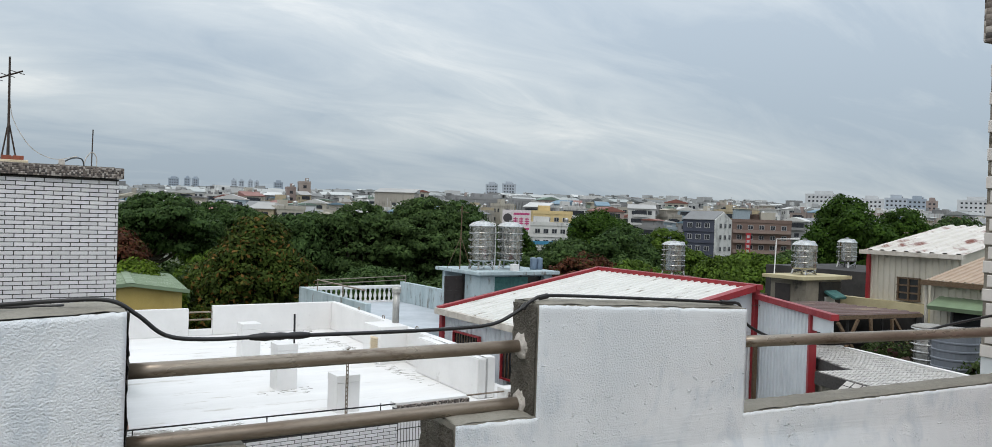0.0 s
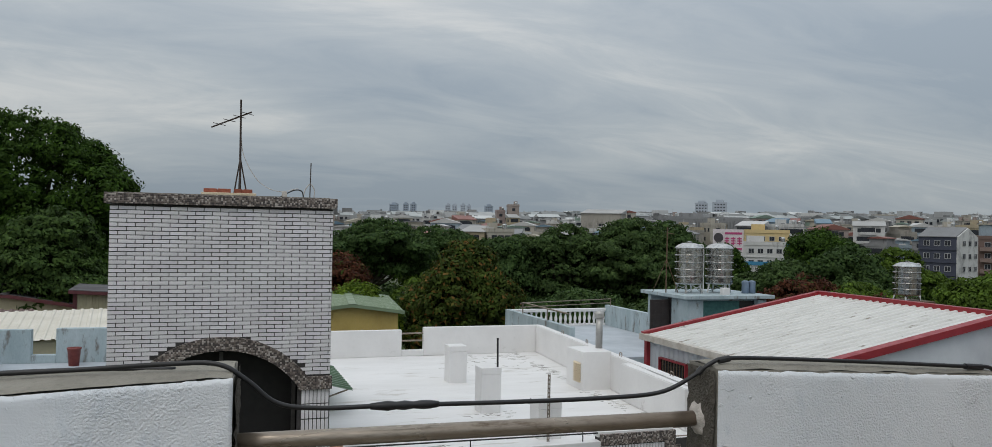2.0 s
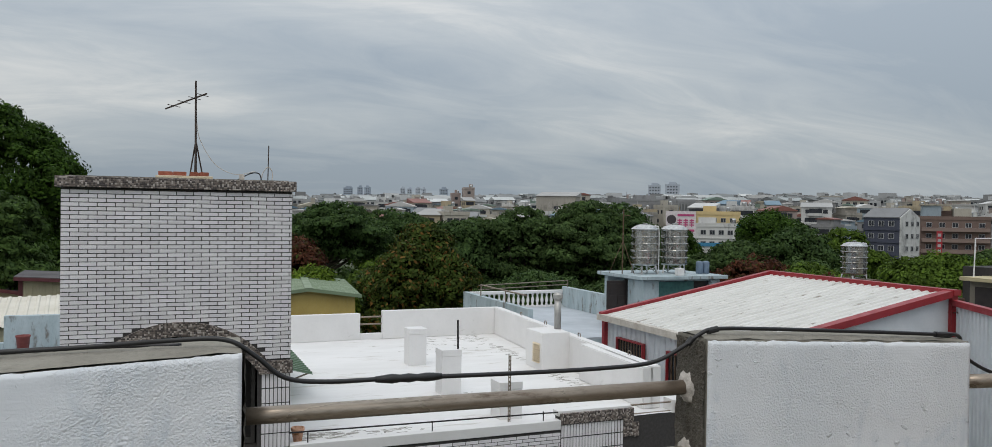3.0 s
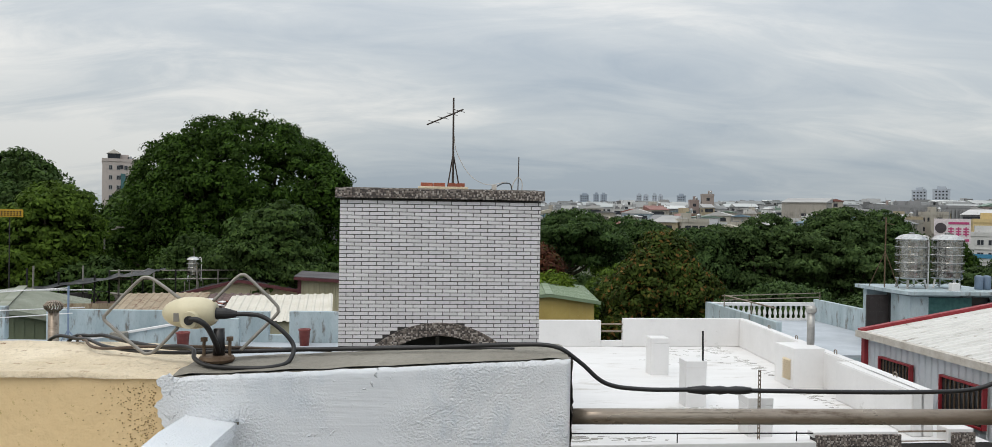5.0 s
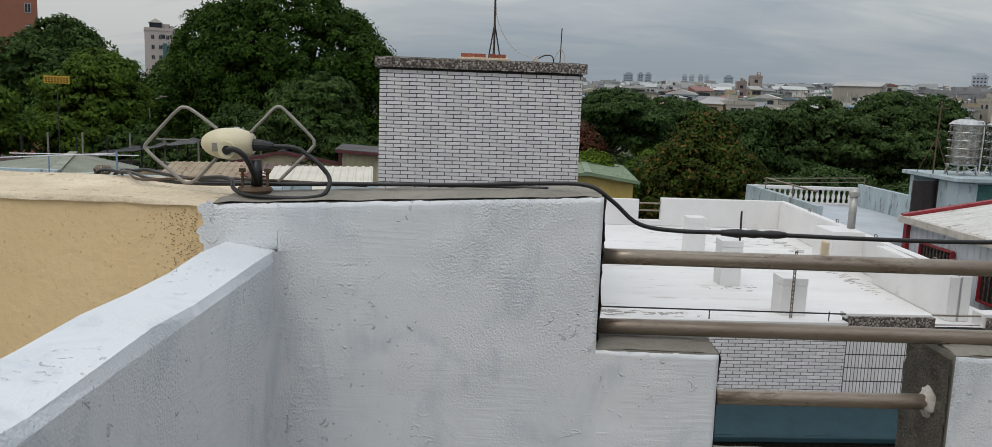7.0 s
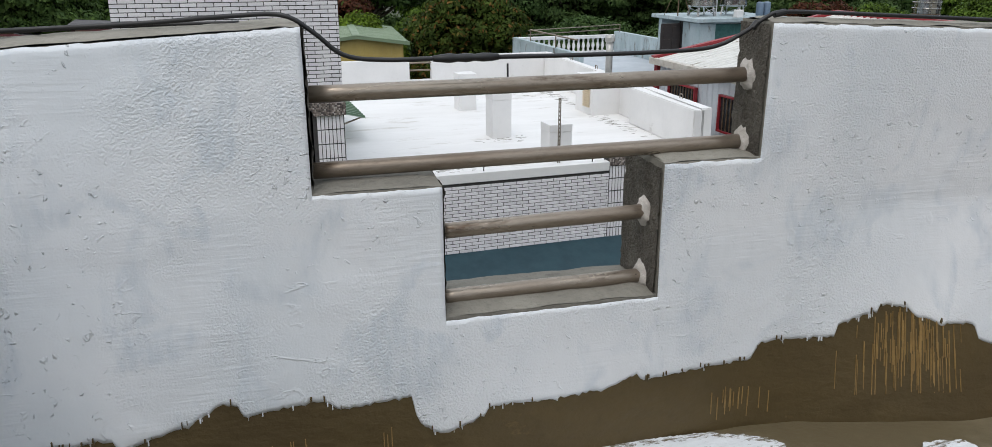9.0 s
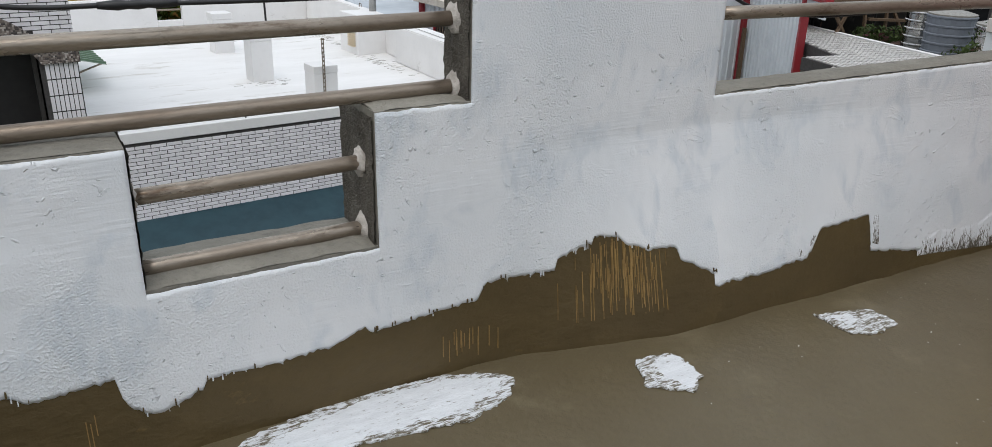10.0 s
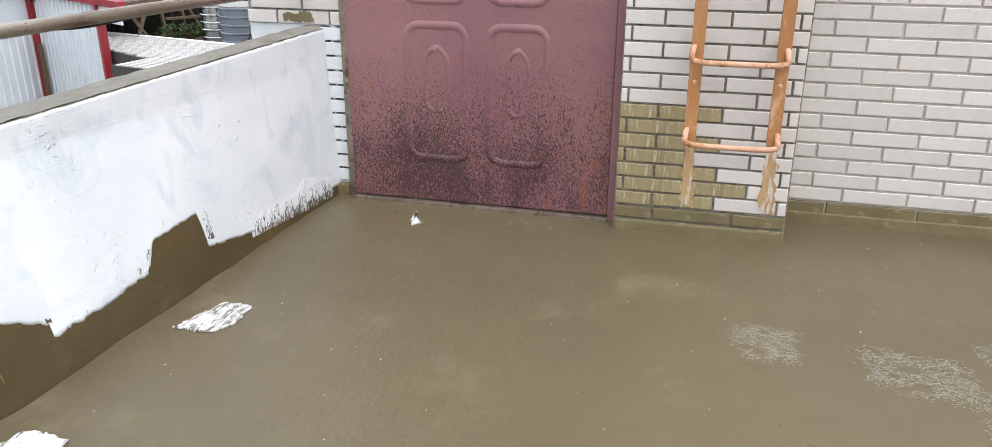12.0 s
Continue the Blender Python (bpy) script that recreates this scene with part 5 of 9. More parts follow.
part("coping", boxed(-3.42, 0.06, -0.06, 3.08, 1.57, 1.735, bevel=0.012), M_MOSAIC, block, "brown mosaic coping")
part("roof_slab", boxed(-3.3, -0.05, 0.1, 2.95, 1.736, 1.75), M_CONCRETE, block)
bm = bmesh.new()
span = math.asin(HALF / RAD)
n = 36
rings = []
for i in range(n + 1):
    a = -span - 0.06 + (2 * span + 0.12) * i / n
    rings.append([bm.verts.new((UC + r * math.sin(a), v, ZC + r * math.cos(a))) for r, v in ((RAD, -0.05), (RAD + 0.215, -0.05), (RAD + 0.215, 0.03), (RAD, 0.25))])
for a, b in zip(rings, rings[1:]):
    for i in range(4):
        bm.faces.new((a[i], a[(i + 1) % 4], b[(i + 1) % 4], b[i]))
bm.faces.new(rings[0])
bm.faces.new(rings[-1])
part("arch_band", bm, M_MOSAIC, block, "brown mosaic arch band")
for u0, u1 in ((-3.37, -2.86), (-0.5, 0.03)):
    part("mosaic_band", boxed(u0, u1, -0.045, 0.03, -1.37, -1.16, bevel=0.006), M_MOSAIC, block, "brown mosaic band")
frame_bm = bmesh.new()
for a in ((-0.56, -0.50, 0.5, 0.56, ROOF, -1.0), (-2.86, -2.80, 0.5, 0.56, ROOF, -1.0), (-2.80, -0.56, 0.5, 0.56, ROOF, ROOF + 0.08), (-1.72, -1.66, 0.5, 0.56, ROOF, -0.8)):
    box(frame_bm, *a)
M_ALU = material("grey_aluminium_frame", (0.16, 0.155, 0.15), None, 8, 0.4, metal=0.6)
part("door_frame", frame_bm, M_ALU, block, "grey aluminium door frame")
# one black panel across the arch imitates the unlit inside behind the frame
part("door_leaf", boxed(-2.82, -0.54, 0.57, 0.60, ROOF, -0.75), M_DARK, block, "dark door leaf, black for the unlit interior")

# brick base and antenna on the stair house
M_BRICK = material("red_brick", (0.33, 0.10, 0.06), (0.25, 0.075, 0.045), 14, 0.85, fine=0.4, spread=0.2)
brick_base = thing("brick_plinth", "low plinth of loose red bricks on a mortar bed", "plinth", GRID)
part("mortar_bed", boxed(-2.06, -1.2, 0.45, 1.15, 1.74, 1.80, bevel=0.01), M_OLDCAP, brick_base)
for u0, u1, v in ((-2.02, -1.82, 0.5), (-1.80, -1.60, 0.5), (-1.55, -1.42, 0.5), (-1.40, -1.26, 0.5), (-2.0, -1.8, 0.75), (-1.5, -1.3, 0.8)):
    part("brick", boxed(u0, u1, v, v + 0.1, 1.80, 1.865, bevel=0.005), M_BRICK, brick_base)
mast = thing("roof_antenna", "thin rusty television antenna on a tripod mast", "antenna", GRID @ pose(-1.45, 0.8, 1.80))
M_RUST = material("dark_rusty_iron", (0.075, 0.055, 0.045), (0.04, 0.03, 0.026), 12, 0.7, metal=0.3)
part("mast", tubed(((0, 0, 0.0), (-0.01, 0, 1.58)), [0.02, 0.015], 8), M_RUST, mast)
for a in (0, 120, 240):
    part("leg", tubed(((0.12 * math.cos(radians(a + 20)), 0.12 * math.sin(radians(a + 20)), 0.0), (-0.003, 0, 0.60)), 0.012, 6), M_RUST, mast)
part("boom", tubed(((-0.47, 0.25, 1.12), (0.16, -0.08, 1.37)), 0.013, 6), M_RUST, mast)
for s in (0.2, 0.45, 0.7, 0.9):
    c = Vector((-0.47, 0.25, 1.12)).lerp(Vector((0.16, -0.08, 1.37)), s)
    part("element", tubed((c + Vector((-0.10, -0.16, 0)), c + Vector((0.10, 0.16, 0))), 0.006, 5), M_RUST, mast)
part("lead", tubed(smooth_path(((0.0, 0, 0.98), (0.06, 0, 0.62), (0.30, 0, 0.22), (0.62, 0, 0.06), (0.95, 0, 0.12))), 0.006, 5), M_MORTAR_W, mast, "pale aerial lead")
whip = thing("whip_antenna", "thin whip antenna with looped cables", "antenna", GRID @ pose(-0.32, 0.6, 1.75))
part("rod", tubed(((0, 0, 0.0), (0.01, 0, 0.60)), 0.009, 6), M_RUST, whip)
part("loop", tubed(smooth_path(((0.07, 0, 0.0), (0.07, 0, 0.16), (0.0, 0, 0.24), (-0.08, 0, 0.14), (-0.10, 0, 0.05))), 0.008, 6), M_MORTAR_W, whip, "pale looped cable")
part("loop", tubed(smooth_path(((-0.10, 0, 0.0), (-0.14, 0, 0.12), (-0.26, 0, 0.13), (-0.40, 0, 0.06), (-0.5, 0, 0.0))), 0.010, 6), M_CABLE, whip, "black looped cable")
part("junction_box", boxed(-0.46, -0.38, -0.05, 0.05, 0.0, 0.10, bevel=0.008), M_MORTAR_W, whip, "small pale junction box")


# ------------------------------------------------------------------ red-trimmed shed to the east of the white roof
M_GUTTER = material("rusty_white_gutter", (0.58, 0.55, 0.50), (0.42, 0.38, 0.33), 4, 0.6, fine=0.3, stain=(0.20, 0.12, 0.07), stain_scale=6, stain_from=0.62)
M_GLASSDARK = material("dark_window_glass", (0.03, 0.032, 0.035), (0.02, 0.022, 0.025), 1, 0.15, fine=0.0)
shed = thing("metal_shed", "metal shed with a white ribbed roof and red trim", "shed", GRID)
U0, U1, V0, V1, ZL, ZH = 9.14, 14.8, -0.2, 5.8, -1.44, -0.42
part("roof", corrugated(bmesh.new(), (U0, V1, ZL), (U0, V0, ZL), (U1, V1, ZH), 0.24, 0.035), M_WSHEET, shed, "white ribbed sheet roof with dirty streaks")


def beam(a, b, w, h, up=(0, 0, 1)):
    """A rectangular bar from a to b."""
    a, b = Vector(a), Vector(b)
    d = (b - a).normalized()
    s = d.cross(Vector(up)).normalized() * w / 2
    t = s.cross(d).normalized() * h / 2
    bm = bmesh.new()
    va = [bm.verts.new(a + s * i + t * j) for i, j in ((-1, -1), (1, -1), (1, 1), (-1, 1))]
    vb = [bm.verts.new(b + s * i + t * j) for i, j in ((-1, -1), (1, -1), (1, 1), (-1, 1))]
    bm.faces.new(va)
    bm.faces.new(vb)
    for i in range(4):
        bm.faces.new((va[i], va[(i + 1) % 4], vb[(i + 1) % 4], vb[i]))
    return bm


part("rake_trim", beam((U0 - 0.1, V1, ZL + 0.02), (U1, V1, ZH + 0.05), 0.16, 0.14), M_RED, shed, "red metal rake trim")
part("rake_trim", beam((U0 - 0.1, V0, ZL + 0.0), (U1, V0, ZH + 0.02), 0.24, 0.15), M_RED, shed, "broad red metal rake trim")
part("ridge_trim", beam((U1, V0 - 0.15, ZH + 0.03), (U1, V1 + 0.1, ZH + 0.05), 0.22, 0.13), M_RED, shed, "red metal ridge trim")
part("gutter", beam((U0 - 0.08, V0 - 0.1, ZL - 0.06), (U0 - 0.08, V1 + 0.1, ZL - 0.04), 0.16, 0.16), M_GUTTER, shed, "rust-stained white gutter")
part("wall", corrugated(bmesh.new(), (U0 + 0.1, V1, -5.0), (U0 + 0.1, V0, -5.0), (U0 + 0.1, V1, ZL - 0.05), 0.22, -0.03), M_WALLSHEET, shed, "pale ribbed metal wall")
bm = corrugated(bmesh.new(), (U0 + 0.1, V0 + 0.06, -5.0), (U1, V0 + 0.06, -5.0), (U0 + 0.1, V0 + 0.06, -1.5), 0.22, 0.03)
part("wall", bm, M_WALLSHEET, shed, "pale ribbed metal wall")
bm = prism(bmesh.new(), [(U0 + 0.1, -1.52), (U1, -1.52), (U1, ZH - 0.1), (U0 + 0.1, ZL - 0.08)], V0 + 0.03, V0 + 0.06)
part("gable", bm, M_WALLSHEET, shed, "pale metal gable")
part("wall", boxed(U1 - 0.05, U1, V0 + 0.1, V1, -5.0, ZH - 0.05), M_WALLSHEET, shed)
part("wall", boxed(U0 + 0.1, U1, V1 - 0.06, V1, -5.0, ZL - 0.05), M_WALLSHEET, shed)
for u, v, z in ((U0 + 0.08, V1, ZL - 0.05), (U1 + 0.02, V0, ZH - 0.05), (U0 + 0.08, V0, ZL - 0.05)):
    part("corner_trim", boxed(u - 0.09, u + 0.09, v - 0.07, v + 0.07, -5.0, z), M_RED, shed, "red corner trim")
for v0, v1 in ((3.85, 5.05), (1.45, 2.75)):
    z0, z1 = -2.75, -1.96
    win = part("window", boxed(U0 + 0.02, U0 + 0.06, v0, v1, z0, z1), M_GLASSDARK, shed, "dark barred window in a red frame")
    for a in ((v0 - 0.035, v1 + 0.035, z1, z1 + 0.04), (v0 - 0.035, v1 + 0.035, z0 - 0.04, z0), (v0 - 0.035, v0, z0, z1), (v1, v1 + 0.035, z0, z1)):
        part("frame", boxed(U0 - 0.04, U0 + 0.06, *a), M_RED, win)
    for i in range(8):
        v = v0 + (v1 - v0) * (i + 1) / 9
        part("bar", boxed(U0 - 0.01, U0 + 0.012, v - 0.010, v + 0.010, z0, z1), M_RUSTPLATE, win)

# screen wall running from the shed corner towards the terrace
screen = thing("metal_screen", "pale ribbed metal screen wall with red posts and top", "screen", GRID @ pose(14.8, -0.28, 0, 0, 0, -121.1))
part("sheet", corrugated(bmesh.new(), (3.27, 0.0, -6.0), (0.08, 0.0, -6.0), (3.27, 0.0, -0.66), 0.2, 0.03), M_WALLSHEET, screen)
part("sheet", boxed(3.27, 4.2, -0.02, 0.02, -1.0, -0.66), M_WALLSHEET, screen)
part("top_trim", beam((-0.05, 0.0, -0.62), (4.3, 0.0, -0.62), 0.16, 0.13), M_RED, screen, "red top trim")
for x in (0.0, 3.27):
    part("post", boxed(x - 0.045, x + 0.045, -0.08, 0.08, -6.0, -0.62), M_RED, screen, "red steel post")
part("post", boxed(0.18, 0.27, -0.14, -0.05, -6.0, -1.75), M_RUSTPLATE, screen, "dark rusty post stub")

# ------------------------------------------------------------------ tile-clad pitched roof beyond the low wall
M_TILEROOF = material("white_roof_tile", (0.52, 0.50, 0.475), (0.43, 0.41, 0.385), 6, 0.5, fine=0.3, spread=0.14)
M_TILEROOF_I = material("white_roof_tiles", (0.52, 0.50, 0.475), (0.43, 0.41, 0.385), 6, 0.5, fine=0.3, spread=0.14, island=True)
tile_house = thing("tiled_roof_house", "low house with a roof clad in dirty white tiles", "house", GRID @ pose(15.38, -1.45, -1.6, 0, 0, -106))
ROOF_EDGE = [(-0.7, 0.0), (9.0, 0.0), (9.0, -2.7), (3.5, -2.7), (3.5, -1.93), (-0.7, -0.80)]
part("roof_bed", slab(bmesh.new(), ROOF_EDGE, -0.25, -0.012), M_JOINT, tile_house, "dark jointed roof bed")
part("ridge_edge", boxed(-0.7, 9.0, 0.0, 0.12, -0.4, 0.03, bevel=0.01), M_WHITEROOF, tile_house, "white edge coping")
part("wall", slab(bmesh.new(), [(-0.6, -0.1), (8.9, -0.1), (8.9, -2.6), (3.6, -2.6), (3.6, -1.9), (-0.6, -0.78)], -9.4, -0.25), M_CONCRETE, tile_house)
bm = bmesh.new()
v = [bm.verts.new(p) for p in ((4.4, -2.7, -0.02), (9.0, -2.7, -0.02), (9.0, -3.35, -0.5), (4.4, -3.35, -0.5))]
bm.faces.new(v)
part("skirt_bed", bm, M_JOINT, tile_house)

# ------------------------------------------------------------------ stainless water tanks
M_STAINLESS = material("stainless_steel", (0.62, 0.615, 0.60), (0.44, 0.435, 0.42), 5, 0.16, metal=1.0, fine=0.15, bump=0.012, bump_scale=5, rough_var=0.06)


def water_tank(m, r=0.48, h=1.42, legs=0.28, rings=5, group="stainless roof tanks", label="ribbed stainless steel water tank on steel legs", mat=None):
    mat = mat or M_STAINLESS
    ob = thing("water_tank", label, "water tank", m, group)
    prof = [(r * 0.5, legs), (r * 0.96, legs + 0.02)]
    step = (h - legs - 0.2) / rings
    for i in range(rings):
        z = legs + 0.06 + i * step
        prof += [(r, z), (r, z + step * 0.74), (r * 1.045, z + step * 0.80), (r * 1.045, z + step * 0.93), (r, z + step * 0.99)]
    top = legs + 0.06 + rings * step
    prof += [(r * 0.99, top), (r * 0.8, top + 0.08), (r * 0.45, top + 0.14), (r * 0.2, top + 0.15), (r * 0.2, top + 0.19), (r * 0.05, top + 0.2)]
    part("shell", lathe(bmesh.new(), prof, 32), mat, ob)
    for i in range(4):
        a = radians(45 + 90 * i)
        part("leg", beam((r * 0.95 * math.cos(a), r * 0.95 * math.sin(a), 0.0), (r * 0.8 * math.cos(a), r * 0.8 * math.sin(a), legs + 0.04), 0.05, 0.05, (1, 0.2, 0)), mat, ob)
        b = radians(135 + 90 * i)
        part("brace", tubed(((r * 0.93 * math.cos(a), r * 0.93 * math.sin(a), legs * 0.15), (r * 0.93 * math.cos(b), r * 0.93 * math.sin(b), legs * 0.9)), 0.014, 5), mat, ob)
    part("supply_pipe", tubed(smooth_path(((r * 1.1, -0.1, 0.0), (r * 1.1, -0.1, h * 0.85), (r * 0.9, -0.08, h * 0.97), (r * 0.6, 0, h * 0.95)), 6), 0.022, 7), M_WHITEROOF, ob, "white supply pipe")
    return ob


# ------------------------------------------------------------------ terrace with balustrade and tank room
M_BLUEWALL = material("faded_pale_blue_paint", (0.44, 0.52, 0.55), (0.32, 0.40, 0.43), 1.6, 0.8, fine=0.35, stain=(0.17, 0.165, 0.15), stain_scale=2.6, stain_from=0.56, stretch=(1.6, 1.6, 0.5))
M_PALEROOF = material("pale_terrace_floor", (0.46, 0.50, 0.54), (0.38, 0.42, 0.46), 0.8, 0.7, fine=0.15)
terrace = thing("terrace_house", "house with a pale terrace, balustrade and blue-painted walls", "house", GRID)
part("wall", boxed(8.9, 16.2, 8.9, 17.2, -11.0, -2.62), M_BLUEWALL, terrace)
part("terrace_floor", boxed(8.9, 16.2, 8.9, 17.2, -2.62, -2.55), M_PALEROOF, terrace, "pale terrace floor")
part("side_wall", boxed(9.25, 9.45, 11.0, 17.2, -2.55, -1.86, bevel=0.01), M_BLUEWALL, terrace, "faded pale blue terrace wall")
part("side_wall", boxed(13.55, 13.75, 12.6, 17.0, -2.55, -1.72, bevel=0.01), M_BLUEWALL, terrace, "faded pale blue terrace wall")
balus = thing("balustrade", "white precast balustrade along the terrace", "balustrade", GRID)
part("top_rail", boxed(9.45, 13.6, 16.9, 17.12, -1.98, -1.86, bevel=0.015), M_WHITEROOF, balus)
part("bottom_rail", boxed(9.45, 13.6, 16.92, 17.1, -2.56, -2.48, bevel=0.01), M_WHITEROOF, balus)
vase = lathe(bmesh.new(), ((0.05, 0.0), (0.055, 0.05), (0.035, 0.08), (0.07, 0.2), (0.055, 0.3), (0.03, 0.38), (0.045, 0.44), (0.055, 0.5)), 10)
vase = finish("baluster", vase, M_WHITEROOF, True)
for i in range(19):
    part("baluster", vase, None, balus, m=pose(9.65 + 0.213 * i, 17.0, -2.48))
fence_rail = thing("pipe_rail", "thin grey pipe rail above the terrace wall", "rail", GRID)
for z in (-1.46, -1.62):
    part("rail", tubed(((9.2, 15.4, z), (13.6, 16.6, z + 0.02)), 0.018, 6), M_STEEL, fence_rail)
part("rail", tubed(((9.3, 15.4, -1.44), (9.3, 11.2, -1.44)), 0.03, 6), M_STEEL, fence_rail)
for p in ((9.3, 15.4, -1.86), (9.3, 13.0, -1.86), (13.6, 16.6, -1.75), (13.65, 13.0, -1.75)):
    part("post", tubed((p, (p[0], p[1], -1.42)), 0.022, 6), M_STEEL, fence_rail)
room = thing("tank_room", "blue-painted rooftop room carrying two water tanks", "rooftop room", GRID)
part("roof_slab", boxed(12.8, 16.3, 9.7, 12.7, -0.88, -0.76, bevel=0.015), M_BLUEWALL, room, "pale blue concrete slab")
part("pier", boxed(13.0, 13.6, 9.9, 10.3, -2.55, -0.92), M_BLUEWALL, room)
part("pier", boxed(15.75, 16.1, 9.9, 10.3, -2.55, -0.92), M_BLUEWALL, room)
part("wall", boxed(15.9, 16.1, 10.3, 12.5, -2.55, -0.92), M_BLUEWALL, room)
part("wall", boxed(13.0, 15.9, 12.3, 12.5, -2.55, -0.92), M_BLUEWALL, room)
part("wall", boxed(13.0, 13.2, 10.3, 11.1, -2.55, -0.92), M_BLUEWALL, room)
part("lintel", boxed(13.6, 15.75, 9.98, 10.2, -0.95, -0.88), M_BLUEWALL, room)
part("window_glass", boxed(13.6, 15.75, 10.1, 10.13, -2.4, -0.95), M_GLASSDARK, room, "dark glass")
for i in range(4):
    part("mullion", boxed(13.6 + 0.70 * i, 13.65 + 0.70 * i, 10.04, 10.1, -2.4, -1.1), M_TEALNET, room, "teal window frame")
part("net", boxed(13.62, 15.1, 10.02, 10.035, -2.2, -0.97), M_TEALNET, room, "teal mesh screen")
gate = thing("open_door", "open dark brown panelled door of the rooftop room", "door", GRID)
part("leaf", boxed(12.25, 12.98, 11.0, 11.06, -2.52, -0.98, bevel=0.005), M_BROWNDOOR, gate)
for z0, z1 in ((-2.4, -2.0), (-1.9, -1.5), (-1.4, -1.08)):
    for u in (12.33, 12.66):
        part("panel", boxed(u, u + 0.25, 10.985, 11.0, z0, z1, bevel=0.006), M_BROWNDOOR, gate)
part("frame", boxed(12.98, 13.02, 10.9, 11.1, -2.55, -0.92), M_DARK, gate)
water_tank(GRID @ pose(13.72, 11.0, -0.76), 0.47, 1.72, 0.29)
water_tank(GRID @ pose(14.95, 11.0, -0.76, 0, 0, 40), 0.47, 1.72, 0.29)
pole = thing("guyed_pole", "thin rusty guyed pole beside the tanks", "pole", GRID @ pose(12.95, 11.2, -0.76))
part("mast", tubed(((0, 0, 0), (0.02, 0, 2.25)), 0.022, 6), M_RUSTPLATE, pole)
for x, y in ((-0.35, 0.3), (0.3, -0.3), (0.25, 0.4)):
    part("stay", tubed(((x, y, 0), (0.01, 0, 1.15)), 0.012, 5), M_RUSTPLATE, pole)
part("arm", tubed(((0.0, 0, 2.05), (0.3, 0, 2.02)), 0.012, 5), M_RUSTPLATE, pole)
M_DRUM = material("blue_grey_steel_drum", (0.16, 0.22, 0.30), (0.12, 0.17, 0.24), 6, 0.5, fine=0.2)
drums = thing("gas_drum", "small blue-grey steel drum on the tank room roof", "drum", GRID @ pose(15.75, 10.6, -0.76))
part("shell", lathe(bmesh.new(), ((0.11, 0), (0.125, 0.02), (0.125, 0.40), (0.11, 0.43), (0.05, 0.45)), 18), M_DRUM, drums, smooth=True)
copy_thing(drums, GRID @ pose(16.02, 10.6, -0.76))
crate = thing("meter_box", "small white box on the tank room roof", "box", GRID @ pose(14.5, 10.0, -0.76))
part("case", boxed(-0.13, 0.13, -0.1, 0.1, 0.0, 0.24, bevel=0.02), M_WHITEROOF, crate)

# ------------------------------------------------------------------ single tank on a far roof
stand = thing("tank_platform", "rusty steel tank platform on a dark roof", "platform", pose(23.05, 25.25, 0))
part("deck", boxed(-0.9, 0.7, -0.7, 0.7, -1.25, -1.15), M_RUSTPLATE, stand)
part("house", boxed(-4.5, 4.5, -1.2, 6, -11.0, -1.9), M_RUST2, stand, "rust-brown sheet-metal house")
for x in (-0.8, 0.6):
    for y in (-0.6, 0.6):
        part("leg", boxed(x - 0.05, x + 0.05, y - 0.05, y + 0.05, -1.9, -1.25), M_RUSTPLATE, stand)
water_tank(pose(23.05, 25.25, -1.15), 0.50, 1.48, 0.18)

# ------------------------------------------------------------------ concrete tank house with a yellow slab roof
M_YELSLAB = material("ochre_slab_edge", (0.50, 0.44, 0.27), (0.42, 0.36, 0.22), 2, 0.8, fine=0.2)
M_DIRTCONC = material("stained_concrete_wall", (0.25, 0.225, 0.18), (0.17, 0.15, 0.12), 1.4, 0.9, fine=0.4, stain=(0.06, 0.055, 0.05), stain_scale=1.6, stain_from=0.58)
chouse = thing("tank_house", "stained concrete tank house with a thin ochre slab roof", "rooftop room", GRID @ pose(21.6, 3.2, 0))
part("roof_slab", boxed(-0.35, 2.35, -0.15, 1.5, -0.62, -0.50, bevel=0.01), M_YELSLAB, chouse)
part("wall", boxed(0.0, 1.95, 0.0, 1.4, -4.0, -0.62), M_DIRTCONC, chouse)
part("door", boxed(-0.03, 0.0, 0.6, 1.2, -2.4, -0.8), M_BROWNDOOR, chouse, "dark brown door")
# flat black sheet on the wall stands in for a recess in shade
part("niche", boxed(0.7, 1.9, -0.03, 0.0, -2.6, -0.7), M_DARK, chouse, "black panel coloured as a shaded recess")
part("awning", beam((0.95, -0.25, -1.12), (1.6, -0.25, -1.12), 0.45, 0.08, (0, -0.5, 1)), M_TEALNET, chouse, "small green-teal awning")
part("window_guard", boxed(1.0, 1.55, -0.06, -0.03, -1.6, -1.2), M_WHITEROOF, chouse)
water_tank(GRID @ pose(22.5, 3.95, -0.50), 0.42, 1.18, 0.18, 4)
pipe_stand = thing("pipe_stand", "thin white bent pipe beside the tank", "pipe", GRID @ pose(21.5, 4.4, -0.5))
part("pipe", tubed(((0, 0, 0), (0.05, 0, 1.2), (0.9, -0.3, 1.22)), 0.022, 6), M_WHITEROOF, pipe_stand)
part("pipe", tubed(((0.12, 0.1, 0), (0.06, 0, 1.0)), 0.018, 6), M_WHITEROOF, pipe_stand)
dwall = thing("dark_building", "dark concrete building carrying a small water tank", "building", GRID @ pose(26.4, 4.4, 0))
part("wall", boxed(2.3, 8.0, 0.0, 6.0, -11, -0.62), M_DARKWALL, dwall)
part("small_window", boxed(2.26, 2.3, 0.5, 0.9, -1.6, -1.1), M_GLASSDARK, dwall)
water_tank(GRID @ pose(31.3, 8.1, -0.62), 0.42, 1.28, 0.25, 4)

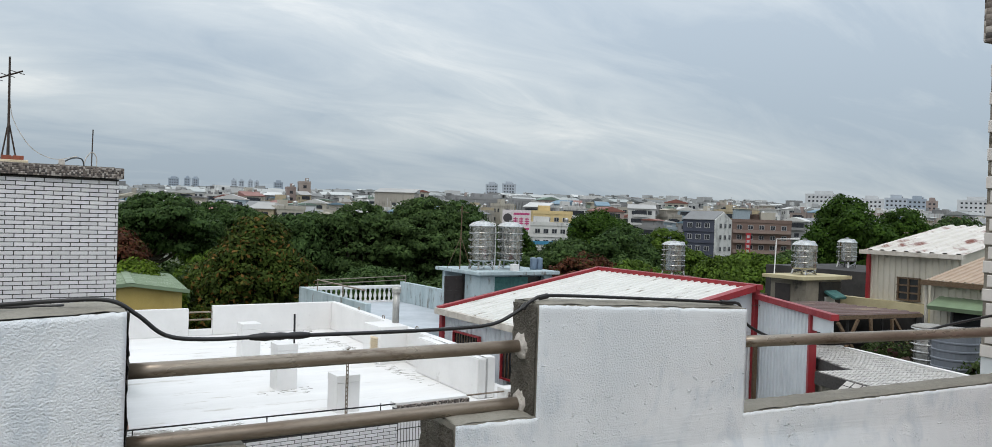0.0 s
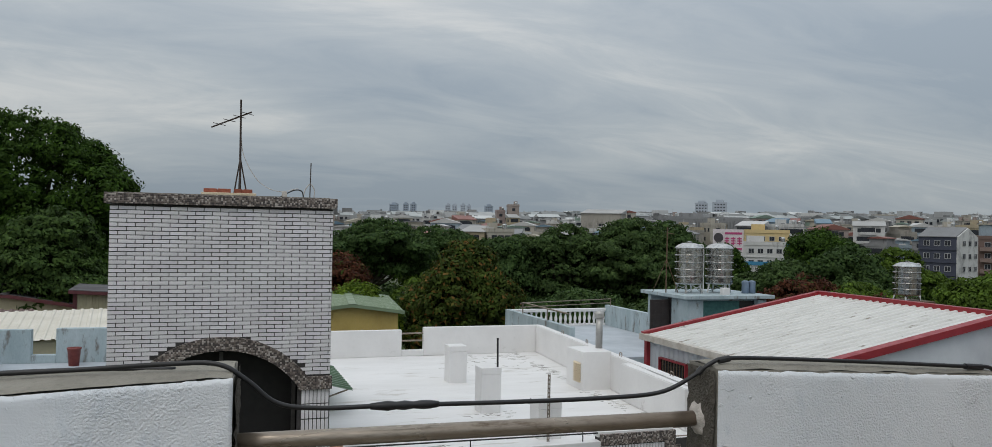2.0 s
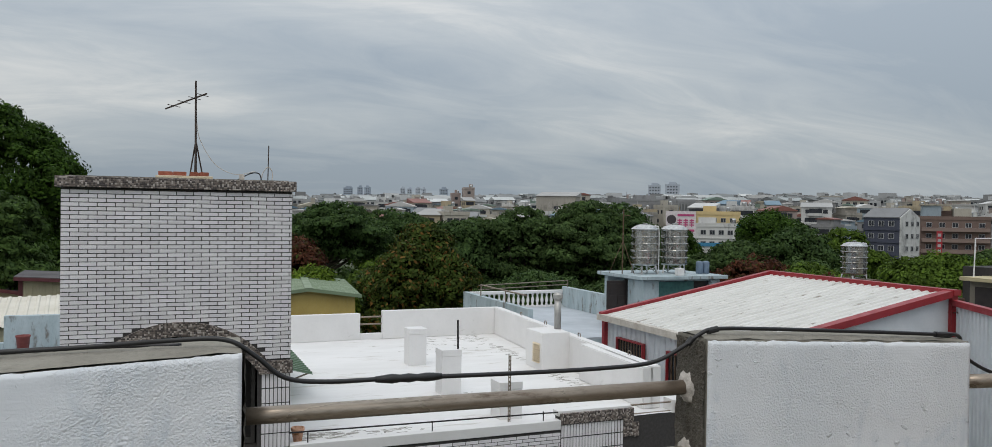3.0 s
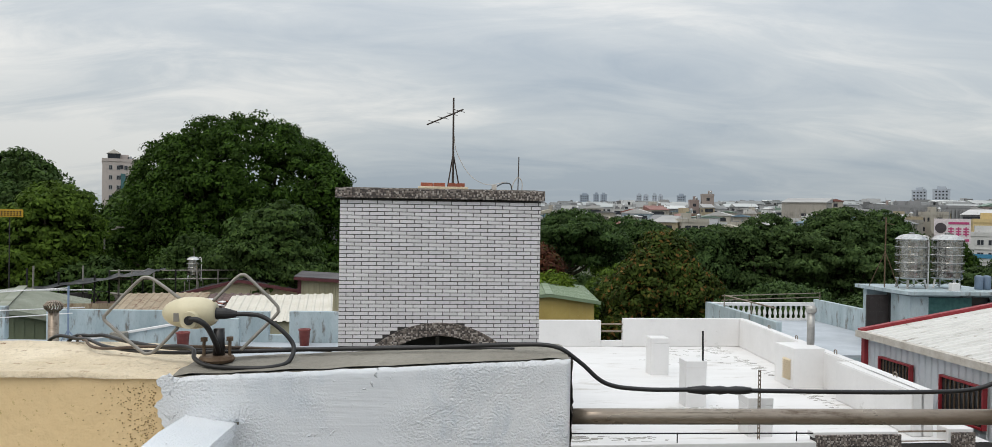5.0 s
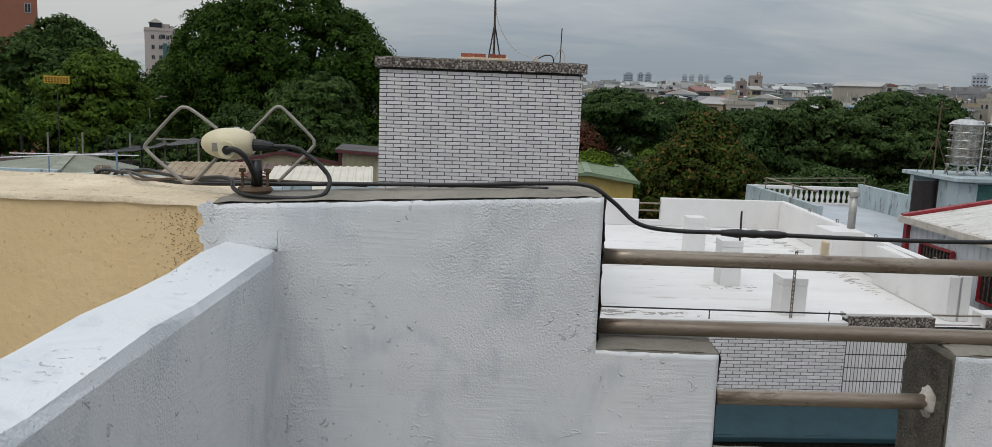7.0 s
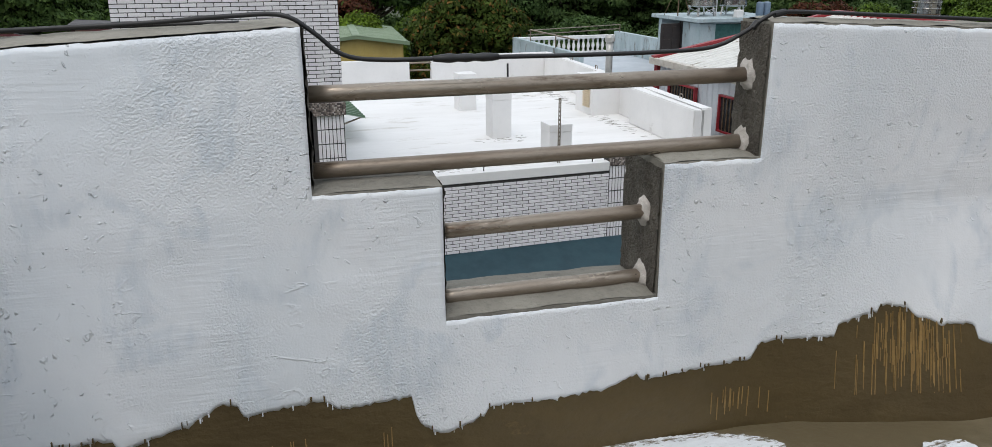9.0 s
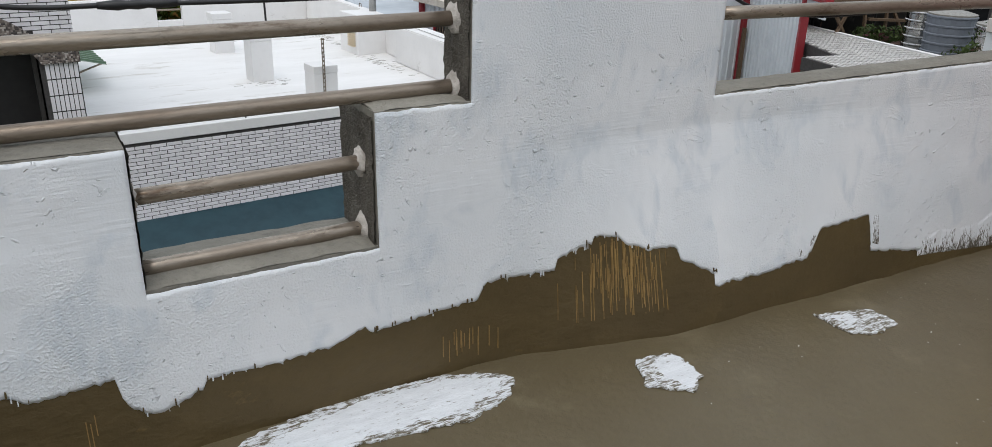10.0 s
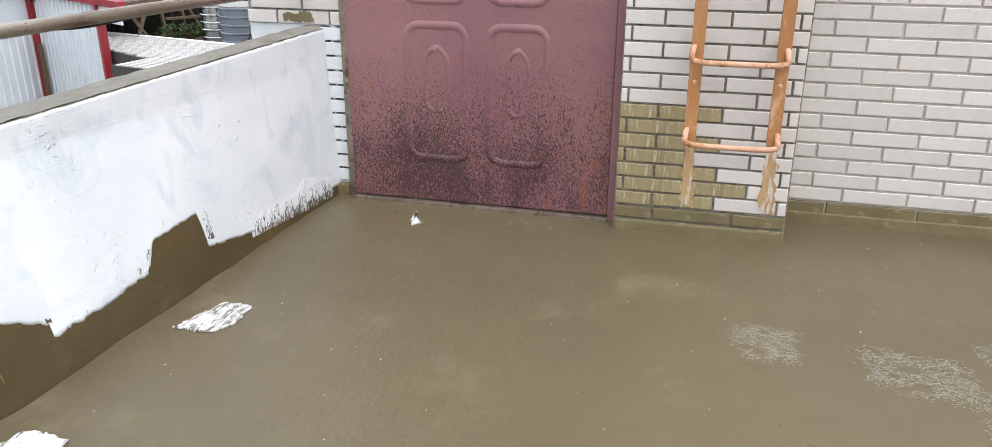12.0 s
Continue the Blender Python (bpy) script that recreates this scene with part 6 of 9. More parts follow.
# ------------------------------------------------------------------ white ribbed warehouse and lean-to
M_CREAMSHEET = material("cream_ribbed_wall", (0.60, 0.57, 0.49), (0.50, 0.47, 0.40), 1.2, 0.6, fine=0.2, stain=(0.30, 0.26, 0.20), stain_scale=2.2, stain_from=0.66, stretch=(1, 1, 0.4))
M_RUSTROOF = material("rusting_white_roof", (0.62, 0.59, 0.55), (0.52, 0.49, 0.45), 1.0, 0.55, fine=0.25, stain=(0.17, 0.055, 0.035), stain_scale=0.9, stain_from=0.54)
M_BROWNROOF = material("brown_ribbed_roof", (0.40, 0.30, 0.22), (0.33, 0.24, 0.17), 1.2, 0.6, fine=0.25)
ware = thing("warehouse", "cream ribbed metal warehouse with a rusting white roof", "warehouse", GRID)
part("wall", corrugated(bmesh.new(), (24.5, 2.75, -11), (24.5, -0.35, -11), (24.5, 2.75, 0.40), 0.2, -0.035), M_CREAMSHEET, ware, "cream ribbed metal wall")
for pts in (((24.5, -0.35, -11), (29.6, -0.35, -11), (29.6, -0.35, 1.3), (24.5, -0.35, 0.40)), ((24.5, 2.75, -11), (29.6, 2.75, -11), (29.6, 2.75, 1.3), (24.5, 2.75, 0.40)), ((29.6, -0.35, -11), (29.6, 2.75, -11), (29.6, 2.75, 1.3), (29.6, -0.35, 1.3))):
    bm = bmesh.new()
    bm.faces.new([bm.verts.new(p) for p in pts])
    part("end_wall", bm, M_CREAMSHEET, ware)
part("roof", corrugated(bmesh.new(), (24.3, 2.9, 0.42), (24.3, -0.5, 0.42), (29.6, 2.9, 1.36), 0.42, 0.05), M_RUSTROOF, ware, "rusting white ribbed roof")
part("eave_gutter", beam((24.22, 2.95, 0.36), (24.22, -0.55, 0.36), 0.16, 0.14), M_GUTTER, ware)
part("corner_trim", boxed(24.38, 24.52, 2.70, 2.81, -3, 0.36), M_RED, ware, "red corner trim")
part("concrete_base", boxed(24.2, 24.5, -0.35, 5.0, -2.6, -1.25), M_YELSLAB, ware, "pale concrete base")
win = part("window", boxed(24.40, 24.44, 0.91, 1.63, -1.17, -0.44), M_GLASSDARK, ware, "dark window behind rusty bars")
for z in (-1.17, -0.93, -0.68, -0.44):
    part("frame", boxed(24.34, 24.42, 0.87, 1.67, z - 0.025, z + 0.025), M_RUSTPLATE, win)
for v in (0.91, 1.27, 1.63):
    part("frame", boxed(24.34, 24.42, v - 0.025, v + 0.025, -1.17, -0.44), M_RUSTPLATE, win)
lean = thing("lean_to", "cream metal lean-to with a brown ribbed roof", "shed", GRID)
part("roof", corrugated(bmesh.new(), (21.0, -1.12, -0.24), (21.0, -6.5, -0.24), (24.5, -1.12, 0.46), 0.2, 0.03), M_BROWNROOF, lean, "brown ribbed roof")
part("gutter", beam((20.92, -1.08, -0.30), (20.92, -6.5, -0.30), 0.16, 0.14), M_RUSTPLATE, lean)
part("wall", corrugated(bmesh.new(), (21.2, -1.2, -11), (21.2, -6.5, -11), (21.2, -1.2, -0.28), 0.2, -0.03), M_CREAMSHEET, lean, "cream ribbed metal wall")
part("wall", boxed(21.2, 24.5, -1.3, -1.2, -11, -0.28), M_CREAMSHEET, lean)
part("awning", beam((20.9, -1.45, -0.84), (20.9, -6.0, -0.84), 0.75, 0.12, (-0.35, 0, 1)), M_GREENPALE, lean, "faded green awning")
win = part("window", boxed(21.05, 21.12, -6.0, -1.9, -1.9, -1.0), M_GLASSDARK, lean, "dark aluminium window")
for v in (-6.0, -4.4, -3.0, -1.9):
    part("frame", boxed(21.0, 21.1, v - 0.03, v + 0.03, -1.95, -0.95), M_ALU, win)
part("downpipe", tubed(((21.05, -1.15, -0.36), (21.05, -1.2, -3.5)), 0.05, 8), M_GUTTER, lean)

# ------------------------------------------------------------------ leaves
def leaf_material(name, c1, c2, c3=None):
    """Leaf green that differs from leaf to leaf, with some light passing through."""
    m = bpy.data.materials.new(name)
    m.use_nodes = True
    t = m.node_tree
    bsdf = t.nodes["Principled BSDF"]
    geo = t.nodes.new("ShaderNodeNewGeometry")
    ramp = t.nodes.new("ShaderNodeValToRGB")
    t.links.new(geo.outputs["Random Per Island"], ramp.inputs[0])
    e = ramp.color_ramp.elements
    e[0].color, e[1].color = (*c1, 1), (*c2, 1)
    e[0].position, e[1].position = 0.1, 0.85
    if c3:
        x = e.new(0.93)
        x.color = (*c3, 1)
    co = t.nodes.new("ShaderNodeTexCoord")
    patch = t.nodes.new("ShaderNodeTexNoise")
    patch.inputs["Scale"].default_value = 0.8
    t.links.new(co.outputs["Object"], patch.inputs["Vector"])
    rng_node = t.nodes.new("ShaderNodeMapRange")
    rng_node.inputs[1].default_value, rng_node.inputs[2].default_value, rng_node.inputs[3].default_value, rng_node.inputs[4].default_value = 0.40, 0.60, 0.58, 0.98
    t.links.new(patch.outputs[0], rng_node.inputs[0])
    hsv = t.nodes.new("ShaderNodeHueSaturation")
    t.links.new(rng_node.outputs[0], hsv.inputs["Value"])
    t.links.new(ramp.outputs[0], hsv.inputs["Color"])
    t.links.new(hsv.outputs[0], bsdf.inputs["Base Color"])
    bsdf.inputs["Roughness"].default_value = 0.6
    bsdf.inputs["Specular IOR Level"].default_value = 0.08
    glow = t.nodes.new("ShaderNodeBsdfTranslucent")
    t.links.new(hsv.outputs[0], glow.inputs["Color"])
    mixed = t.nodes.new("ShaderNodeMixShader")
    mixed.inputs[0].default_value = 0.22
    t.links.new(bsdf.outputs[0], mixed.inputs[1])
    t.links.new(glow.outputs[0], mixed.inputs[2])
    t.links.new(mixed.outputs[0], t.nodes["Material Output"].inputs["Surface"])
    return m


def crown_mesh(name, lobes, clumps, per, leaf, mat, seed, spread, flat=0.0):
    """Sprays of leaves over the lobes (centre, radii): each spray is a small dome of folded lance leaves, with dark gaps between sprays."""
    g = np.random.default_rng(seed)
    c = np.array([l[0] for l in lobes])
    r = np.array([l[1] for l in lobes])
    area = (r[:, 0] * r[:, 1] + r[:, 0] * r[:, 2]) ** 0.9
    want = max(24, clumps // 4)
    pick = g.choice(len(lobes), want * 3, p=area / area.sum())
    d = g.normal(size=(want * 3, 3))
    d /= np.linalg.norm(d, axis=1)[:, None]
    d[:, 2] = np.where((d[:, 2] < -0.1) & (g.random(len(d)) < 0.7), -d[:, 2], d[:, 2])
    centre = c[pick] + d * r[pick] * (0.86 + 0.2 * g.random(len(d)))[:, None]
    depth = np.full(len(d), 9.0)
    for i in range(len(lobes)):
        q = np.linalg.norm((centre - c[i]) / r[i], axis=1)
        depth = np.minimum(depth, np.where(pick == i, 9.0, q))
    keep = np.argsort(depth < 0.8, kind="stable")[:want]
    centre, d = centre[keep], d[keep]
    m = per * 4
    n = want * m
    out = np.repeat(d, m, axis=0)
    q = g.normal(size=(n, 3))
    q /= np.linalg.norm(q, axis=1)[:, None]
    q = q + out * 0.55 + np.array([0, 0, 0.5])
    q /= np.linalg.norm(q, axis=1)[:, None]
    size_of = np.repeat(2.9 * spread * (0.6 + 0.8 * g.random(want)), m)
    pos = np.repeat(centre, m, axis=0) + q * (size_of * (0.55 + 0.5 * g.random(n)))[:, None] * np.array([1, 1, 0.75 - 0.4 * flat])
    axis = g.normal(size=(n, 3)) + out * 0.3
    axis -= q * np.sum(axis * q, axis=1)[:, None] * 0.75
    axis[:, 2] -= 0.35
    nrm = q + g.normal(size=(n, 3)) * 0.28 + np.array([0, 0, 0.15])
    # large leaves deep inside close the crown
    k = want * 4
    pick = g.choice(len(lobes), k, p=area / area.sum())
    e = g.normal(size=(k, 3))
    e /= np.linalg.norm(e, axis=1)[:, None]
    pos = np.vstack([pos, c[pick] + e * r[pick] * (0.4 + 0.36 * g.random(k))[:, None]])
    axis = np.vstack([axis, g.normal(size=(k, 3))])
    nrm = np.vstack([nrm, e + g.normal(size=(k, 3)) * 0.4])
    axis /= np.linalg.norm(axis, axis=1)[:, None]
    side = np.cross(axis, nrm)
    side /= np.linalg.norm(side, axis=1)[:, None] + 1e-9
    up = np.cross(side, axis)
    size = 1.12 * leaf * (0.65 + 0.7 * g.random(n + k))[:, None]
    size[n:] *= 2.2
    n += k
    base, tip = pos - axis * size * 0.5, pos + axis * size * 0.5
    mid = pos + up * size * 0.06
    verts = np.stack([base, mid + side * size * 0.25, tip, mid - side * size * 0.25], axis=1).reshape(-1, 3)
    me = bpy.data.meshes.new(name)
    me.vertices.add(len(verts))
    me.vertices.foreach_set("co", verts.astype(np.float32).ravel())
    me.loops.add(n * 4)
    me.loops.foreach_set("vertex_index", np.arange(n * 4, dtype=np.int32))
    me.polygons.add(n)
    me.polygons.foreach_set("loop_start", np.arange(0, n * 4, 4, dtype=np.int32))
    me.update(calc_edges=True)
    me.materials.append(mat)
    return me


L_TUB = leaf_material("scrubby_pot_leaf", (0.045, 0.075, 0.025), (0.10, 0.14, 0.05), (0.16, 0.07, 0.08))

# ------------------------------------------------------------------ rusty carport roof, clutter below it, plastic tanks
M_RUSTSHEET = material("rusty_purple_sheet", (0.13, 0.075, 0.06), (0.08, 0.045, 0.04), 1.5, 0.6, fine=0.3, stain=(0.30, 0.22, 0.14), stain_scale=1.1, stain_from=0.56, stretch=(0.3, 2, 1))
canopy = thing("rusty_canopy", "rusty sheet-metal canopy on thin posts over dark clutter", "canopy", GRID)
part("sheet", corrugated(bmesh.new(), (14.7, 0.4, -0.86), (14.7, -2.5, -0.84), (18.4, 0.4, -0.95), 0.3, 0.03), M_RUSTSHEET, canopy)
part("fascia", beam((14.7, -2.5, -0.89), (18.4, -2.5, -0.98), 0.05, 0.09), M_RUSTPLATE, canopy)
for u in (15.4, 16.8, 18.3):
    for v in (-2.4, 0.3):
        part("post", tubed(((u, v, -4.0), (u, v, -0.9)), 0.035, 6), M_DARK, canopy)
part("back_wall", boxed(15.3, 18.6, 0.45, 0.55, -6, -1.0), M_DARKWALL, canopy)
part("shelf", boxed(15.4, 18.6, -2.4, 0.45, -3.2, -3.1), M_DARKWALL, canopy, "dark cluttered deck")
part("back_wall", boxed(18.6, 18.7, -2.4, 0.5, -6, -1.0), M_DARKWALL, canopy)
clutter = random.Random(31)
for i in range(26):
    u, v = clutter.uniform(15.6, 18.3), clutter.uniform(-2.3, 0.2)
    w, d, h = clutter.uniform(0.1, 0.35), clutter.uniform(0.1, 0.4), clutter.uniform(0.15, 0.9)
    junk = thing("junk_item", "dark weathered scrap stored under the rusty canopy", "scrap", GRID @ pose(u, v, -3.1, 0, 0, clutter.uniform(0, 90)), "scrap under the canopy")
    bm = boxed(-w, w, -d, d, 0, h, bevel=0.02)
    for p in range(clutter.randint(1, 3)):
        tube(bm, ((clutter.uniform(-w, w), clutter.uniform(-d, d), 0), (clutter.uniform(-0.5, 0.5), clutter.uniform(-0.4, 0.4), h + clutter.uniform(0.1, 0.7))), 0.02, 5)
    part("body", bm, clutter.choice((M_DARKWALL, M_RUSTPLATE, M_DARK, M_RUST2)), junk)
M_GREYTANK = material("grey_plastic_tank", (0.15, 0.17, 0.20), (0.11, 0.125, 0.15), 2, 0.45, fine=0.1)


def ribbed_tank(u, v, z, r, h, mat, label):
    ob = thing("storage_tank", label, "storage tank", GRID @ pose(u, v, z), "storage tanks")
    prof = [(r * 0.97, 0.0)]
    n = 6
    for i in range(n):
        a = h * i / n
        prof += [(r, a + 0.02), (r, a + h / n * 0.7), (r * 1.04, a + h / n * 0.78), (r * 1.04, a + h / n * 0.92), (r, a + h / n)]
    prof += [(r * 0.95, h + 0.01)]
    part("shell", lathe(bmesh.new(), prof, 28), mat, ob)
    part("lid", lathe(bmesh.new(), ((r * 0.99, h), (r, h + 0.03), (r * 0.6, h + 0.08), (r * 0.1, h + 0.1)), 28), M_WORN, ob, "dusty grey tank lid")
    return ob


part("deck", boxed(12.6, 16.2, -8.6, -4.2, -2.08, -1.98), M_CONCRETE, thing("service_deck", "grey concrete service deck", "deck", GRID))
ribbed_tank(15.5, -4.85, -1.98, 0.46, 1.05, M_GREYTANK, "dark blue-grey ribbed tank with a dusty lid")
ribbed_tank(15.2, -6.0, -1.98, 0.46, 1.0, M_STAINLESS, "stainless ribbed tank with a dusty lid, overgrown by a vine")
ribbed_tank(16.0, -4.0, -1.98, 0.36, 1.0, M_STAINLESS, "stainless ribbed tank beside the canopy")
braces = thing("timber_frame", "dark timber props and cross braces under the rusty canopy", "frame", GRID)
for a, b in (((14.8, -2.55, -1.0), (15.7, -2.6, -2.0)), ((15.5, -2.6, -0.95), (14.9, -2.55, -1.9)), ((16.0, -2.6, -0.95), (16.1, -2.65, -2.1)), ((16.2, -2.6, -1.35), (17.6, -2.7, -1.45)), ((16.9, -2.6, -1.0), (17.0, -2.6, -2.1)), ((17.0, -2.6, -1.0), (17.7, -2.7, -1.9))):
    part("prop", beam(a, b, 0.06, 0.06, (0.1, 1, 0.1)), M_RUSTPLATE, braces)
for k, (u, v, z, w) in enumerate(((15.9, -2.9, -1.75, 0.55), (16.8, -3.1, -1.8, 0.7), (17.6, -3.3, -1.8, 0.5))):
    tub = thing("plant_tub", "scrubby potted plants in a weathered red-brown trough", "plant", GRID @ pose(u, v, z - 0.22))
    part("trough", boxed(-w, w, -0.14, 0.14, 0.0, 0.2, bevel=0.015), (M_DARKWALL, M_RUST2, M_REDPLASTIC)[k], tub)
    part("leaves", crown_mesh("leaves", [((0.5 * w * q, 0, 0.3), (w * 0.45, 0.16, 0.16)) for q in (-1, 0, 1)], 90, 3, 0.07, L_TUB, 60 + k, 0.05), None, tub, "small grey-green leaves")
vine = thing("vine", "thin climbing vine hanging over the tanks", "plant", GRID @ pose(15.0, -5.75, -1.98))
part("leaves", crown_mesh("leaves", [((0, -0.3, 0.6), (0.25, 0.4, 0.4)), ((-0.1, 0.1, 0.35), (0.2, 0.3, 0.3))], 160, 3, 0.08, L_TUB, 71, 0.06), None, vine, "small green leaves")
part("stem", tubed(smooth_path(((0, 0, 0), (-0.1, -0.2, 0.5), (0.0, -0.4, 1.0))), 0.012, 5), M_RUSTPLATE, vine)


# ------------------------------------------------------------------ ground
ground = tagged(part("ground", boxed(-2600, 2600, -2600, 2600, -11.6, -11.0), M_GROUND, None), "dark ground between houses and trees", "ground", kind="structure")
M_LAWN = material("park_lawn", (0.085, 0.135, 0.035), (0.06, 0.10, 0.03), 0.12, 0.95, fine=0.3, stain=(0.14, 0.15, 0.06), stain_scale=0.1, stain_from=0.56)
bm = bmesh.new()
rows = [[bm.verts.new((-60 + 6 * i, 46 + 5 * j, -10.9 + 0.5 * noise.noise((i * 0.3, j * 0.3, 0)))) for j in range(24)] for i in range(28)]
for a, b in zip(rows, rows[1:]):
    for j in range(23):
        bm.faces.new((a[j], b[j], b[j + 1], a[j + 1]))
tagged(part("park_ground", bm, M_LAWN, None, smooth=True), "rough grass of a park among the trees", "lawn", kind="structure")

# ------------------------------------------------------------------ pale blue roof terrace to the west, with walls and pipes
west = thing("blue_terrace", "roof terrace with peeling pale blue walls", "roof terrace", pose(0, 0, 0, 0, 0, 0))
part("house", boxed(-16.0, -3.5, 13.2, 20.0, -11.0, -2.12), M_BLUEWALL, west)
part("terrace_floor", boxed(-16.0, -3.5, 13.2, 19.8, -2.12, -2.05), M_PALEROOF, west)
for x0, x1, top in ((-3.9, -3.42, -1.22), (-5.84, -3.9, -1.24), (-12.05, -6.37, -1.26), (-16.0, -13.1, -1.2)):
    part("wall", boxed(x0, x1, 19.75, 19.95, -2.05, top, bevel=0.012), M_BLUEWALL, west, "peeling pale blue parapet")
part("wall", boxed(-6.37, -5.84, 19.75, 19.95, -2.05, -1.86, bevel=0.012), M_BLUEWALL, west, "low sill in the wall gap")
bm = prism(bmesh.new(), [(-11.2, -2.05), (-6.9, -2.05), (-6.9, -1.34), (-7.6, -1.34), (-11.2, -2.0)], 18.9, 19.05)
part("stair_wall", bm, M_BLUEWALL, west, "sloping pale blue stair wall")
part("stair_coping", beam((-11.2, 18.97, -2.0), (-7.6, 18.97, -1.33), 0.22, 0.05), M_WHITEROOF, west)
part("block", boxed(-9.95, -9.6, 18.6, 18.9, -1.86, -1.68, bevel=0.02), M_CONCRETE, west, "grey concrete block")
for x, z in ((-5.55, -1.95), (-6.9, -1.95)):
    pass
flue2 = thing("flue_pipe", "stainless flue with a ribbed turbine cowl", "flue", pose(-8.33, 12.65, -2.4))
part("pipe", tubed(((0, 0, 0), (0, 0, 1.95)), 0.088, 20), M_STEEL, flue2, smooth=True)
bm = bmesh.new()
for i in range(20):
    a = 2 * math.pi * i / 20
    tube(bm, [(r * math.cos(a + t), r * math.sin(a + t), z) for r, z, t in ((0.085, 1.95, 0), (0.14, 2.0, 0.1), (0.15, 2.05, 0.22), (0.10, 2.11, 0.32), (0.03, 2.13, 0.4))], 0.012, 5)
part("turbine", bm, M_STEEL, flue2, "ribbed spinning cowl at rest")
part("support", boxed(-0.4, 0.4, -0.3, 0.3, -8.6, 0.0), M_CONCRETE, flue2)


def plastic_pot(x, y, z, r, h, mat, label):
    ob = thing("bucket", label, "bucket", pose(x, y, z))
    part("body", lathe(bmesh.new(), ((r * 0.75, 0), (r * 0.95, h * 0.9), (r * 1.05, h * 0.92), (r * 1.05, h), (r * 0.9, h), (r * 0.85, h * 0.75)), 18), mat, ob, smooth=True)


plastic_pot(-5.35, 19.3, -2.05, 0.15, 0.42, M_REDPLASTIC, "red plastic bucket against the blue wall")
plastic_pot(-8.1, 18.4, -2.05, 0.16, 0.44, M_REDPLASTIC, "red plastic bucket against the blue wall")
M_BLUEPIPE = material("blue_painted_pipe", (0.20, 0.27, 0.38), (0.16, 0.21, 0.30), 8, 0.5, fine=0.2)
washing = thing("drying_frame", "blue pipe drying frame with thin wires", "drying frame", pose(-10.7, 18.1, -2.05))
part("post", tubed(((0, 0, 0), (0, 0, 1.55)), 0.025, 8), M_BLUEPIPE, washing)
part("post", tubed(((-1.9, 0.4, 0), (-1.9, 0.4, 1.35)), 0.02, 8), M_BLUEPIPE, washing)
part("post", tubed(((-2.9, -0.8, 0), (-2.9, -0.8, 1.5)), 0.02, 8), M_RUSTPLATE, washing)
for a in (-0.35, 0.35):
    part("foot", tubed(((a, 0.1, 0), (0, 0, 0.5)), 0.014, 6), M_BLUEPIPE, washing)
for p, q in (((-0.0, 0, 1.5), (-4.5, -0.6, 1.2)), ((0.5, 0.1, 1.45), (-3.0, 0.6, 1.35)), ((0.1, 0, 0.9), (-4.5, -0.8, 0.62)), ((-1.9, 0.4, 0.55), (-4.6, -0.2, 0.4)), ((-2.9, -0.8, 0.95), (0.2, 0.4, 1.0))):
    part("wire", tubed((p, q), 0.012, 5), M_WHITEROOF, washing, "pale line")
for x in (-3.5, -3.0):
    part("stub", tubed(((x, -0.6, 0), (x, -0.6, 0.42)), 0.05, 8), M_DARK, washing)

# ------------------------------------------------------------------ sheds behind the blue terrace
M_CREAMWALL = material("cream_sheet_wall", (0.50, 0.46, 0.32), (0.42, 0.385, 0.26), 1.0, 0.7, fine=0.15)
M_DARKROOF = material("dark_grey_roof", (0.085, 0.08, 0.085), (0.06, 0.058, 0.062), 0.8, 0.7, fine=0.2, stain=(0.13, 0.12, 0.12), stain_scale=0.6, stain_from=0.58)
M_MAROON = material("maroon_trim", (0.12, 0.03, 0.035), (0.09, 0.025, 0.03), 3, 0.6)
M_CREAMROOF = material("cream_white_roof", (0.66, 0.63, 0.55), (0.58, 0.55, 0.47), 1.0, 0.5, fine=0.1)
M_OLIVE = material("olive_green_sheet", (0.16, 0.185, 0.11), (0.12, 0.14, 0.085), 1.0, 0.6, fine=0.15)
M_DULLGREEN = material("dull_grey_green_roof", (0.26, 0.28, 0.22), (0.20, 0.22, 0.17), 0.8, 0.6, fine=0.2, stain=(0.17, 0.15, 0.11), stain_scale=0.8, stain_from=0.6)
M_YELSHEET = material("mustard_ribbed_wall", (0.52, 0.40, 0.13), (0.45, 0.34, 0.105), 1.0, 0.6, fine=0.15)


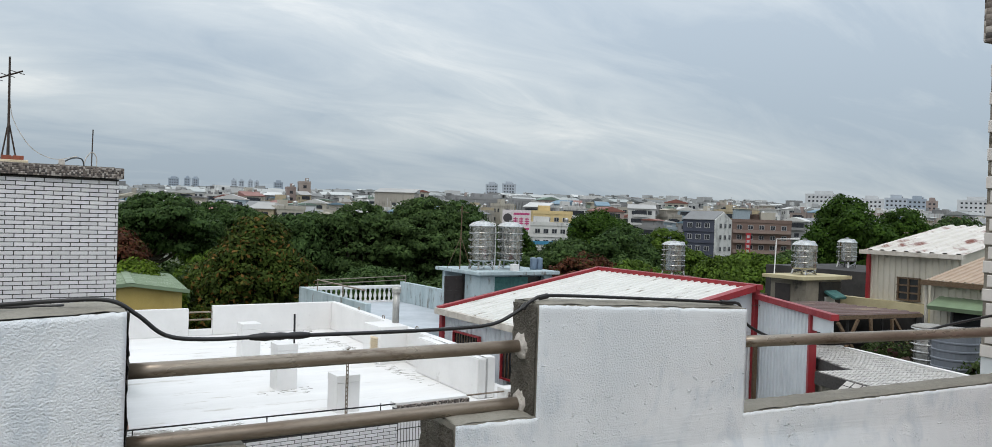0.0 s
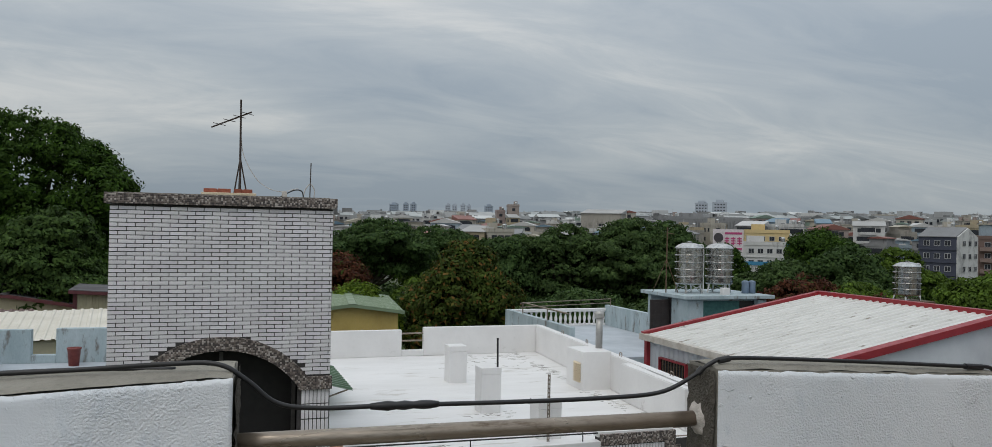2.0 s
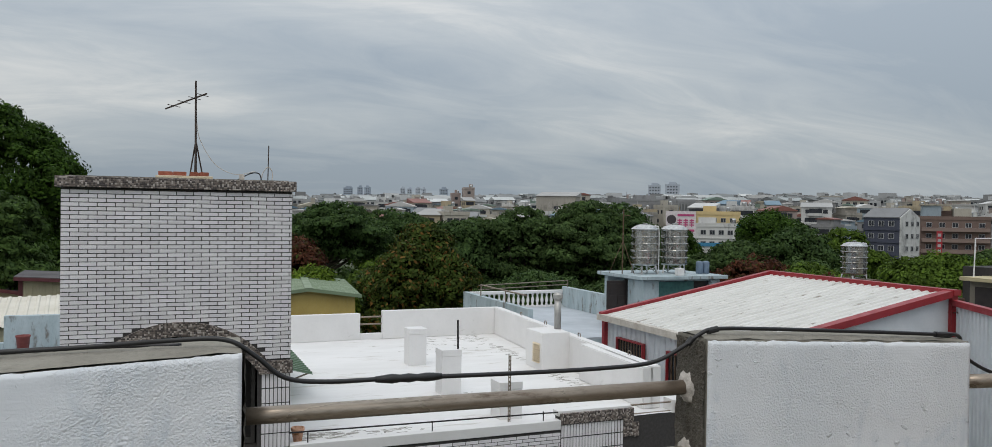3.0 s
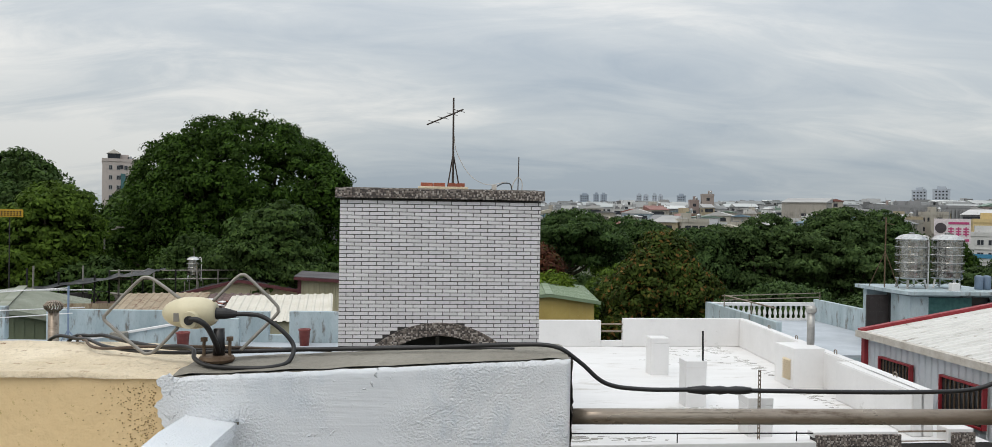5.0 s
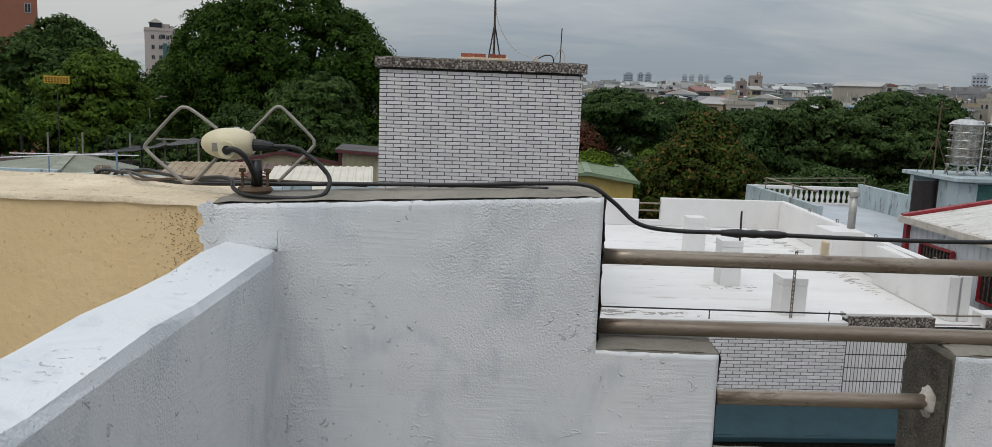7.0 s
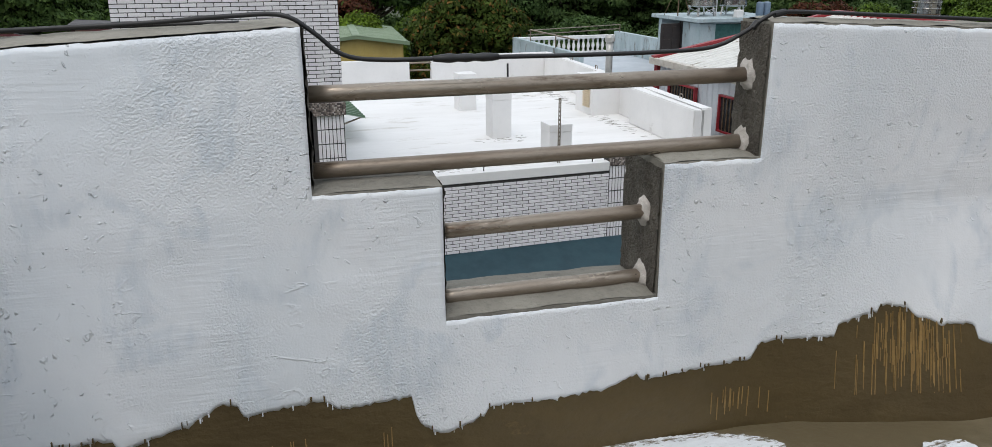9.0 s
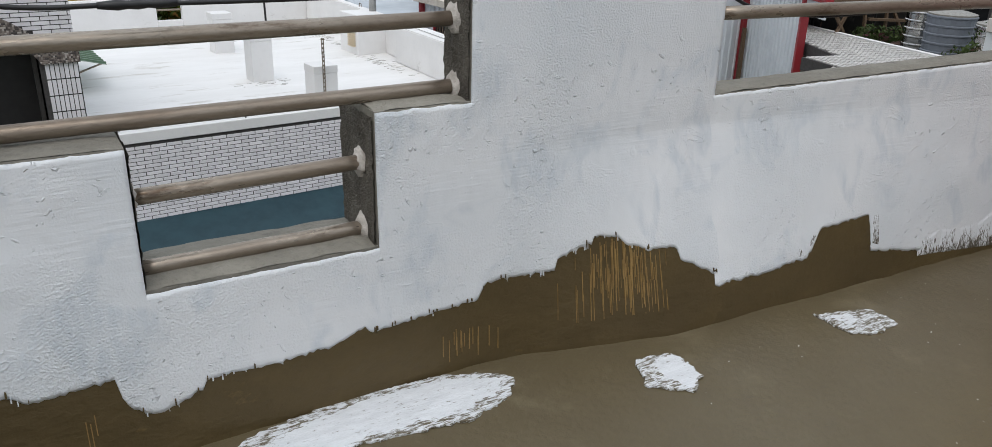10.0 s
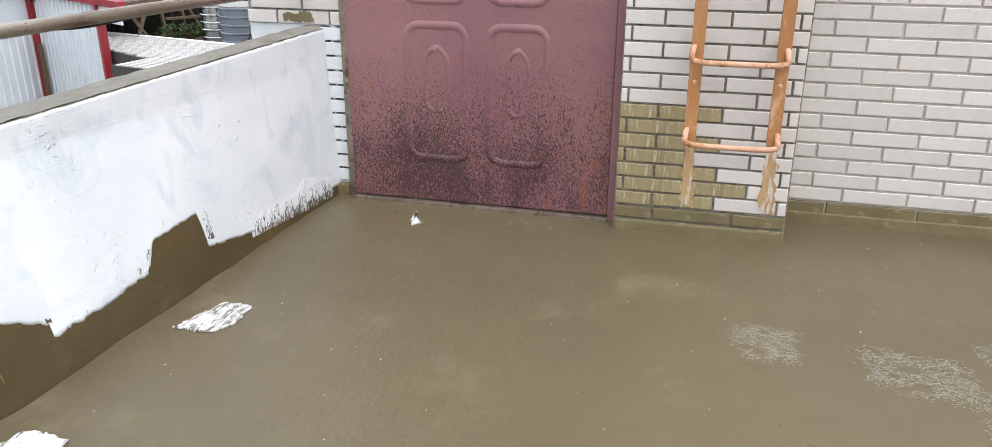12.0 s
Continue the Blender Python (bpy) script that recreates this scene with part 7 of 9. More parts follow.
def gable_shed(label, m, width, depth, eave, ridge, wall_mat, roof_mat, trim_mat, pitch=0.25, ribs=True, peak=0.5):
    """A shed with its gable towards -y; x from 0 to width."""
    ob = thing("shed", label, "shed", m)
    p = width * peak
    bm = prism(bmesh.new(), [(0.1, -9), (width - 0.1, -9), (width - 0.1, eave - 0.04), (p, ridge - 0.05), (0.1, eave - 0.04)], 0.1, 0.16)
    part("gable_wall", bm, wall_mat, ob)
    if ribs:
        bm = bmesh.new()
        for i in range(int(width / pitch)):
            x = 0.15 + i * pitch
            top = eave + (ridge - eave) * (x / p if x < p else (width - x) / (width - p)) - 0.08
            box(bm, x, x + pitch * 0.45, 0.06, 0.1, -9, top)
        part("ribs", bm, wall_mat, ob)
    for x in (0.1, width - 0.16):
        part("side_wall", boxed(x, x + 0.06, 0.16, depth, -9, eave - 0.05), wall_mat, ob)
    part("roof", corrugated(bmesh.new(), (-0.15, depth, eave - 0.03), (-0.15, -0.15, eave - 0.03), (p, depth, ridge), pitch, 0.035), roof_mat, ob)
    part("roof", corrugated(bmesh.new(), (p, depth, ridge), (p, -0.15, ridge), (width + 0.15, depth, eave - 0.03), pitch, 0.035), roof_mat, ob)
    part("ridge_cap", beam((p, -0.2, ridge + 0.04), (p, depth, ridge + 0.04), 0.35, 0.05), roof_mat, ob)
    for a, b in (((-0.18, -0.17, eave - 0.05), (p, -0.17, ridge - 0.01)), ((p, -0.17, ridge - 0.01), (width + 0.18, -0.17, eave - 0.05))):
        part("verge", beam(a, b, 0.06, 0.16), trim_mat, ob)
    return ob


dark_shed = gable_shed("cream shed with a wide dark grey roof and maroon verge", pose(-16.2, 41.0, 0, 0, 0, 7), 7.4, 12, -2.95, -2.2, M_CREAMWALL, M_DARKROOF, M_MAROON, 0.4, False, 0.42)
part("window", boxed(2.0, 2.8, 0.02, 0.08, -4.1, -3.3), M_GLASSDARK, dark_shed, "dark window")
red_box = thing("raised_shed", "small cream shed with a maroon lean-to roof", "shed", pose(-9.25, 37.5, 0, 0, 0, 6))
part("wall", corrugated(bmesh.new(), (0, 0, -9), (5, 0, -9), (0, 0, -1.8), 0.25, 0.03), M_CREAMWALL, red_box)
part("side", boxed(0, 0.06, 0.06, 4, -9, -1.75), M_CREAMWALL, red_box)
part("roof", beam((-0.2, 1.6, -1.66), (5.2, 1.6, -1.98), 4.0, 0.08), M_DARKROOF, red_box)
part("fascia", beam((-0.2, -0.42, -1.72), (5.2, -0.42, -2.04), 0.05, 0.14), M_MAROON, red_box)
part("corner", boxed(-0.06, 0.1, -0.06, 0.06, -9, -1.75), M_MAROON, red_box)
cream_roof = thing("cream_roofed_shed", "shed with a cream-white ribbed lean-to roof", "shed", pose(-9.9, 24.6, 0, 0, 0, 9))
part("roof", corrugated(bmesh.new(), (0.6, 0.2, -2.26), (4.3, 0.2, -2.20), (0.6, 4.6, -1.80), 0.28, 0.03), M_CREAMROOF, cream_roof)
part("gable", boxed(4.2, 4.26, 0.4, 4.6, -9, -2.1), M_CREAMWALL, cream_roof)
part("wall", boxed(0.6, 4.2, 0.4, 0.46, -9, -2.28), M_CREAMWALL, cream_roof)
part("wall", boxed(0.6, 4.2, 4.55, 4.6, -9, -1.85), M_CREAMWALL, cream_roof)
olive_shed = gable_shed("olive-green shed with a dull grey-green roof", pose(-20.6, 24.6, -0.5, 0, 0, 24), 6.6, 9, -2.15, -1.55, M_OLIVE, M_DULLGREEN, M_DULLGREEN, 0.3, True, 0.62)
yellow_shed = gable_shed("mustard ribbed shed with a pale green roof", pose(0.2, 36.6, 0, 0, 0, -3), 4.6, 9, -2.56, -2.28, M_YELSHEET, M_GREENPALE, M_GREENPALE, 0.2, True, 0.52)
low_roofs = thing("patched_roof", "low patched roof of cream sheets with loose red tiles", "roof", pose(-14.2, 27.5, 0, 0, 0, 8))
part("sheet", corrugated(bmesh.new(), (0.0, 0, -2.55), (3.2, 0, -2.5), (0.0, 3.6, -1.95), 0.3, 0.03), M_RUSTFENCE, low_roofs)
part("sheet", corrugated(bmesh.new(), (3.2, 0, -2.5), (5.4, 0, -2.5), (3.2, 3.6, -1.95), 0.3, 0.04), M_RUSTSHEET, low_roofs)
part("wall", boxed(0, 5.4, 0.1, 3.5, -9, -2.6), M_CREAMWALL, low_roofs)
rl = random.Random(5)
for i in range(34):
    x, s = rl.uniform(3.1, 5.3), rl.uniform(0.2, 2.8)
    part("tile", boxed(-0.14, 0.14, -0.1, 0.1, 0, 0.035, bevel=0.008), M_BRICK if i % 3 else M_WHITEROOF, low_roofs, m=pose(x, s, -2.5 + s * 0.157 + 0.05, rl.uniform(-15, 15), rl.uniform(-10, 10), rl.uniform(0, 180)))
rust_wall = thing("rusty_fence", "rusty cream sheet-metal fence", "fence", pose(-17.0, 30.5, 0, 0, 0, 8))
part("sheet", corrugated(bmesh.new(), (0, 0, -9), (8.5, 0, -9), (0, 0, -2.3), 0.3, 0.03), M_RUSTFENCE, rust_wall)

# scrap yard: poles, frames and a dark tarpaulin
yard = thing("scrap_yard_roof", "dark collapsed tarpaulin on a frame of thin poles", "tarpaulin", pose(-24.5, 37.0, 0, 0, 0, 10))
bm = bmesh.new()
rows = [[bm.verts.new((0.35 * i, 0.5 * j, -2.95 + 0.055 * i + 0.25 * noise.noise((i * 0.45, j * 0.5, 3)) + 0.1 * noise.noise((i * 1.3, j * 1.3, 8)))) for j in range(9)] for i in range(24)]
for a, b in zip(rows, rows[1:]):
    for j in range(8):
        bm.faces.new((a[j], b[j], b[j + 1], a[j + 1]))
part("tarpaulin", bm, M_TARP, yard, "sagging black tarpaulin", smooth=True)
for i in range(10):
    x = 0.9 * i
    part("pole", tubed(((x, 0.3 + (i % 3), -9), (x + rl.uniform(-0.1, 0.1), 0.3 + (i % 3), -2.2 + rl.uniform(0, 0.9))), 0.05, 6), M_WORN if i % 2 else M_DARK, yard)
for z in (-2.2, -1.75):
    part("rail", tubed(((5.5, 3.0, z), (14.0, 4.0, z)), 0.035, 6), M_WORN, yard)
for i in range(9):
    part("post", tubed(((5.5 + i * 1.05, 3.0 + i * 0.12, -9), (5.5 + i * 1.05, 3.0 + i * 0.12, -1.7)), 0.045, 6), M_WORN if i % 3 else M_DARK, yard)
for i in range(26):
    x, y = rl.uniform(-5, 13), rl.uniform(0.5, 8)
    scrap = thing("scrap_pile", "weathered timber and sheet scrap on a lower roof", "scrap", pose(-24.5 + x, 37 + y, -3.6, rl.uniform(-8, 8), rl.uniform(-8, 8), rl.uniform(0, 180)), "scrap in the yard")
    part("board", boxed(-rl.uniform(0.6, 1.6), rl.uniform(0.6, 1.6), -0.15, 0.15, 0, rl.uniform(0.06, 0.5), bevel=0.02), rl.choice((M_RUST2, M_DARKWALL, M_CONCRETE, M_CREAMWALL)), scrap)
deck = thing("lower_roof", "lower brown roof of the scrap yard", "roof", pose(-24.5, 37, 0))
part("deck", boxed(-10, 15, 0, 10, -9, -3.6), M_RUST2, deck)
vent = thing("roof_ventilator", "round galvanised roof ventilator", "ventilator", pose(-24.6, 33.5, -2.7))
part("drum", lathe(bmesh.new(), ((0.3, -5), (0.3, 0.5), (0.42, 0.52), (0.42, 0.78), (0.3, 0.88), (0.05, 0.9)), 20), M_STAINLESS, vent, smooth=True)
water_tank(pose(-15.88, 42.6, -2.35), 0.38, 1.3, 0.3, 4)
tower = thing("tank_stand", "thin steel tank stand", "stand", pose(-15.88, 42.6, -2.35))
for a in (-0.36, 0.36):
    for b in (-0.36, 0.36):
        part("leg", tubed(((a, b, -6.6), (a, b, 0.0)), 0.03, 6), M_WORN, tower)
part("whip", tubed(((0.0, 0, 1.3), (-0.02, 0, 1.75)), 0.015, 5), M_WORN, tower)
lamp = thing("street_lamp", "twin-armed grey street lamp among the trees", "street lamp", pose(-25.3, 53.3, -11))
part("pole", tubed(((0, 0, 0), (0, 0, 10.6)), [0.1, 0.06], 8), M_WORN, lamp)
for s in (-1, 1):
    part("arm", tubed(smooth_path(((0, 0, 10.5), (0.3 * s, 0, 11.0), (1.1 * s, 0, 11.25))), 0.035, 6), M_WORN, lamp)
    part("head", boxed(1.0 * s - 0.25, 1.0 * s + 0.25, -0.1, 0.1, 11.2, 11.3, bevel=0.03), M_WORN, lamp)
ysign = thing("advertising_sign", "yellow sign board with dark characters above the trees", "sign", pose(-24.87, 40.08, 0, 0, 0, 29))
part("board", boxed(0, 1.18, 0, 0.08, 0.93, 1.32, bevel=0.01), M_SIGNYELLOW, ysign)
for i in range(8):
    x = 0.06 + i * 0.135
    bm = bmesh.new()
    box(bm, x, x + 0.09, -0.02, 0.0, 1.0, 1.035)
    box(bm, x + 0.01, x + 0.08, -0.02, 0.0, 1.10, 1.13)
    box(bm, x, x + 0.09, -0.02, 0.0, 1.2, 1.235)
    box(bm, x + 0.035, x + 0.06, -0.02, 0.0, 1.0, 1.235)
    part("character_bars", bm, M_DARK, ysign)
for x in (0.59,):
    part("post", tubed(((x, 0.1, -11), (x, 0.1, 0.95)), 0.03, 6), M_DARKWALL, ysign)


# ------------------------------------------------------------------ trees
L_FICUS = leaf_material("glossy_ficus_leaf", (0.028, 0.062, 0.010), (0.060, 0.120, 0.016))
L_FEATHER = leaf_material("feathery_leaf", (0.045, 0.084, 0.024), (0.085, 0.145, 0.036))
L_LIGHT = leaf_material("light_green_leaf", (0.070, 0.122, 0.019), (0.125, 0.205, 0.028))
L_DARK = leaf_material("dark_green_leaf", (0.050, 0.095, 0.022), (0.094, 0.165, 0.032))
L_MANGO = leaf_material("mango_leaf", (0.044, 0.072, 0.014), (0.088, 0.128, 0.024), (0.22, 0.12, 0.035))
L_RED = leaf_material("reddish_leaf", (0.07, 0.03, 0.018), (0.15, 0.055, 0.03), (0.06, 0.09, 0.02))
L_YELLOW = leaf_material("yellow_green_leaf", (0.10, 0.17, 0.018), (0.20, 0.30, 0.035))
M_BARK = material("grey_brown_bark", (0.085, 0.068, 0.052), (0.05, 0.04, 0.032), 3, 0.95, bump=0.02, bump_scale=8)


def tree(label, x, y, top, low, rx, ry, mat, seed, lobes=16, clumps=1400, per=9, leaf=0.34, spread=0.26, flat=0.0, lobe=0.42, ground_z=-11.0, category="tree", core=0.62):
    """A tapered trunk with limbs to the lobes of an uneven crown."""
    g = random.Random(seed)
    ob = thing("tree", label, category, pose(x, y, ground_z))
    cz, rz = (top + low) / 2 - ground_z, (top - low) / 2
    made = []
    for i in range(lobes):
        while True:
            p = Vector((g.uniform(-1, 1), g.uniform(-1, 1), g.uniform(-0.9, 1)))
            if 0.25 < p.length < 1:
                break
        s = lobe * g.uniform(0.75, 1.25)
        k = 1 - s * 0.8
        made.append(((p.x * rx * k, p.y * ry * k, cz + p.z * rz * (1 - s * 0.72)), (rx * s, ry * s, rz * s * (0.9 if not flat else 0.55))))
    made.append(((0, 0, cz + rz * 0.12), (rx * core, ry * core, rz * min(core + 0.08, 0.86))))
    made.append(((rx * 0.1, 0, cz + rz * 0.62), (rx * 0.4, ry * 0.4, rz * 0.36)))
    h = max(cz - rz * 0.6, 1.5)
    bend = g.uniform(-0.3, 0.3)
    r0 = 0.045 * (cz + rz)
    bm = tubed(smooth_path(((0, 0, 0), (bend * 0.5, 0.1, h * 0.5), (bend, 0.0, h), (bend * 0.7, 0.1, cz + rz * 0.2))), [r0 * (1 - 0.7 * i / 24) for i in range(25)], 7)
    for c, r in made[:lobes // 2 + 2]:
        a = Vector((bend * 0.9, 0, g.uniform(h * 0.6, h * 1.05)))
        b = Vector(c)
        m = a.lerp(b, 0.5) + Vector((0, 0, -0.12 * (b - a).length))
        tube(bm, smooth_path((a, m, b), 5), [r0 * 0.45 * (1 - 0.8 * i / 10) for i in range(11)], 5)
    part("trunk", bm, M_BARK, ob, "grey-brown trunk and limbs", smooth=True)
    part("crown", crown_mesh("crown", made, clumps, per, leaf, mat, seed, spread, flat), None, ob)
    return ob


FICUS_LABEL = "towering dense dark green ficus tree"
tree(FICUS_LABEL, -17.15, 56.0, 7.8, -9.0, 9.2, 6.5, L_FICUS, 1, 90, 9500, 13, 0.23, 0.24, lobe=0.22, core=0.80)
tree("spreading feathery green tree before the ficus", -12.4, 45.0, 1.8, -7.5, 4.6, 4.0, L_FEATHER, 2, 40, 3400, 12, 0.22, 0.22, flat=0.6, lobe=0.26)
tree("low feathery green tree beside sheds", -17.4, 46.5, 0.0, -8.0, 3.4, 3.2, L_FEATHER, 3, 24, 1900, 11, 0.22, 0.22, flat=0.5, lobe=0.28)
tree("light green tree with tiered branches", -26.0, 47.5, 2.9, -5.5, 4.1, 3.6, L_LIGHT, 4, 34, 2600, 11, 0.26, 0.22, flat=0.7, lobe=0.26)
tree("light green roadside tree with tiered branches", -31.0, 41.5, 1.8, -5.5, 4.4, 3.6, L_LIGHT, 5, 28, 2200, 11, 0.26, 0.22, flat=0.6, lobe=0.28)
tree("tall dark green tree behind the road", -40.0, 68.5, 5.9, -6.0, 7.0, 6.0, L_FEATHER, 6, 34, 2600, 10, 0.36, 0.3, lobe=0.28)
tree("tall grey-green tree with an open crown", -43.4, 76.7, 6.4, -5.0, 4.2, 4.2, L_FEATHER, 7, 24, 1500, 9, 0.38, 0.32, lobe=0.28)
tree("tall dark green tree behind the road", -52.0, 64.0, 6.0, -6.0, 8.0, 6.0, L_DARK, 8, 30, 2000, 10, 0.36, 0.3, lobe=0.28)
tree("dark green tree beside the road", -32.5, 62.0, 3.0, -7.0, 5.5, 5.0, L_DARK, 9, 28, 1900, 10, 0.34, 0.28, lobe=0.28)
tree("dark green tree beside the road", -27.5, 66.0, 4.4, -7.0, 5.4, 5.0, L_DARK, 10, 26, 1800, 10, 0.34, 0.28, lobe=0.28)
tree("low green bush tree by the yard", -22.5, 46.0, -1.6, -8.0, 3.0, 2.6, L_FEATHER, 11, 18, 1200, 10, 0.24, 0.22)
tree("dark green tree behind the ficus", -7.5, 66.0, 1.0, -7.0, 5.0, 5.0, L_DARK, 12, 20, 1300, 9, 0.36, 0.28)
L_PARK_F = leaf_material("feathery_park_leaf", (0.050, 0.090, 0.030), (0.092, 0.150, 0.046))
L_PARK_D = leaf_material("broad_park_leaf", (0.042, 0.080, 0.026), (0.080, 0.138, 0.040))
# park trees beyond the white roof
tree("broad mango tree flushed with brown young leaves", 9.0, 42.4, 0.5, -8.0, 3.3, 3.0, L_MANGO, 20, 48, 3600, 12, 0.22, 0.19, lobe=0.23)
tree("bright yellow-green bushy tree", 3.2, 43.6, -1.7, -7.5, 2.5, 2.2, L_YELLOW, 21, 22, 1700, 11, 0.18, 0.17)
tree("tree with reddish-brown leaves", 3.2, 56.0, -0.8, -6.0, 2.7, 2.5, L_RED, 22, 20, 1300, 10, 0.24, 0.21)
tree("spreading park tree with an open trunk", 9.2, 86.0, 2.0, -4.4, 7.0, 6.0, L_PARK_D, 23, 36, 2600, 10, 0.36, 0.3, flat=0.6, lobe=0.26)
tree("broad dark green park tree", 19.0, 106.0, 1.4, -6.0, 8.0, 6.0, L_PARK_D, 24, 28, 1900, 10, 0.42, 0.36, flat=0.4, lobe=0.28)
tree("broad feathery park tree", 30.0, 100.0, 0.4, -6.0, 7.5, 6.0, L_PARK_F, 25, 28, 1800, 10, 0.42, 0.36, flat=0.4, lobe=0.28)
tree("low light green park tree", 15.0, 74.0, -2.6, -9.0, 5.0, 4.0, L_LIGHT, 26, 22, 1600, 10, 0.3, 0.26, flat=0.4)
tree("low feathery green park tree", 12.0, 60.0, -3.2, -9.0, 4.4, 3.5, L_PARK_F, 27, 20, 1500, 10, 0.27, 0.23)
tree("dark green park tree behind the mango", 16.4, 62.0, 0.4, -8.0, 4.8, 4.2, L_PARK_D, 28, 34, 2400, 11, 0.28, 0.24, lobe=0.27)
tree("feathery green park tree", 22.2, 63.0, 1.7, -8.0, 5.0, 4.6, L_PARK_F, 29, 40, 3000, 11, 0.27, 0.23, flat=0.5, lobe=0.25)
tree("tall park tree with a forked trunk", 27.2, 61.5, 2.4, -6.0, 5.0, 4.8, L_PARK_F, 30, 42, 3000, 11, 0.27, 0.23, flat=0.6, lobe=0.24)
tree("dark green park tree behind the terrace", 32.4, 65.0, 2.2, -8.0, 4.6, 4.6, L_PARK_D, 31, 34, 2600, 11, 0.28, 0.24, flat=0.4, lobe=0.26)
tree("grey-green park tree before the forked tree", 26.0, 50.0, -2.6, -9.0, 4.4, 3.6, L_PARK_F, 32, 24, 1900, 11, 0.25, 0.22, flat=0.3)
tree("low green park tree", 18.5, 49.5, -2.8, -9.0, 4.2, 3.4, L_PARK_D, 33, 24, 1900, 11, 0.25, 0.22)
tree("reddish dry tree beside the tanks", 36.5, 50.0, -1.9, -8.0, 3.6, 3.2, L_RED, 34, 20, 1300, 10, 0.25, 0.22)
tree("tall bright green leafy tree", 59.0, 79.5, 1.8, -6.0, 4.6, 4.6, L_FICUS, 35, 34, 2400, 11, 0.31, 0.27, lobe=0.27)
tree("light green tree in front of houses", 45.5, 63.5, -1.4, -8.0, 5.0, 4.6, L_LIGHT, 36, 30, 2100, 11, 0.28, 0.24, flat=0.6, lobe=0.27)
tree("olive green tree in front of houses", 42.0, 51.0, -2.3, -8.0, 4.6, 4.0, L_PARK_F, 37, 24, 1900, 11, 0.27, 0.23)
tree("light green tree below the navy house", 58.0, 62.0, -2.9, -9.0, 5.0, 4.4, L_LIGHT, 38, 26, 1900, 11, 0.29, 0.25)
tree("dark green tree below the navy house", 50.0, 47.0, -2.2, -8.0, 4.4, 3.8, L_PARK_D, 39, 22, 1900, 11, 0.27, 0.23)
tree("light green tree below the brown block", 68.0, 58.0, -3.0, -9.0, 5.4, 4.4, L_LIGHT, 40, 22, 1800, 10, 0.3, 0.26)
tree("dense bright green ficus tree", 46.5, 34.8, 3.0, -8.0, 4.1, 3.8, L_FICUS, 41, 40, 3400, 12, 0.24, 0.21, lobe=0.26)
tree("dense green tree behind the warehouse", 57.0, 37.5, 2.3, -8.0, 4.4, 4.0, L_FICUS, 42, 30, 2400, 11, 0.26, 0.23, lobe=0.28)
tree("dense green tree behind the warehouse", 67.5, 40.0, 2.2, -8.0, 5.6, 4.4, L_PARK_D, 43, 30, 2200, 11, 0.28, 0.25, lobe=0.28)
tree("light green bushy tree beside the tank house", 40.5, 37.5, -1.0, -7.0, 3.6, 3.4, L_LIGHT, 44, 24, 2100, 11, 0.23, 0.2)
tree("light green bushy tree behind the shed", 35.0, 43.0, -2.0, -8.0, 4.0, 3.4, L_LIGHT, 45, 24, 1900, 11, 0.24, 0.21)
tree("dry reddish bushy tree behind the shed", 30.5, 36.0, -2.2, -8.0, 3.4, 3.0, L_RED, 46, 20, 1400, 10, 0.23, 0.21)
tree("broad green tree before the blue and white shop", 38.5, 56.0, -0.8, -8.0, 4.6, 4.0, L_PARK_F, 47, 26, 1900, 10, 0.28, 0.24, flat=0.4, lobe=0.27)
tree("broad dark green tree among the houses", 43.7, 54.6, 0.5, -8.0, 4.4, 4.0, L_PARK_D, 48, 28, 2100, 10, 0.28, 0.24, lobe=0.27)
tree("broad light green tree among the houses", 50.1, 57.2, 0.1, -8.0, 4.6, 4.0, L_LIGHT, 49, 28, 2000, 10, 0.28, 0.24, flat=0.4, lobe=0.27)
# low growth under the park trees
under = random.Random(78)
for k in range(28):
    x, y = under.uniform(-34, 66), under.uniform(50, 112)
    tree("low green undergrowth in the park", x, y, under.uniform(-6.2, -4.2), -10.8, under.uniform(4.5, 7), under.uniform(3.5, 5), under.choice((L_PARK_D, L_PARK_F, L_LIGHT, L_PARK_F)), 300 + k, 12, 420, 7, 0.52, 0.38, category="bush")
# far belt of trees behind the park and between the houses
belt = random.Random(77)
for k in range(22):
    b, d = radians(belt.uniform(0, 60)), belt.uniform(125, 185)
    top = belt.uniform(-3.2, -0.3) if b < radians(33) else belt.uniform(-5.5, -3.5)
    tree("far green tree among the houses", d * math.sin(b), d * math.cos(b), top, -9.5, belt.uniform(4, 7), belt.uniform(3.5, 6), belt.choice((L_PARK_D, L_PARK_F, L_LIGHT, L_FICUS)), 200 + k, 12, 380, 7, 0.66, 0.44)


# ------------------------------------------------------------------ the town beyond the trees
def plain(name, c, rough=0.8, stain=None):
    return material(name, c, tuple(v * 0.86 for v in c), 0.12, rough, fine=0.35, stain=stain, stain_scale=0.35, stain_from=0.55, stretch=(1, 1, 0.5))


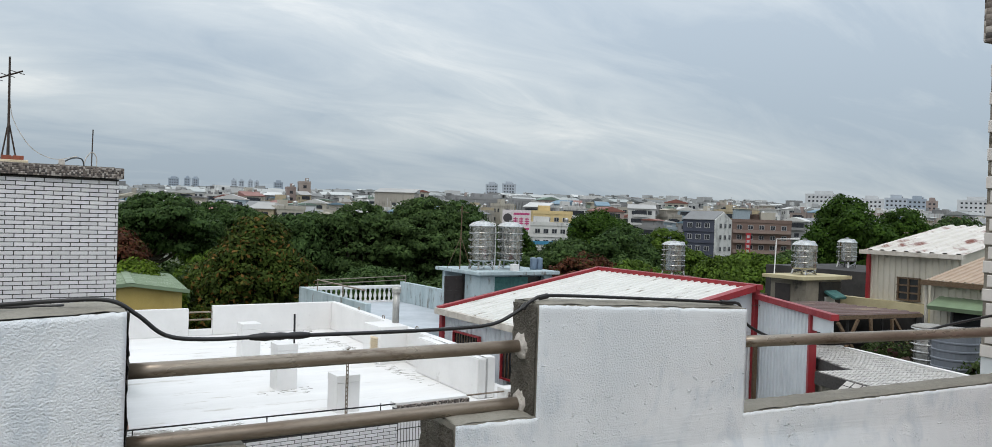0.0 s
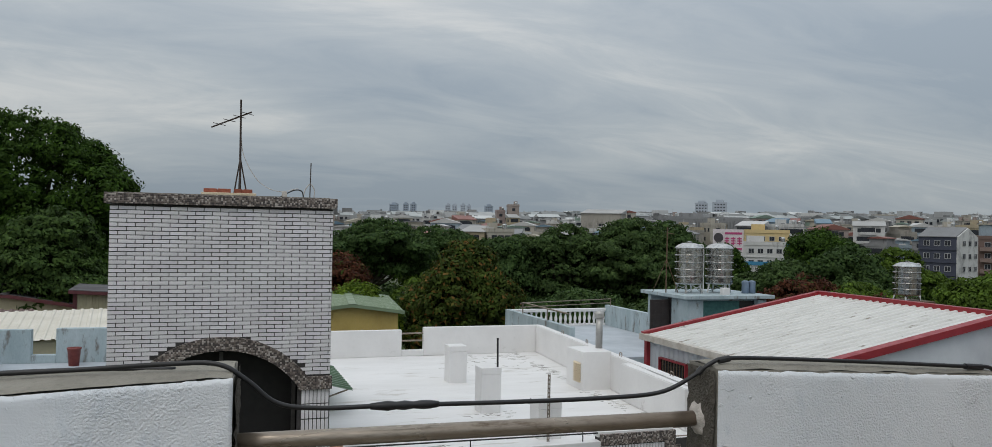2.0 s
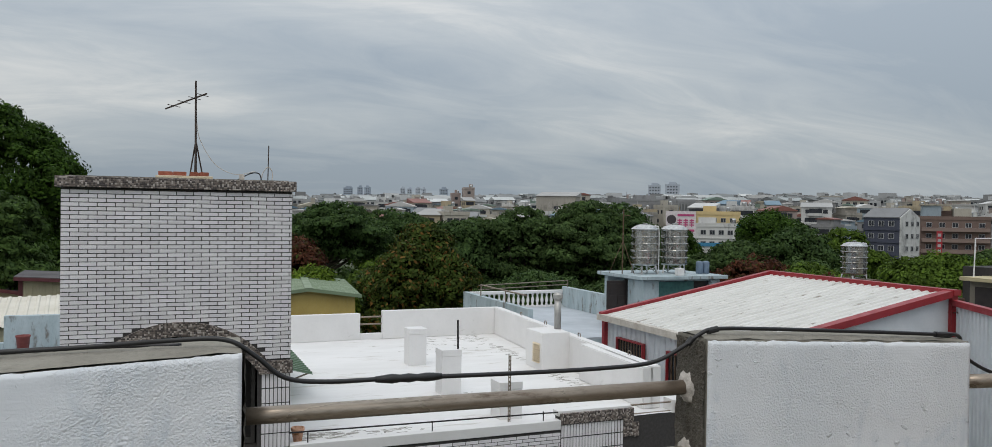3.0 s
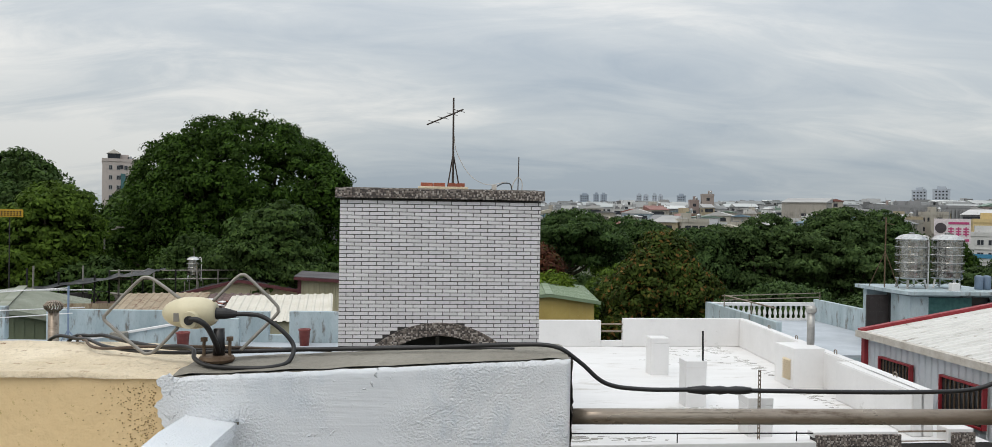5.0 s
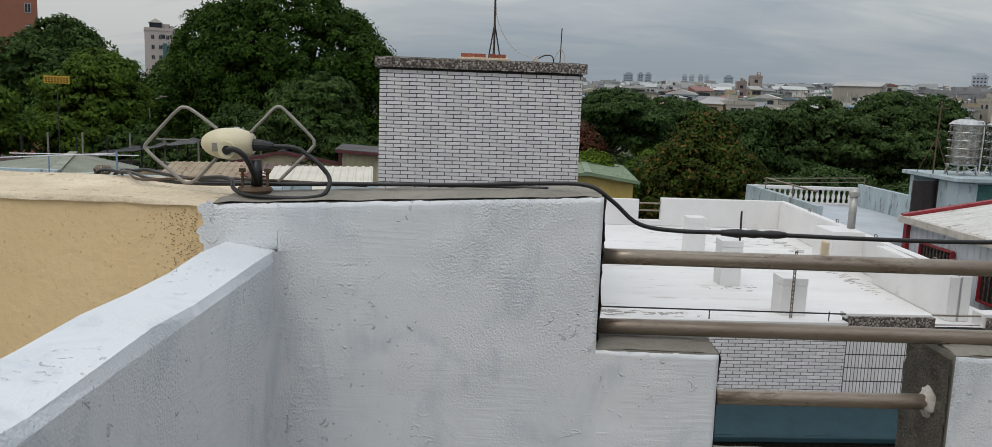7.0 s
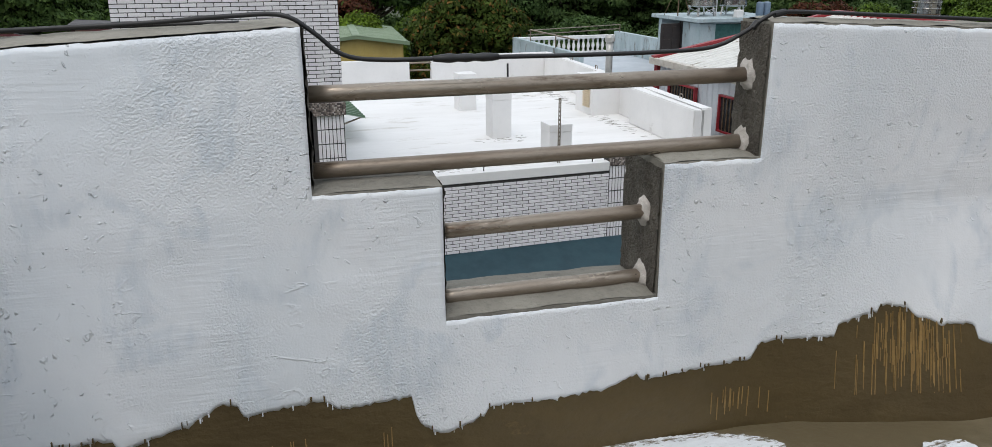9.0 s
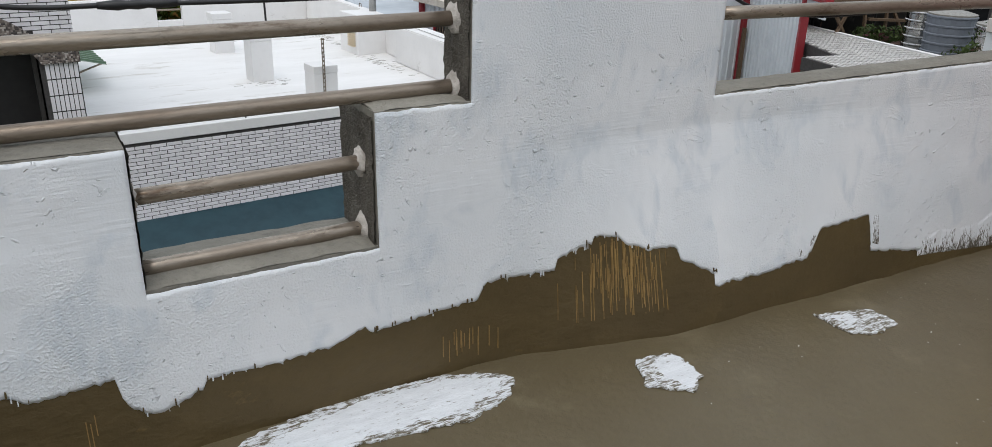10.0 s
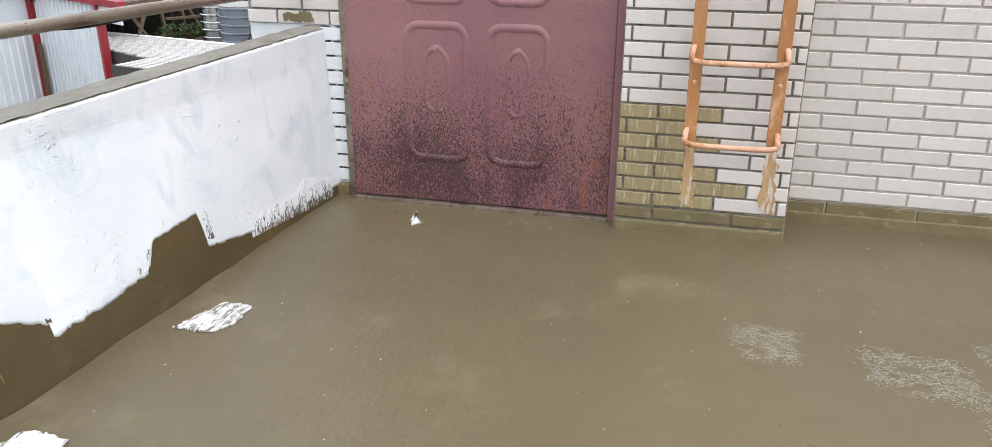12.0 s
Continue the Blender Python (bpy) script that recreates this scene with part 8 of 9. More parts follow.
WALLS = [plain("house_wall_" + n, c, stain=tuple(v * 0.55 for v in c)) for n, c in (
    ("white", (0.56, 0.565, 0.555)), ("cream", (0.42, 0.395, 0.34)), ("grey", (0.25, 0.255, 0.26)), ("pink", (0.31, 0.255, 0.235)), ("beige", (0.335, 0.315, 0.275)), ("pale_blue", (0.30, 0.37, 0.42)), ("ochre", (0.40, 0.34, 0.235)))]
ROOFS = [plain("house_roof_" + n, c, 0.6) for n, c in (
    ("light", (0.36, 0.36, 0.35)), ("white", (0.54, 0.54, 0.53)), ("green", (0.17, 0.24, 0.195)), ("grey", (0.19, 0.195, 0.20)), ("rust", (0.23, 0.095, 0.075)), ("cream", (0.42, 0.39, 0.31)), ("blue", (0.14, 0.23, 0.30)))]
M_PANE = material("far_window_glass", (0.035, 0.04, 0.048), (0.025, 0.028, 0.034), 0.3, 0.3, fine=0.0, specular=0.25)
M_FRAME_W = plain("white_window_frame", (0.42, 0.43, 0.44))
window_meshes = {}


def window_mesh(w, h):
    """A recessed pane in a proud frame with one mullion, facing -y; the pane is a second mesh."""
    key = (round(w, 2), round(h, 2))
    if key not in window_meshes:
        f = 0.09
        window_meshes[key] = (
            boxes_mesh("window", [(0, w, -0.10, 0.02, 0, f), (0, w, -0.10, 0.02, h - f, h), (0, f, -0.10, 0.02, f, h - f), (w - f, w, -0.10, 0.02, f, h - f), (w / 2 - 0.04, w / 2 + 0.04, -0.07, 0.02, f, h - f)], M_FRAME_W),
            boxes_mesh("pane", [(f, w - f, -0.05, 0.0, f, h - f)], M_PANE))
    return window_meshes[key]


def add_windows(ob, x0, x1, y, z0, z1, storey, gap, w, h, turn=0.0, x_at=None, joined=False):
    """Rows of windows on a face of a building; turn 90 puts them on a side face at x_at."""
    boxes = []
    rows = max(1, int((z1 - z0) / storey + 0.3))
    cols = max(1, int((x1 - x0) / gap))
    first = x0 + ((x1 - x0) - (cols - 1) * gap) / 2
    for r in range(rows):
        z = z1 - storey * (r + 1) + 0.9
        if z < z0:
            continue
        for c in range(cols):
            x = first + c * gap - w / 2
            if joined:
                boxes.append((x, x + w, y - 0.08, y + 0.02, z, z + h))
                continue
            me, pane = window_mesh(w, h)
            m = pose(x, y, z) if x_at is None else pose(x_at, x + w / 2, z, 0, 0, turn)
            win = part("window", me, None, ob, m=m)
            part("pane", pane, None, win)
    if joined and boxes:
        tagged(part("glazing", boxes_mesh("glazing", boxes, M_PANE), None, ob), kind="stuff")


def fittings(ob, w, d, h, wall, storey, kind):
    """Balcony slabs with dark bands for their shaded depth, dark side windows, canopies and rooftop clutter, too small
    to tell apart singly.
    """
    r = random.Random(int(w * 1000 + d * 77))
    ledges, dark, clutter = [], [], []
    for k in range(max(1, int(h / storey))):
        z = h - storey * (k + 1)
        a, c = r.uniform(0, 0.3) * w, r.uniform(0.6, 1.0) * w
        ledges.append((a, c, -r.uniform(0.5, 1.3), 0.0, z + 0.1, z + r.choice((0.25, 0.9, 1.0))))
        # dark band on the wall imitates the shade behind the balcony
        if r.random() < 0.6:
            dark.append((a + 0.2, c - 0.2, -0.06, 0.0, z + 1.0, z + 2.5))
        for x, y0 in ((-0.06, 0.0), (w, 0.0)):
            for j in range(int(d / 2.6)):
                if r.random() < 0.7:
                    dark.append((x, x + 0.06, 0.8 + j * 2.6, 1.9 + j * 2.6, z + 0.9, z + 2.2))
    top = h + (0.25 if kind in ("flat", "shed") else 0.0)
    if kind in ("flat", "shed"):
        for _ in range(r.randint(3, 6)):
            x, y, s, t = r.uniform(0.2, w - 2.2), r.uniform(0.2, d * 0.6), r.uniform(0.5, 1.9), r.uniform(0.5, 1.7)
            clutter.append((x, x + s, y, y + r.uniform(0.5, 1.6), top, top + t))
        for _ in range(r.randint(1, 3)):
            x, y = r.uniform(0.3, w - 0.4), r.uniform(0.3, d * 0.7)
            clutter.append((x, x + 0.07, y, y + 0.07, top, top + r.uniform(2.0, 4.2)))
    tagged(part("balconies", boxes_mesh("balconies", ledges, wall), None, ob), kind="stuff")
    # side windows together with the painted balcony shade
    tagged(part("glazing", boxes_mesh("glazing", dark, M_PANE), None, ob), kind="stuff")
    if clutter:
        tagged(part("roof_clutter", boxes_mesh("roof_clutter", clutter, r.choice((ROOFS[3], WALLS[2], WALLS[3], ROOFS[2], ROOFS[1]))), None, ob), kind="stuff")


def house(label, m, w, d, h, wall, roof, kind="flat", storey=3.1, gap=2.4, joined=True, category="house", far=False):
    """A block w wide and d deep whose front faces -y, from the ground up to h."""
    ob = thing("house" if category == "house" else "building", label, category, m, "houses of the town")
    part("wall", boxed(0, w, 0, d, 0, h), wall, ob)
    if kind == "gable":
        bm = bmesh.new()
        prism(bm, [(-0.3, h - 0.1), (w + 0.3, h - 0.1), (w + 0.3, h + 0.15), (w / 2, h + 0.17 * w), (-0.3, h + 0.15)], -0.3, d + 0.3)
        part("roof", bm, roof, ob)
    elif kind == "saddle":
        bm = prism(bmesh.new(), [(-0.3, h - 0.05), (d + 0.3, h - 0.05), (d + 0.3, h + 0.1), (d / 2, h + 2.4), (-0.3, h + 0.1)], -0.2, w - 0.02)
        bm.transform(Matrix(((0, 1, 0, 0), (1, 0, 0, 0), (0, 0, 1, 0), (0, 0, 0, 1))))
        part("roof", bm, roof, ob)
    elif kind == "lean":
        bm = bmesh.new()
        v = [bm.verts.new(p) for p in ((-0.3, -0.4, h + 0.05), (w + 0.3, -0.4, h + 0.05), (w + 0.3, d + 0.3, h + 1.8), (-0.3, d + 0.3, h + 1.8), (-0.3, -0.4, h - 0.1), (w + 0.3, -0.4, h - 0.1), (w + 0.3, d + 0.3, h), (-0.3, d + 0.3, h))]
        for f in ((0, 1, 2, 3), (4, 7, 6, 5), (0, 4, 5, 1), (1, 5, 6, 2), (2, 6, 7, 3), (3, 7, 4, 0)):
            bm.faces.new([v[i] for i in f])
        part("roof", bm, roof, ob)
    else:
        part("roof", boxed(-0.15, w + 0.15, -0.15, d + 0.15, h, h + 0.25), wall, ob)
        for a in () if far else ((-0.1, w + 0.1, -0.1, 0.1), (-0.1, w + 0.1, d - 0.1, d + 0.1), (-0.1, 0.1, 0.1, d - 0.1), (w - 0.1, w + 0.1, 0.1, d - 0.1)):
            part("parapet", boxed(*a, h + 0.25, h + 1.0), wall, ob)
        r = random.Random(int(w * 100 + d * 10))
        if kind == "shed":
            part("roof_shed", boxed(w * 0.1, w * 0.9, d * 0.25, d * 0.95, h + 0.25, h + 2.6), wall, ob)
            bm = prism(bmesh.new(), [(w * 0.05, h + 2.5), (w * 0.95, h + 2.5), (w * 0.95, h + 2.65), (w * 0.5, h + 3.2), (w * 0.05, h + 2.65)], d * 0.18, d)
            part("shed_roof", bm, roof, ob)
        else:
            x = r.uniform(0.1, 0.6) * w
            part("stair_head", boxed(x, x + w * 0.3, d * 0.4, d * 0.75, h + 0.25, h + 2.6), wall, ob)
            part("tank", lathe(bmesh.new(), ((0.6, h + 0.5), (0.65, h + 0.6), (0.65, h + 2.0), (0.4, h + 2.3), (0.1, h + 2.4)), 12, (w * 0.75, d * 0.4, 0)), M_STAINLESS, ob, "stainless roof tank")
    add_windows(ob, 0.4, w - 0.4, 0.0, 1.0, h, storey, gap, 1.5, 1.35, joined=joined)
    if joined and category == "house":
        fittings(ob, w, d, h, wall, storey, kind)
    if not joined:
        for k in range(1, int(h / storey)):
            part("ledge", boxed(-0.05, w + 0.05, -0.25, 0.0, h - storey * k - 0.12, h - storey * k), wall, ob)
    return ob


def facing(x, y, turn=0.0):
    """A pose on the ground at x, y whose -y side looks back to the terrace."""
    return pose(x, y, -11.0, 0, 0, -math.degrees(math.atan2(x + 1.1, y + 1.7)) + turn)


near_town = random.Random(12)
KINDS = ("flat", "flat", "shed", "gable", "lean", "shed", "gable")
LABELS = {"flat": "pale concrete town house with a flat roof", "shed": "town house with a sheet-metal roof shed", "gable": "low house with a pale pitched metal roof", "lean": "row house with stained rendered walls"}
for ring, dist in enumerate((225, 258, 292, 330, 372)):
    bearing = -4.0 + near_town.uniform(0, 2)
    while bearing < 64:
        w = near_town.uniform(5.0, 10.5)
        b = radians(bearing)
        d = dist + near_town.uniform(-14, 16)
        if bearing > 27.5 and ring < 2:
            d += 70
        x, y = d * math.sin(b), d * math.cos(b)
        rise = -0.36 + 0.25 * ring + 0.012 * (min(bearing, 38) - 5) - 0.018 * max(0, bearing - 42) + near_town.uniform(-0.28, 0.28)
        h = max(7.0, 12.2 + d * math.tan(radians(rise)))
        k = near_town.choice(KINDS)
        house(LABELS[k], facing(x, y, near_town.uniform(-30, 30)), w, near_town.uniform(7, 12), h - (2.4 if k == "shed" else 0), near_town.choice(WALLS + WALLS[:2] + WALLS[:2]), near_town.choice(ROOFS[:2] + ROOFS), k,
              gap=near_town.uniform(1.9, 2.8), far=ring > 2)
        bearing += math.degrees((w + near_town.uniform(-0.5, 5)) / d)

# buildings that stand out
navy = house("dark navy apartment house with a grey gabled roof", facing(154.0, 168.1, -30), 9.4, 9.2, 12.8, plain("navy_render", (0.058, 0.066, 0.098)), ROOFS[3], "saddle", 3.1, 2.6, joined=False)
bm = bmesh.new()
prism(bm, [(0, 0), (9.2, 0), (9.2, 12.8), (4.6, 15.0), (0, 12.8)], 9.4, 9.7)
bm.transform(Matrix(((0, 1, 0, 0), (1, 0, 0, 0), (0, 0, 1, 0), (0, 0, 0, 1))))
part("white_side", bm, WALLS[0], navy, "white rendered gable wall")
add_windows(navy, 0.6, 8.8, 0, 1.0, 12.8, 3.1, 2.6, 1.3, 1.3, 90, 9.72)
brown = house("brown apartment block with balconies", facing(183.4, 178.7, 4), 17, 12, 12.4, plain("brown_render", (0.17, 0.118, 0.10)), ROOFS[0], "flat", 3.0, 3.2, joined=False, category="apartment block")
for k in range(1, 5):
    part("balcony", boxed(0.3, 16.7, -1.3, 0, 12.4 - 3.0 * k - 0.2, 12.4 - 3.0 * k + 0.8), plain("balcony_render", (0.25, 0.185, 0.16)), brown, "rendered balcony front")
part("penthouse", boxed(0.6, 5.2, 2, 10, 12.6, 16.4), WALLS[5], brown, "pale blue rooftop room")
part("penthouse", boxed(8.2, 12.4, 0.5, 8, 12.6, 15.6), WALLS[1], brown, "cream rooftop room")
part("penthouse_roof", boxed(0.2, 7.6, 1.6, 10.4, 16.4, 16.7), ROOFS[5], brown)
sign_red = thing("vertical_sign", "tall red vertical shop sign", "sign", facing(180.0, 170.0))
part("board", boxed(0, 1.4, 0, 0.4, 3, 9.4), M_SIGNRED, sign_red)
for k in range(4):
    part("character_bars", boxed(0.3, 1.1, -0.06, 0, 3.7 + k * 1.4, 4.5 + k * 1.4), M_FRAME_W, sign_red)
part("support", boxed(0.5, 0.9, 0.1, 0.4, 0, 3), M_WORN, sign_red)
yel = house("yellow school-like building with window bands", facing(131.7, 210.3, 4), 12.2, 10, 13.0, plain("yellow_render", (0.60, 0.47, 0.24)), ROOFS[0], "flat", 3.2, 2.6, joined=False, category="building")
blue = house("white and blue shop building", facing(121.7, 196.4, 4), 15.0, 9, 9.6, WALLS[0], ROOFS[6], "flat", 3.1, 2.4, joined=False, category="building")
part("blue_band", boxed(-0.1, 15.1, -0.3, 0.0, 4.2, 5.2), M_SIGNBLUE, blue, "bright blue fascia")
part("blue_sign", boxed(11.6, 15.1, -0.4, -0.05, 8.9, 10.4), M_SIGNBLUE, blue, "turquoise sign board")
board = thing("billboard", "white billboard with pink bars on a steel frame", "billboard", facing(98.6, 171.2, -6))
part("panel", boxed(0, 6.9, 0, 0.25, 8.4, 13.6), M_SIGNWHITE, board)
part("picture_shape", lathe(bmesh.new(), ((0.01, 0), (1.1, 0.02), (1.1, 0.06), (0.01, 0.08)), 24), M_SIGNDARK, board, "plain dark round shape", m=pose(1.3, -0.02, 11.6, 90, 0, 0))
for k in range(3):
    x = 2.7 + k * 1.4
    bm = bmesh.new()
    for z in (10.2, 10.75, 11.3):
        box(bm, x, x + 1.05, -0.06, 0, z, z + 0.28)
    box(bm, x + 0.4, x + 0.65, -0.07, 0, 9.9, 11.8)
    part("character_bars", bm, M_SIGNPINK, board, "large pink bars")
part("character_bars", boxed(2.7, 6.6, -0.06, 0, 12.4, 12.9), M_SIGNPINK, board, "thin pink bar")
part("character_bars", boxed(0.4, 6.6, -0.06, 0, 8.8, 9.3), M_SIGNPINK, board, "thin pink bar")
for x in (0.8, 3.4, 6.0):
    part("post", boxed(x, x + 0.3, 0.3, 0.6, 0, 13), M_WORN, board)
fins = house("long grey hall with vertical concrete fins", facing(148.5, 292.6, 6), 29, 16, 18.2, WALLS[2], ROOFS[3], "flat", 5.0, 60, joined=True, category="building")
for k in range(16):
    part("fin", boxed(10 + k * 1.2, 10.5 + k * 1.2, -0.9, 0, 11.5, 17.6), WALLS[2], fins, "grey concrete fin")
house("big windowless beige box building", facing(106.7, 278.5, -10), 14.5, 14, 19.2, WALLS[4], ROOFS[0], "lean", 6, 40, category="building")
house("brownish concrete tower block with flat roof", facing(108.9, 383.1, 5), 5.4, 9, 24.2, plain("taupe_render", (0.33, 0.28, 0.25)), ROOFS[0], "flat", 3.2, 2.4, category="apartment block")
house("lower brownish wing of a tower block", facing(103.5, 384.6, 5), 4.2, 9, 21.4, plain("taupe_wing_render", (0.28, 0.22, 0.20)), ROOFS[0], "flat", 3.2, 2.4, category="apartment block")
stepped = house("long stepped apartment block", facing(260.5, 364.7, 8), 50, 14, 21.6, WALLS[2], ROOFS[0], "flat", 3.1, 3.0, category="apartment block")
house("white rendered town house with ledges", facing(27.0, 256.7, 12), 9.4, 10, 14.0, WALLS[0], ROOFS[0], "flat", 3.1, 2.4, joined=False)
for x0, x1, top, mat in ((0, 11, 24.4, WALLS[0]), (13, 20, 23.4, WALLS[4]), (27, 35, 23.2, WALLS[0]), (36, 46, 24.2, WALLS[4])):
    part("upper_storey", boxed(x0, x1, 1.0, 11, 21.85, top), mat, stepped)
temple = house("temple-like house with a red curved roof", facing(140.7, 318.5), 5.5, 6, 20.9, WALLS[1], ROOFS[4], "gable", category="temple")
# M_TOWER and M_TOWER2 carry distance haze in their pale bluish colour
M_TOWER = plain("hazed_pale_tower_render", (0.44, 0.49, 0.55))
M_TOWER2 = plain("hazed_blue_grey_tower_render", (0.34, 0.40, 0.47))
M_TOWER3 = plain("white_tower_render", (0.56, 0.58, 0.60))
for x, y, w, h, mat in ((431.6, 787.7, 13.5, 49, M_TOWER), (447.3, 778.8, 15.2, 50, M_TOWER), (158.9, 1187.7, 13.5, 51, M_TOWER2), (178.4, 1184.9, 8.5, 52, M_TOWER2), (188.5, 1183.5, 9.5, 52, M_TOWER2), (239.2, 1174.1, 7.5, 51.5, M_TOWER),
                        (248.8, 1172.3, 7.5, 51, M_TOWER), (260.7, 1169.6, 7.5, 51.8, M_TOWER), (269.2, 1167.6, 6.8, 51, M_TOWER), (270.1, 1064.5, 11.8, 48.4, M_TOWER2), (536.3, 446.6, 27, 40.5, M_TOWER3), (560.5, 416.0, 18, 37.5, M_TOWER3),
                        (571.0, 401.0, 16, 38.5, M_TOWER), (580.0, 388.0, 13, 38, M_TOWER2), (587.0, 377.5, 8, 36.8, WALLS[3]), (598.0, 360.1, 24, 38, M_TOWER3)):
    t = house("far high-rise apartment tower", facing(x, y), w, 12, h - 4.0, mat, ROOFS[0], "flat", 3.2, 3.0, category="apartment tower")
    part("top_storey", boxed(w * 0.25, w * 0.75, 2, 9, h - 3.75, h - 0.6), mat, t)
orange = house("tall terracotta-coloured office block", facing(-92.0, 118.5), 19.5, 16, 28.4, plain("terracotta_render", (0.34, 0.135, 0.085)), ROOFS[4], "flat", 3.4, 60, joined=True, category="office block")
for k in range(7):
    me, pane = window_mesh(0.9, 1.5)
    win = part("window", me, None, orange, m=pose(17.7, 0, 25.6 - 3.4 * k))
    part("pane", pane, None, win)
part("cornice", boxed(-0.5, 20.0, -0.5, 16.4, 28.4, 29.3), ROOFS[4], orange, "dark red cornice")
part("red_plant_room", boxed(18.0, 19.3, 4, 6, 29.3, 31.0), M_RED, orange)
hotel = house("pale pink high-rise with a small pyramid roof", facing(-122.5, 272.6), 11.2, 12, 29.0, plain("pale_pink_render", (0.50, 0.44, 0.41)), ROOFS[4], "flat", 3.4, 60, joined=True, category="high-rise")
add_windows(hotel, 1.2, 10.8, 0, 6, 28.6, 3.3, 2.3, 1.1, 1.5)
part("turret", boxed(1.6, 5.4, 0.0, 5, 29.0, 31.6), hotel.children[0].data.materials[0], hotel)
bm = bmesh.new()
v = [bm.verts.new(p) for p in ((1.3, -0.3, 31.6), (5.7, -0.3, 31.6), (5.7, 5.3, 31.6), (1.3, 5.3, 31.6), (3.5, 2.5, 33.2))]
for f in ((0, 1, 4), (1, 2, 4), (2, 3, 4), (3, 0, 4), (3, 2, 1, 0)):
    bm.faces.new([v[i] for i in f])
part("pyramid_roof", bm, WALLS[4], hotel)
part("glass_strip", boxed(5.6, 7.0, -0.2, 0, 8, 25), M_SIGNTEAL, hotel, "teal glass strip")
# the town further out, up to the horizon: walls, pitched roofs and windows too small to tell apart
far_rng = random.Random(91)
walls, roofs, glass = [], [], []
roof_v, roof_f = [], []
for k in range(2600):
    d = 400 + 1150 * far_rng.random() ** 1.5
    b = radians(far_rng.uniform(-14, 66))
    x, y, w, deep = d * math.sin(b), d * math.cos(b), far_rng.uniform(6, 17), far_rng.uniform(7, 12)
    h = 1.2 + d * math.tan(radians(0.66 + min(d, 1000) / 1000 * 0.27 + 0.011 * (min(math.degrees(b), 38) - 5) - 0.022 * max(0, math.degrees(b) - 42) + max(-0.3, min(0.3, far_rng.gauss(0, 0.14)))))
    walls.append((x, x + w, y, y + deep, -11, h))
    pick = far_rng.random()
    if pick < 0.45:
        i, e = len(roof_v), 0.4
        roof_v += [(x - e, y - e, h + 0.1), (x + w + e, y - e, h + 0.1), (x + w + e, y + deep + e, h + 0.1), (x - e, y + deep + e, h + 0.1), (x - e, y + deep / 2, h + 1.7), (x + w + e, y + deep / 2, h + 1.7)]
        roof_f += [(i, i + 1, i + 5, i + 4), (i + 2, i + 3, i + 4, i + 5), (i, i + 4, i + 3), (i + 1, i + 2, i + 5)]
    else:
        for _ in range(2):
            a, t = far_rng.uniform(0.0, 0.85) * w, far_rng.uniform(1.0, 2.4)
            walls.append((x + a, x + a + t, y + 0.4, y + 0.4 + t, h + 0.02, h + far_rng.uniform(0.6, 2.2)))
    if 0.45 < pick < 0.8:
        a = far_rng.uniform(0.0, 0.55) * w
        walls.append((x + a, x + a + w * 0.4, y + 2, y + deep * 0.7, h + 0.05, h + far_rng.uniform(1.4, 2.9)))
    for r in range(2 if d < 700 else 1 if d < 1100 else 0):
        z = h - 2.3 - 3.0 * r
        for c in range(int(w / 2.4)):
            if far_rng.random() < 0.8:
                u = x + 0.6 + c * 2.4
                glass.append((u, u + 1.4, y - 0.12, y, z, z + 1.3))
                glass.append((x - 0.12, x, y + 1 + c, y + 2.2 + c, z, z + 1.3)) if c % 2 and c + 2.5 < deep else None
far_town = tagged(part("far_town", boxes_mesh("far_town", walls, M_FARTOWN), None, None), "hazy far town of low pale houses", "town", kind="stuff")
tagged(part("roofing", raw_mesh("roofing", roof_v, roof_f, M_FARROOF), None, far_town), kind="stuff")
tagged(part("glazing", boxes_mesh("glazing", glass, M_PANE), None, far_town), kind="stuff")


# ------------------------------------------------------------------ tiles of the neighbouring building
NT_L, NT_H, NJ = 0.245, 0.0637, 0.0125


def off_arch(a, b, z, h):
    """True where a tile would lie in the arch or its bands."""
    m = (a + b) / 2 - 3.34
    return (z < -1.14 and (m > -0.46 or m < -2.9)) or z < max(arch_z(m, RAD + 0.19), -2.6 if abs(m - UC) > HALF + 0.12 else SPRING)


BF = Matrix.Translation((-3.34, 0.014, 0))
tile_wall(block, BF, 3.34, -1.13, 1.56, M_TILE, M_TILE_I, keep=300, module=(NT_L, NT_H), joint=NJ, skip=off_arch, first=lambda c: -c[2])
for x0, x1 in ((-3.34, -2.88), (-0.45, 0.0)):
    for k in range(5):
        tile_wall(block, Matrix.Translation((x0, 0.014, 0)), x1 - x0, -2.58 + k * 0.245, -2.58 + k * 0.245 + 0.24, M_TILE, M_TILE_I, module=(0.0637, 0.2395), joint=NJ, name="tile")
tile_wall(nb, Matrix.Translation((0.0, -0.002, 0)), 4.93, -4.05, -2.72, M_TILE, M_TILE_I, keep=300, module=(NT_L, NT_H), joint=NJ, first=lambda c: abs(c[0] - 2.6))
for k in range(6):
    tile_wall(nb, Matrix.Translation((4.95, 0.008, 0)), 1.33, -4.12 + k * 0.247, -4.12 + k * 0.247 + 0.245, M_TILE, M_TILE_I, keep=40, module=(0.0637, 0.2395), joint=NJ)

# tiles of the pitched roof: laid flat, rows running down from the upper edge
TR_L, TR_H = 0.21, 0.105


def on_roof(x, y):
    return y > -2.68 if x > 3.5 else y > -0.80 - (x + 0.7) * 0.269


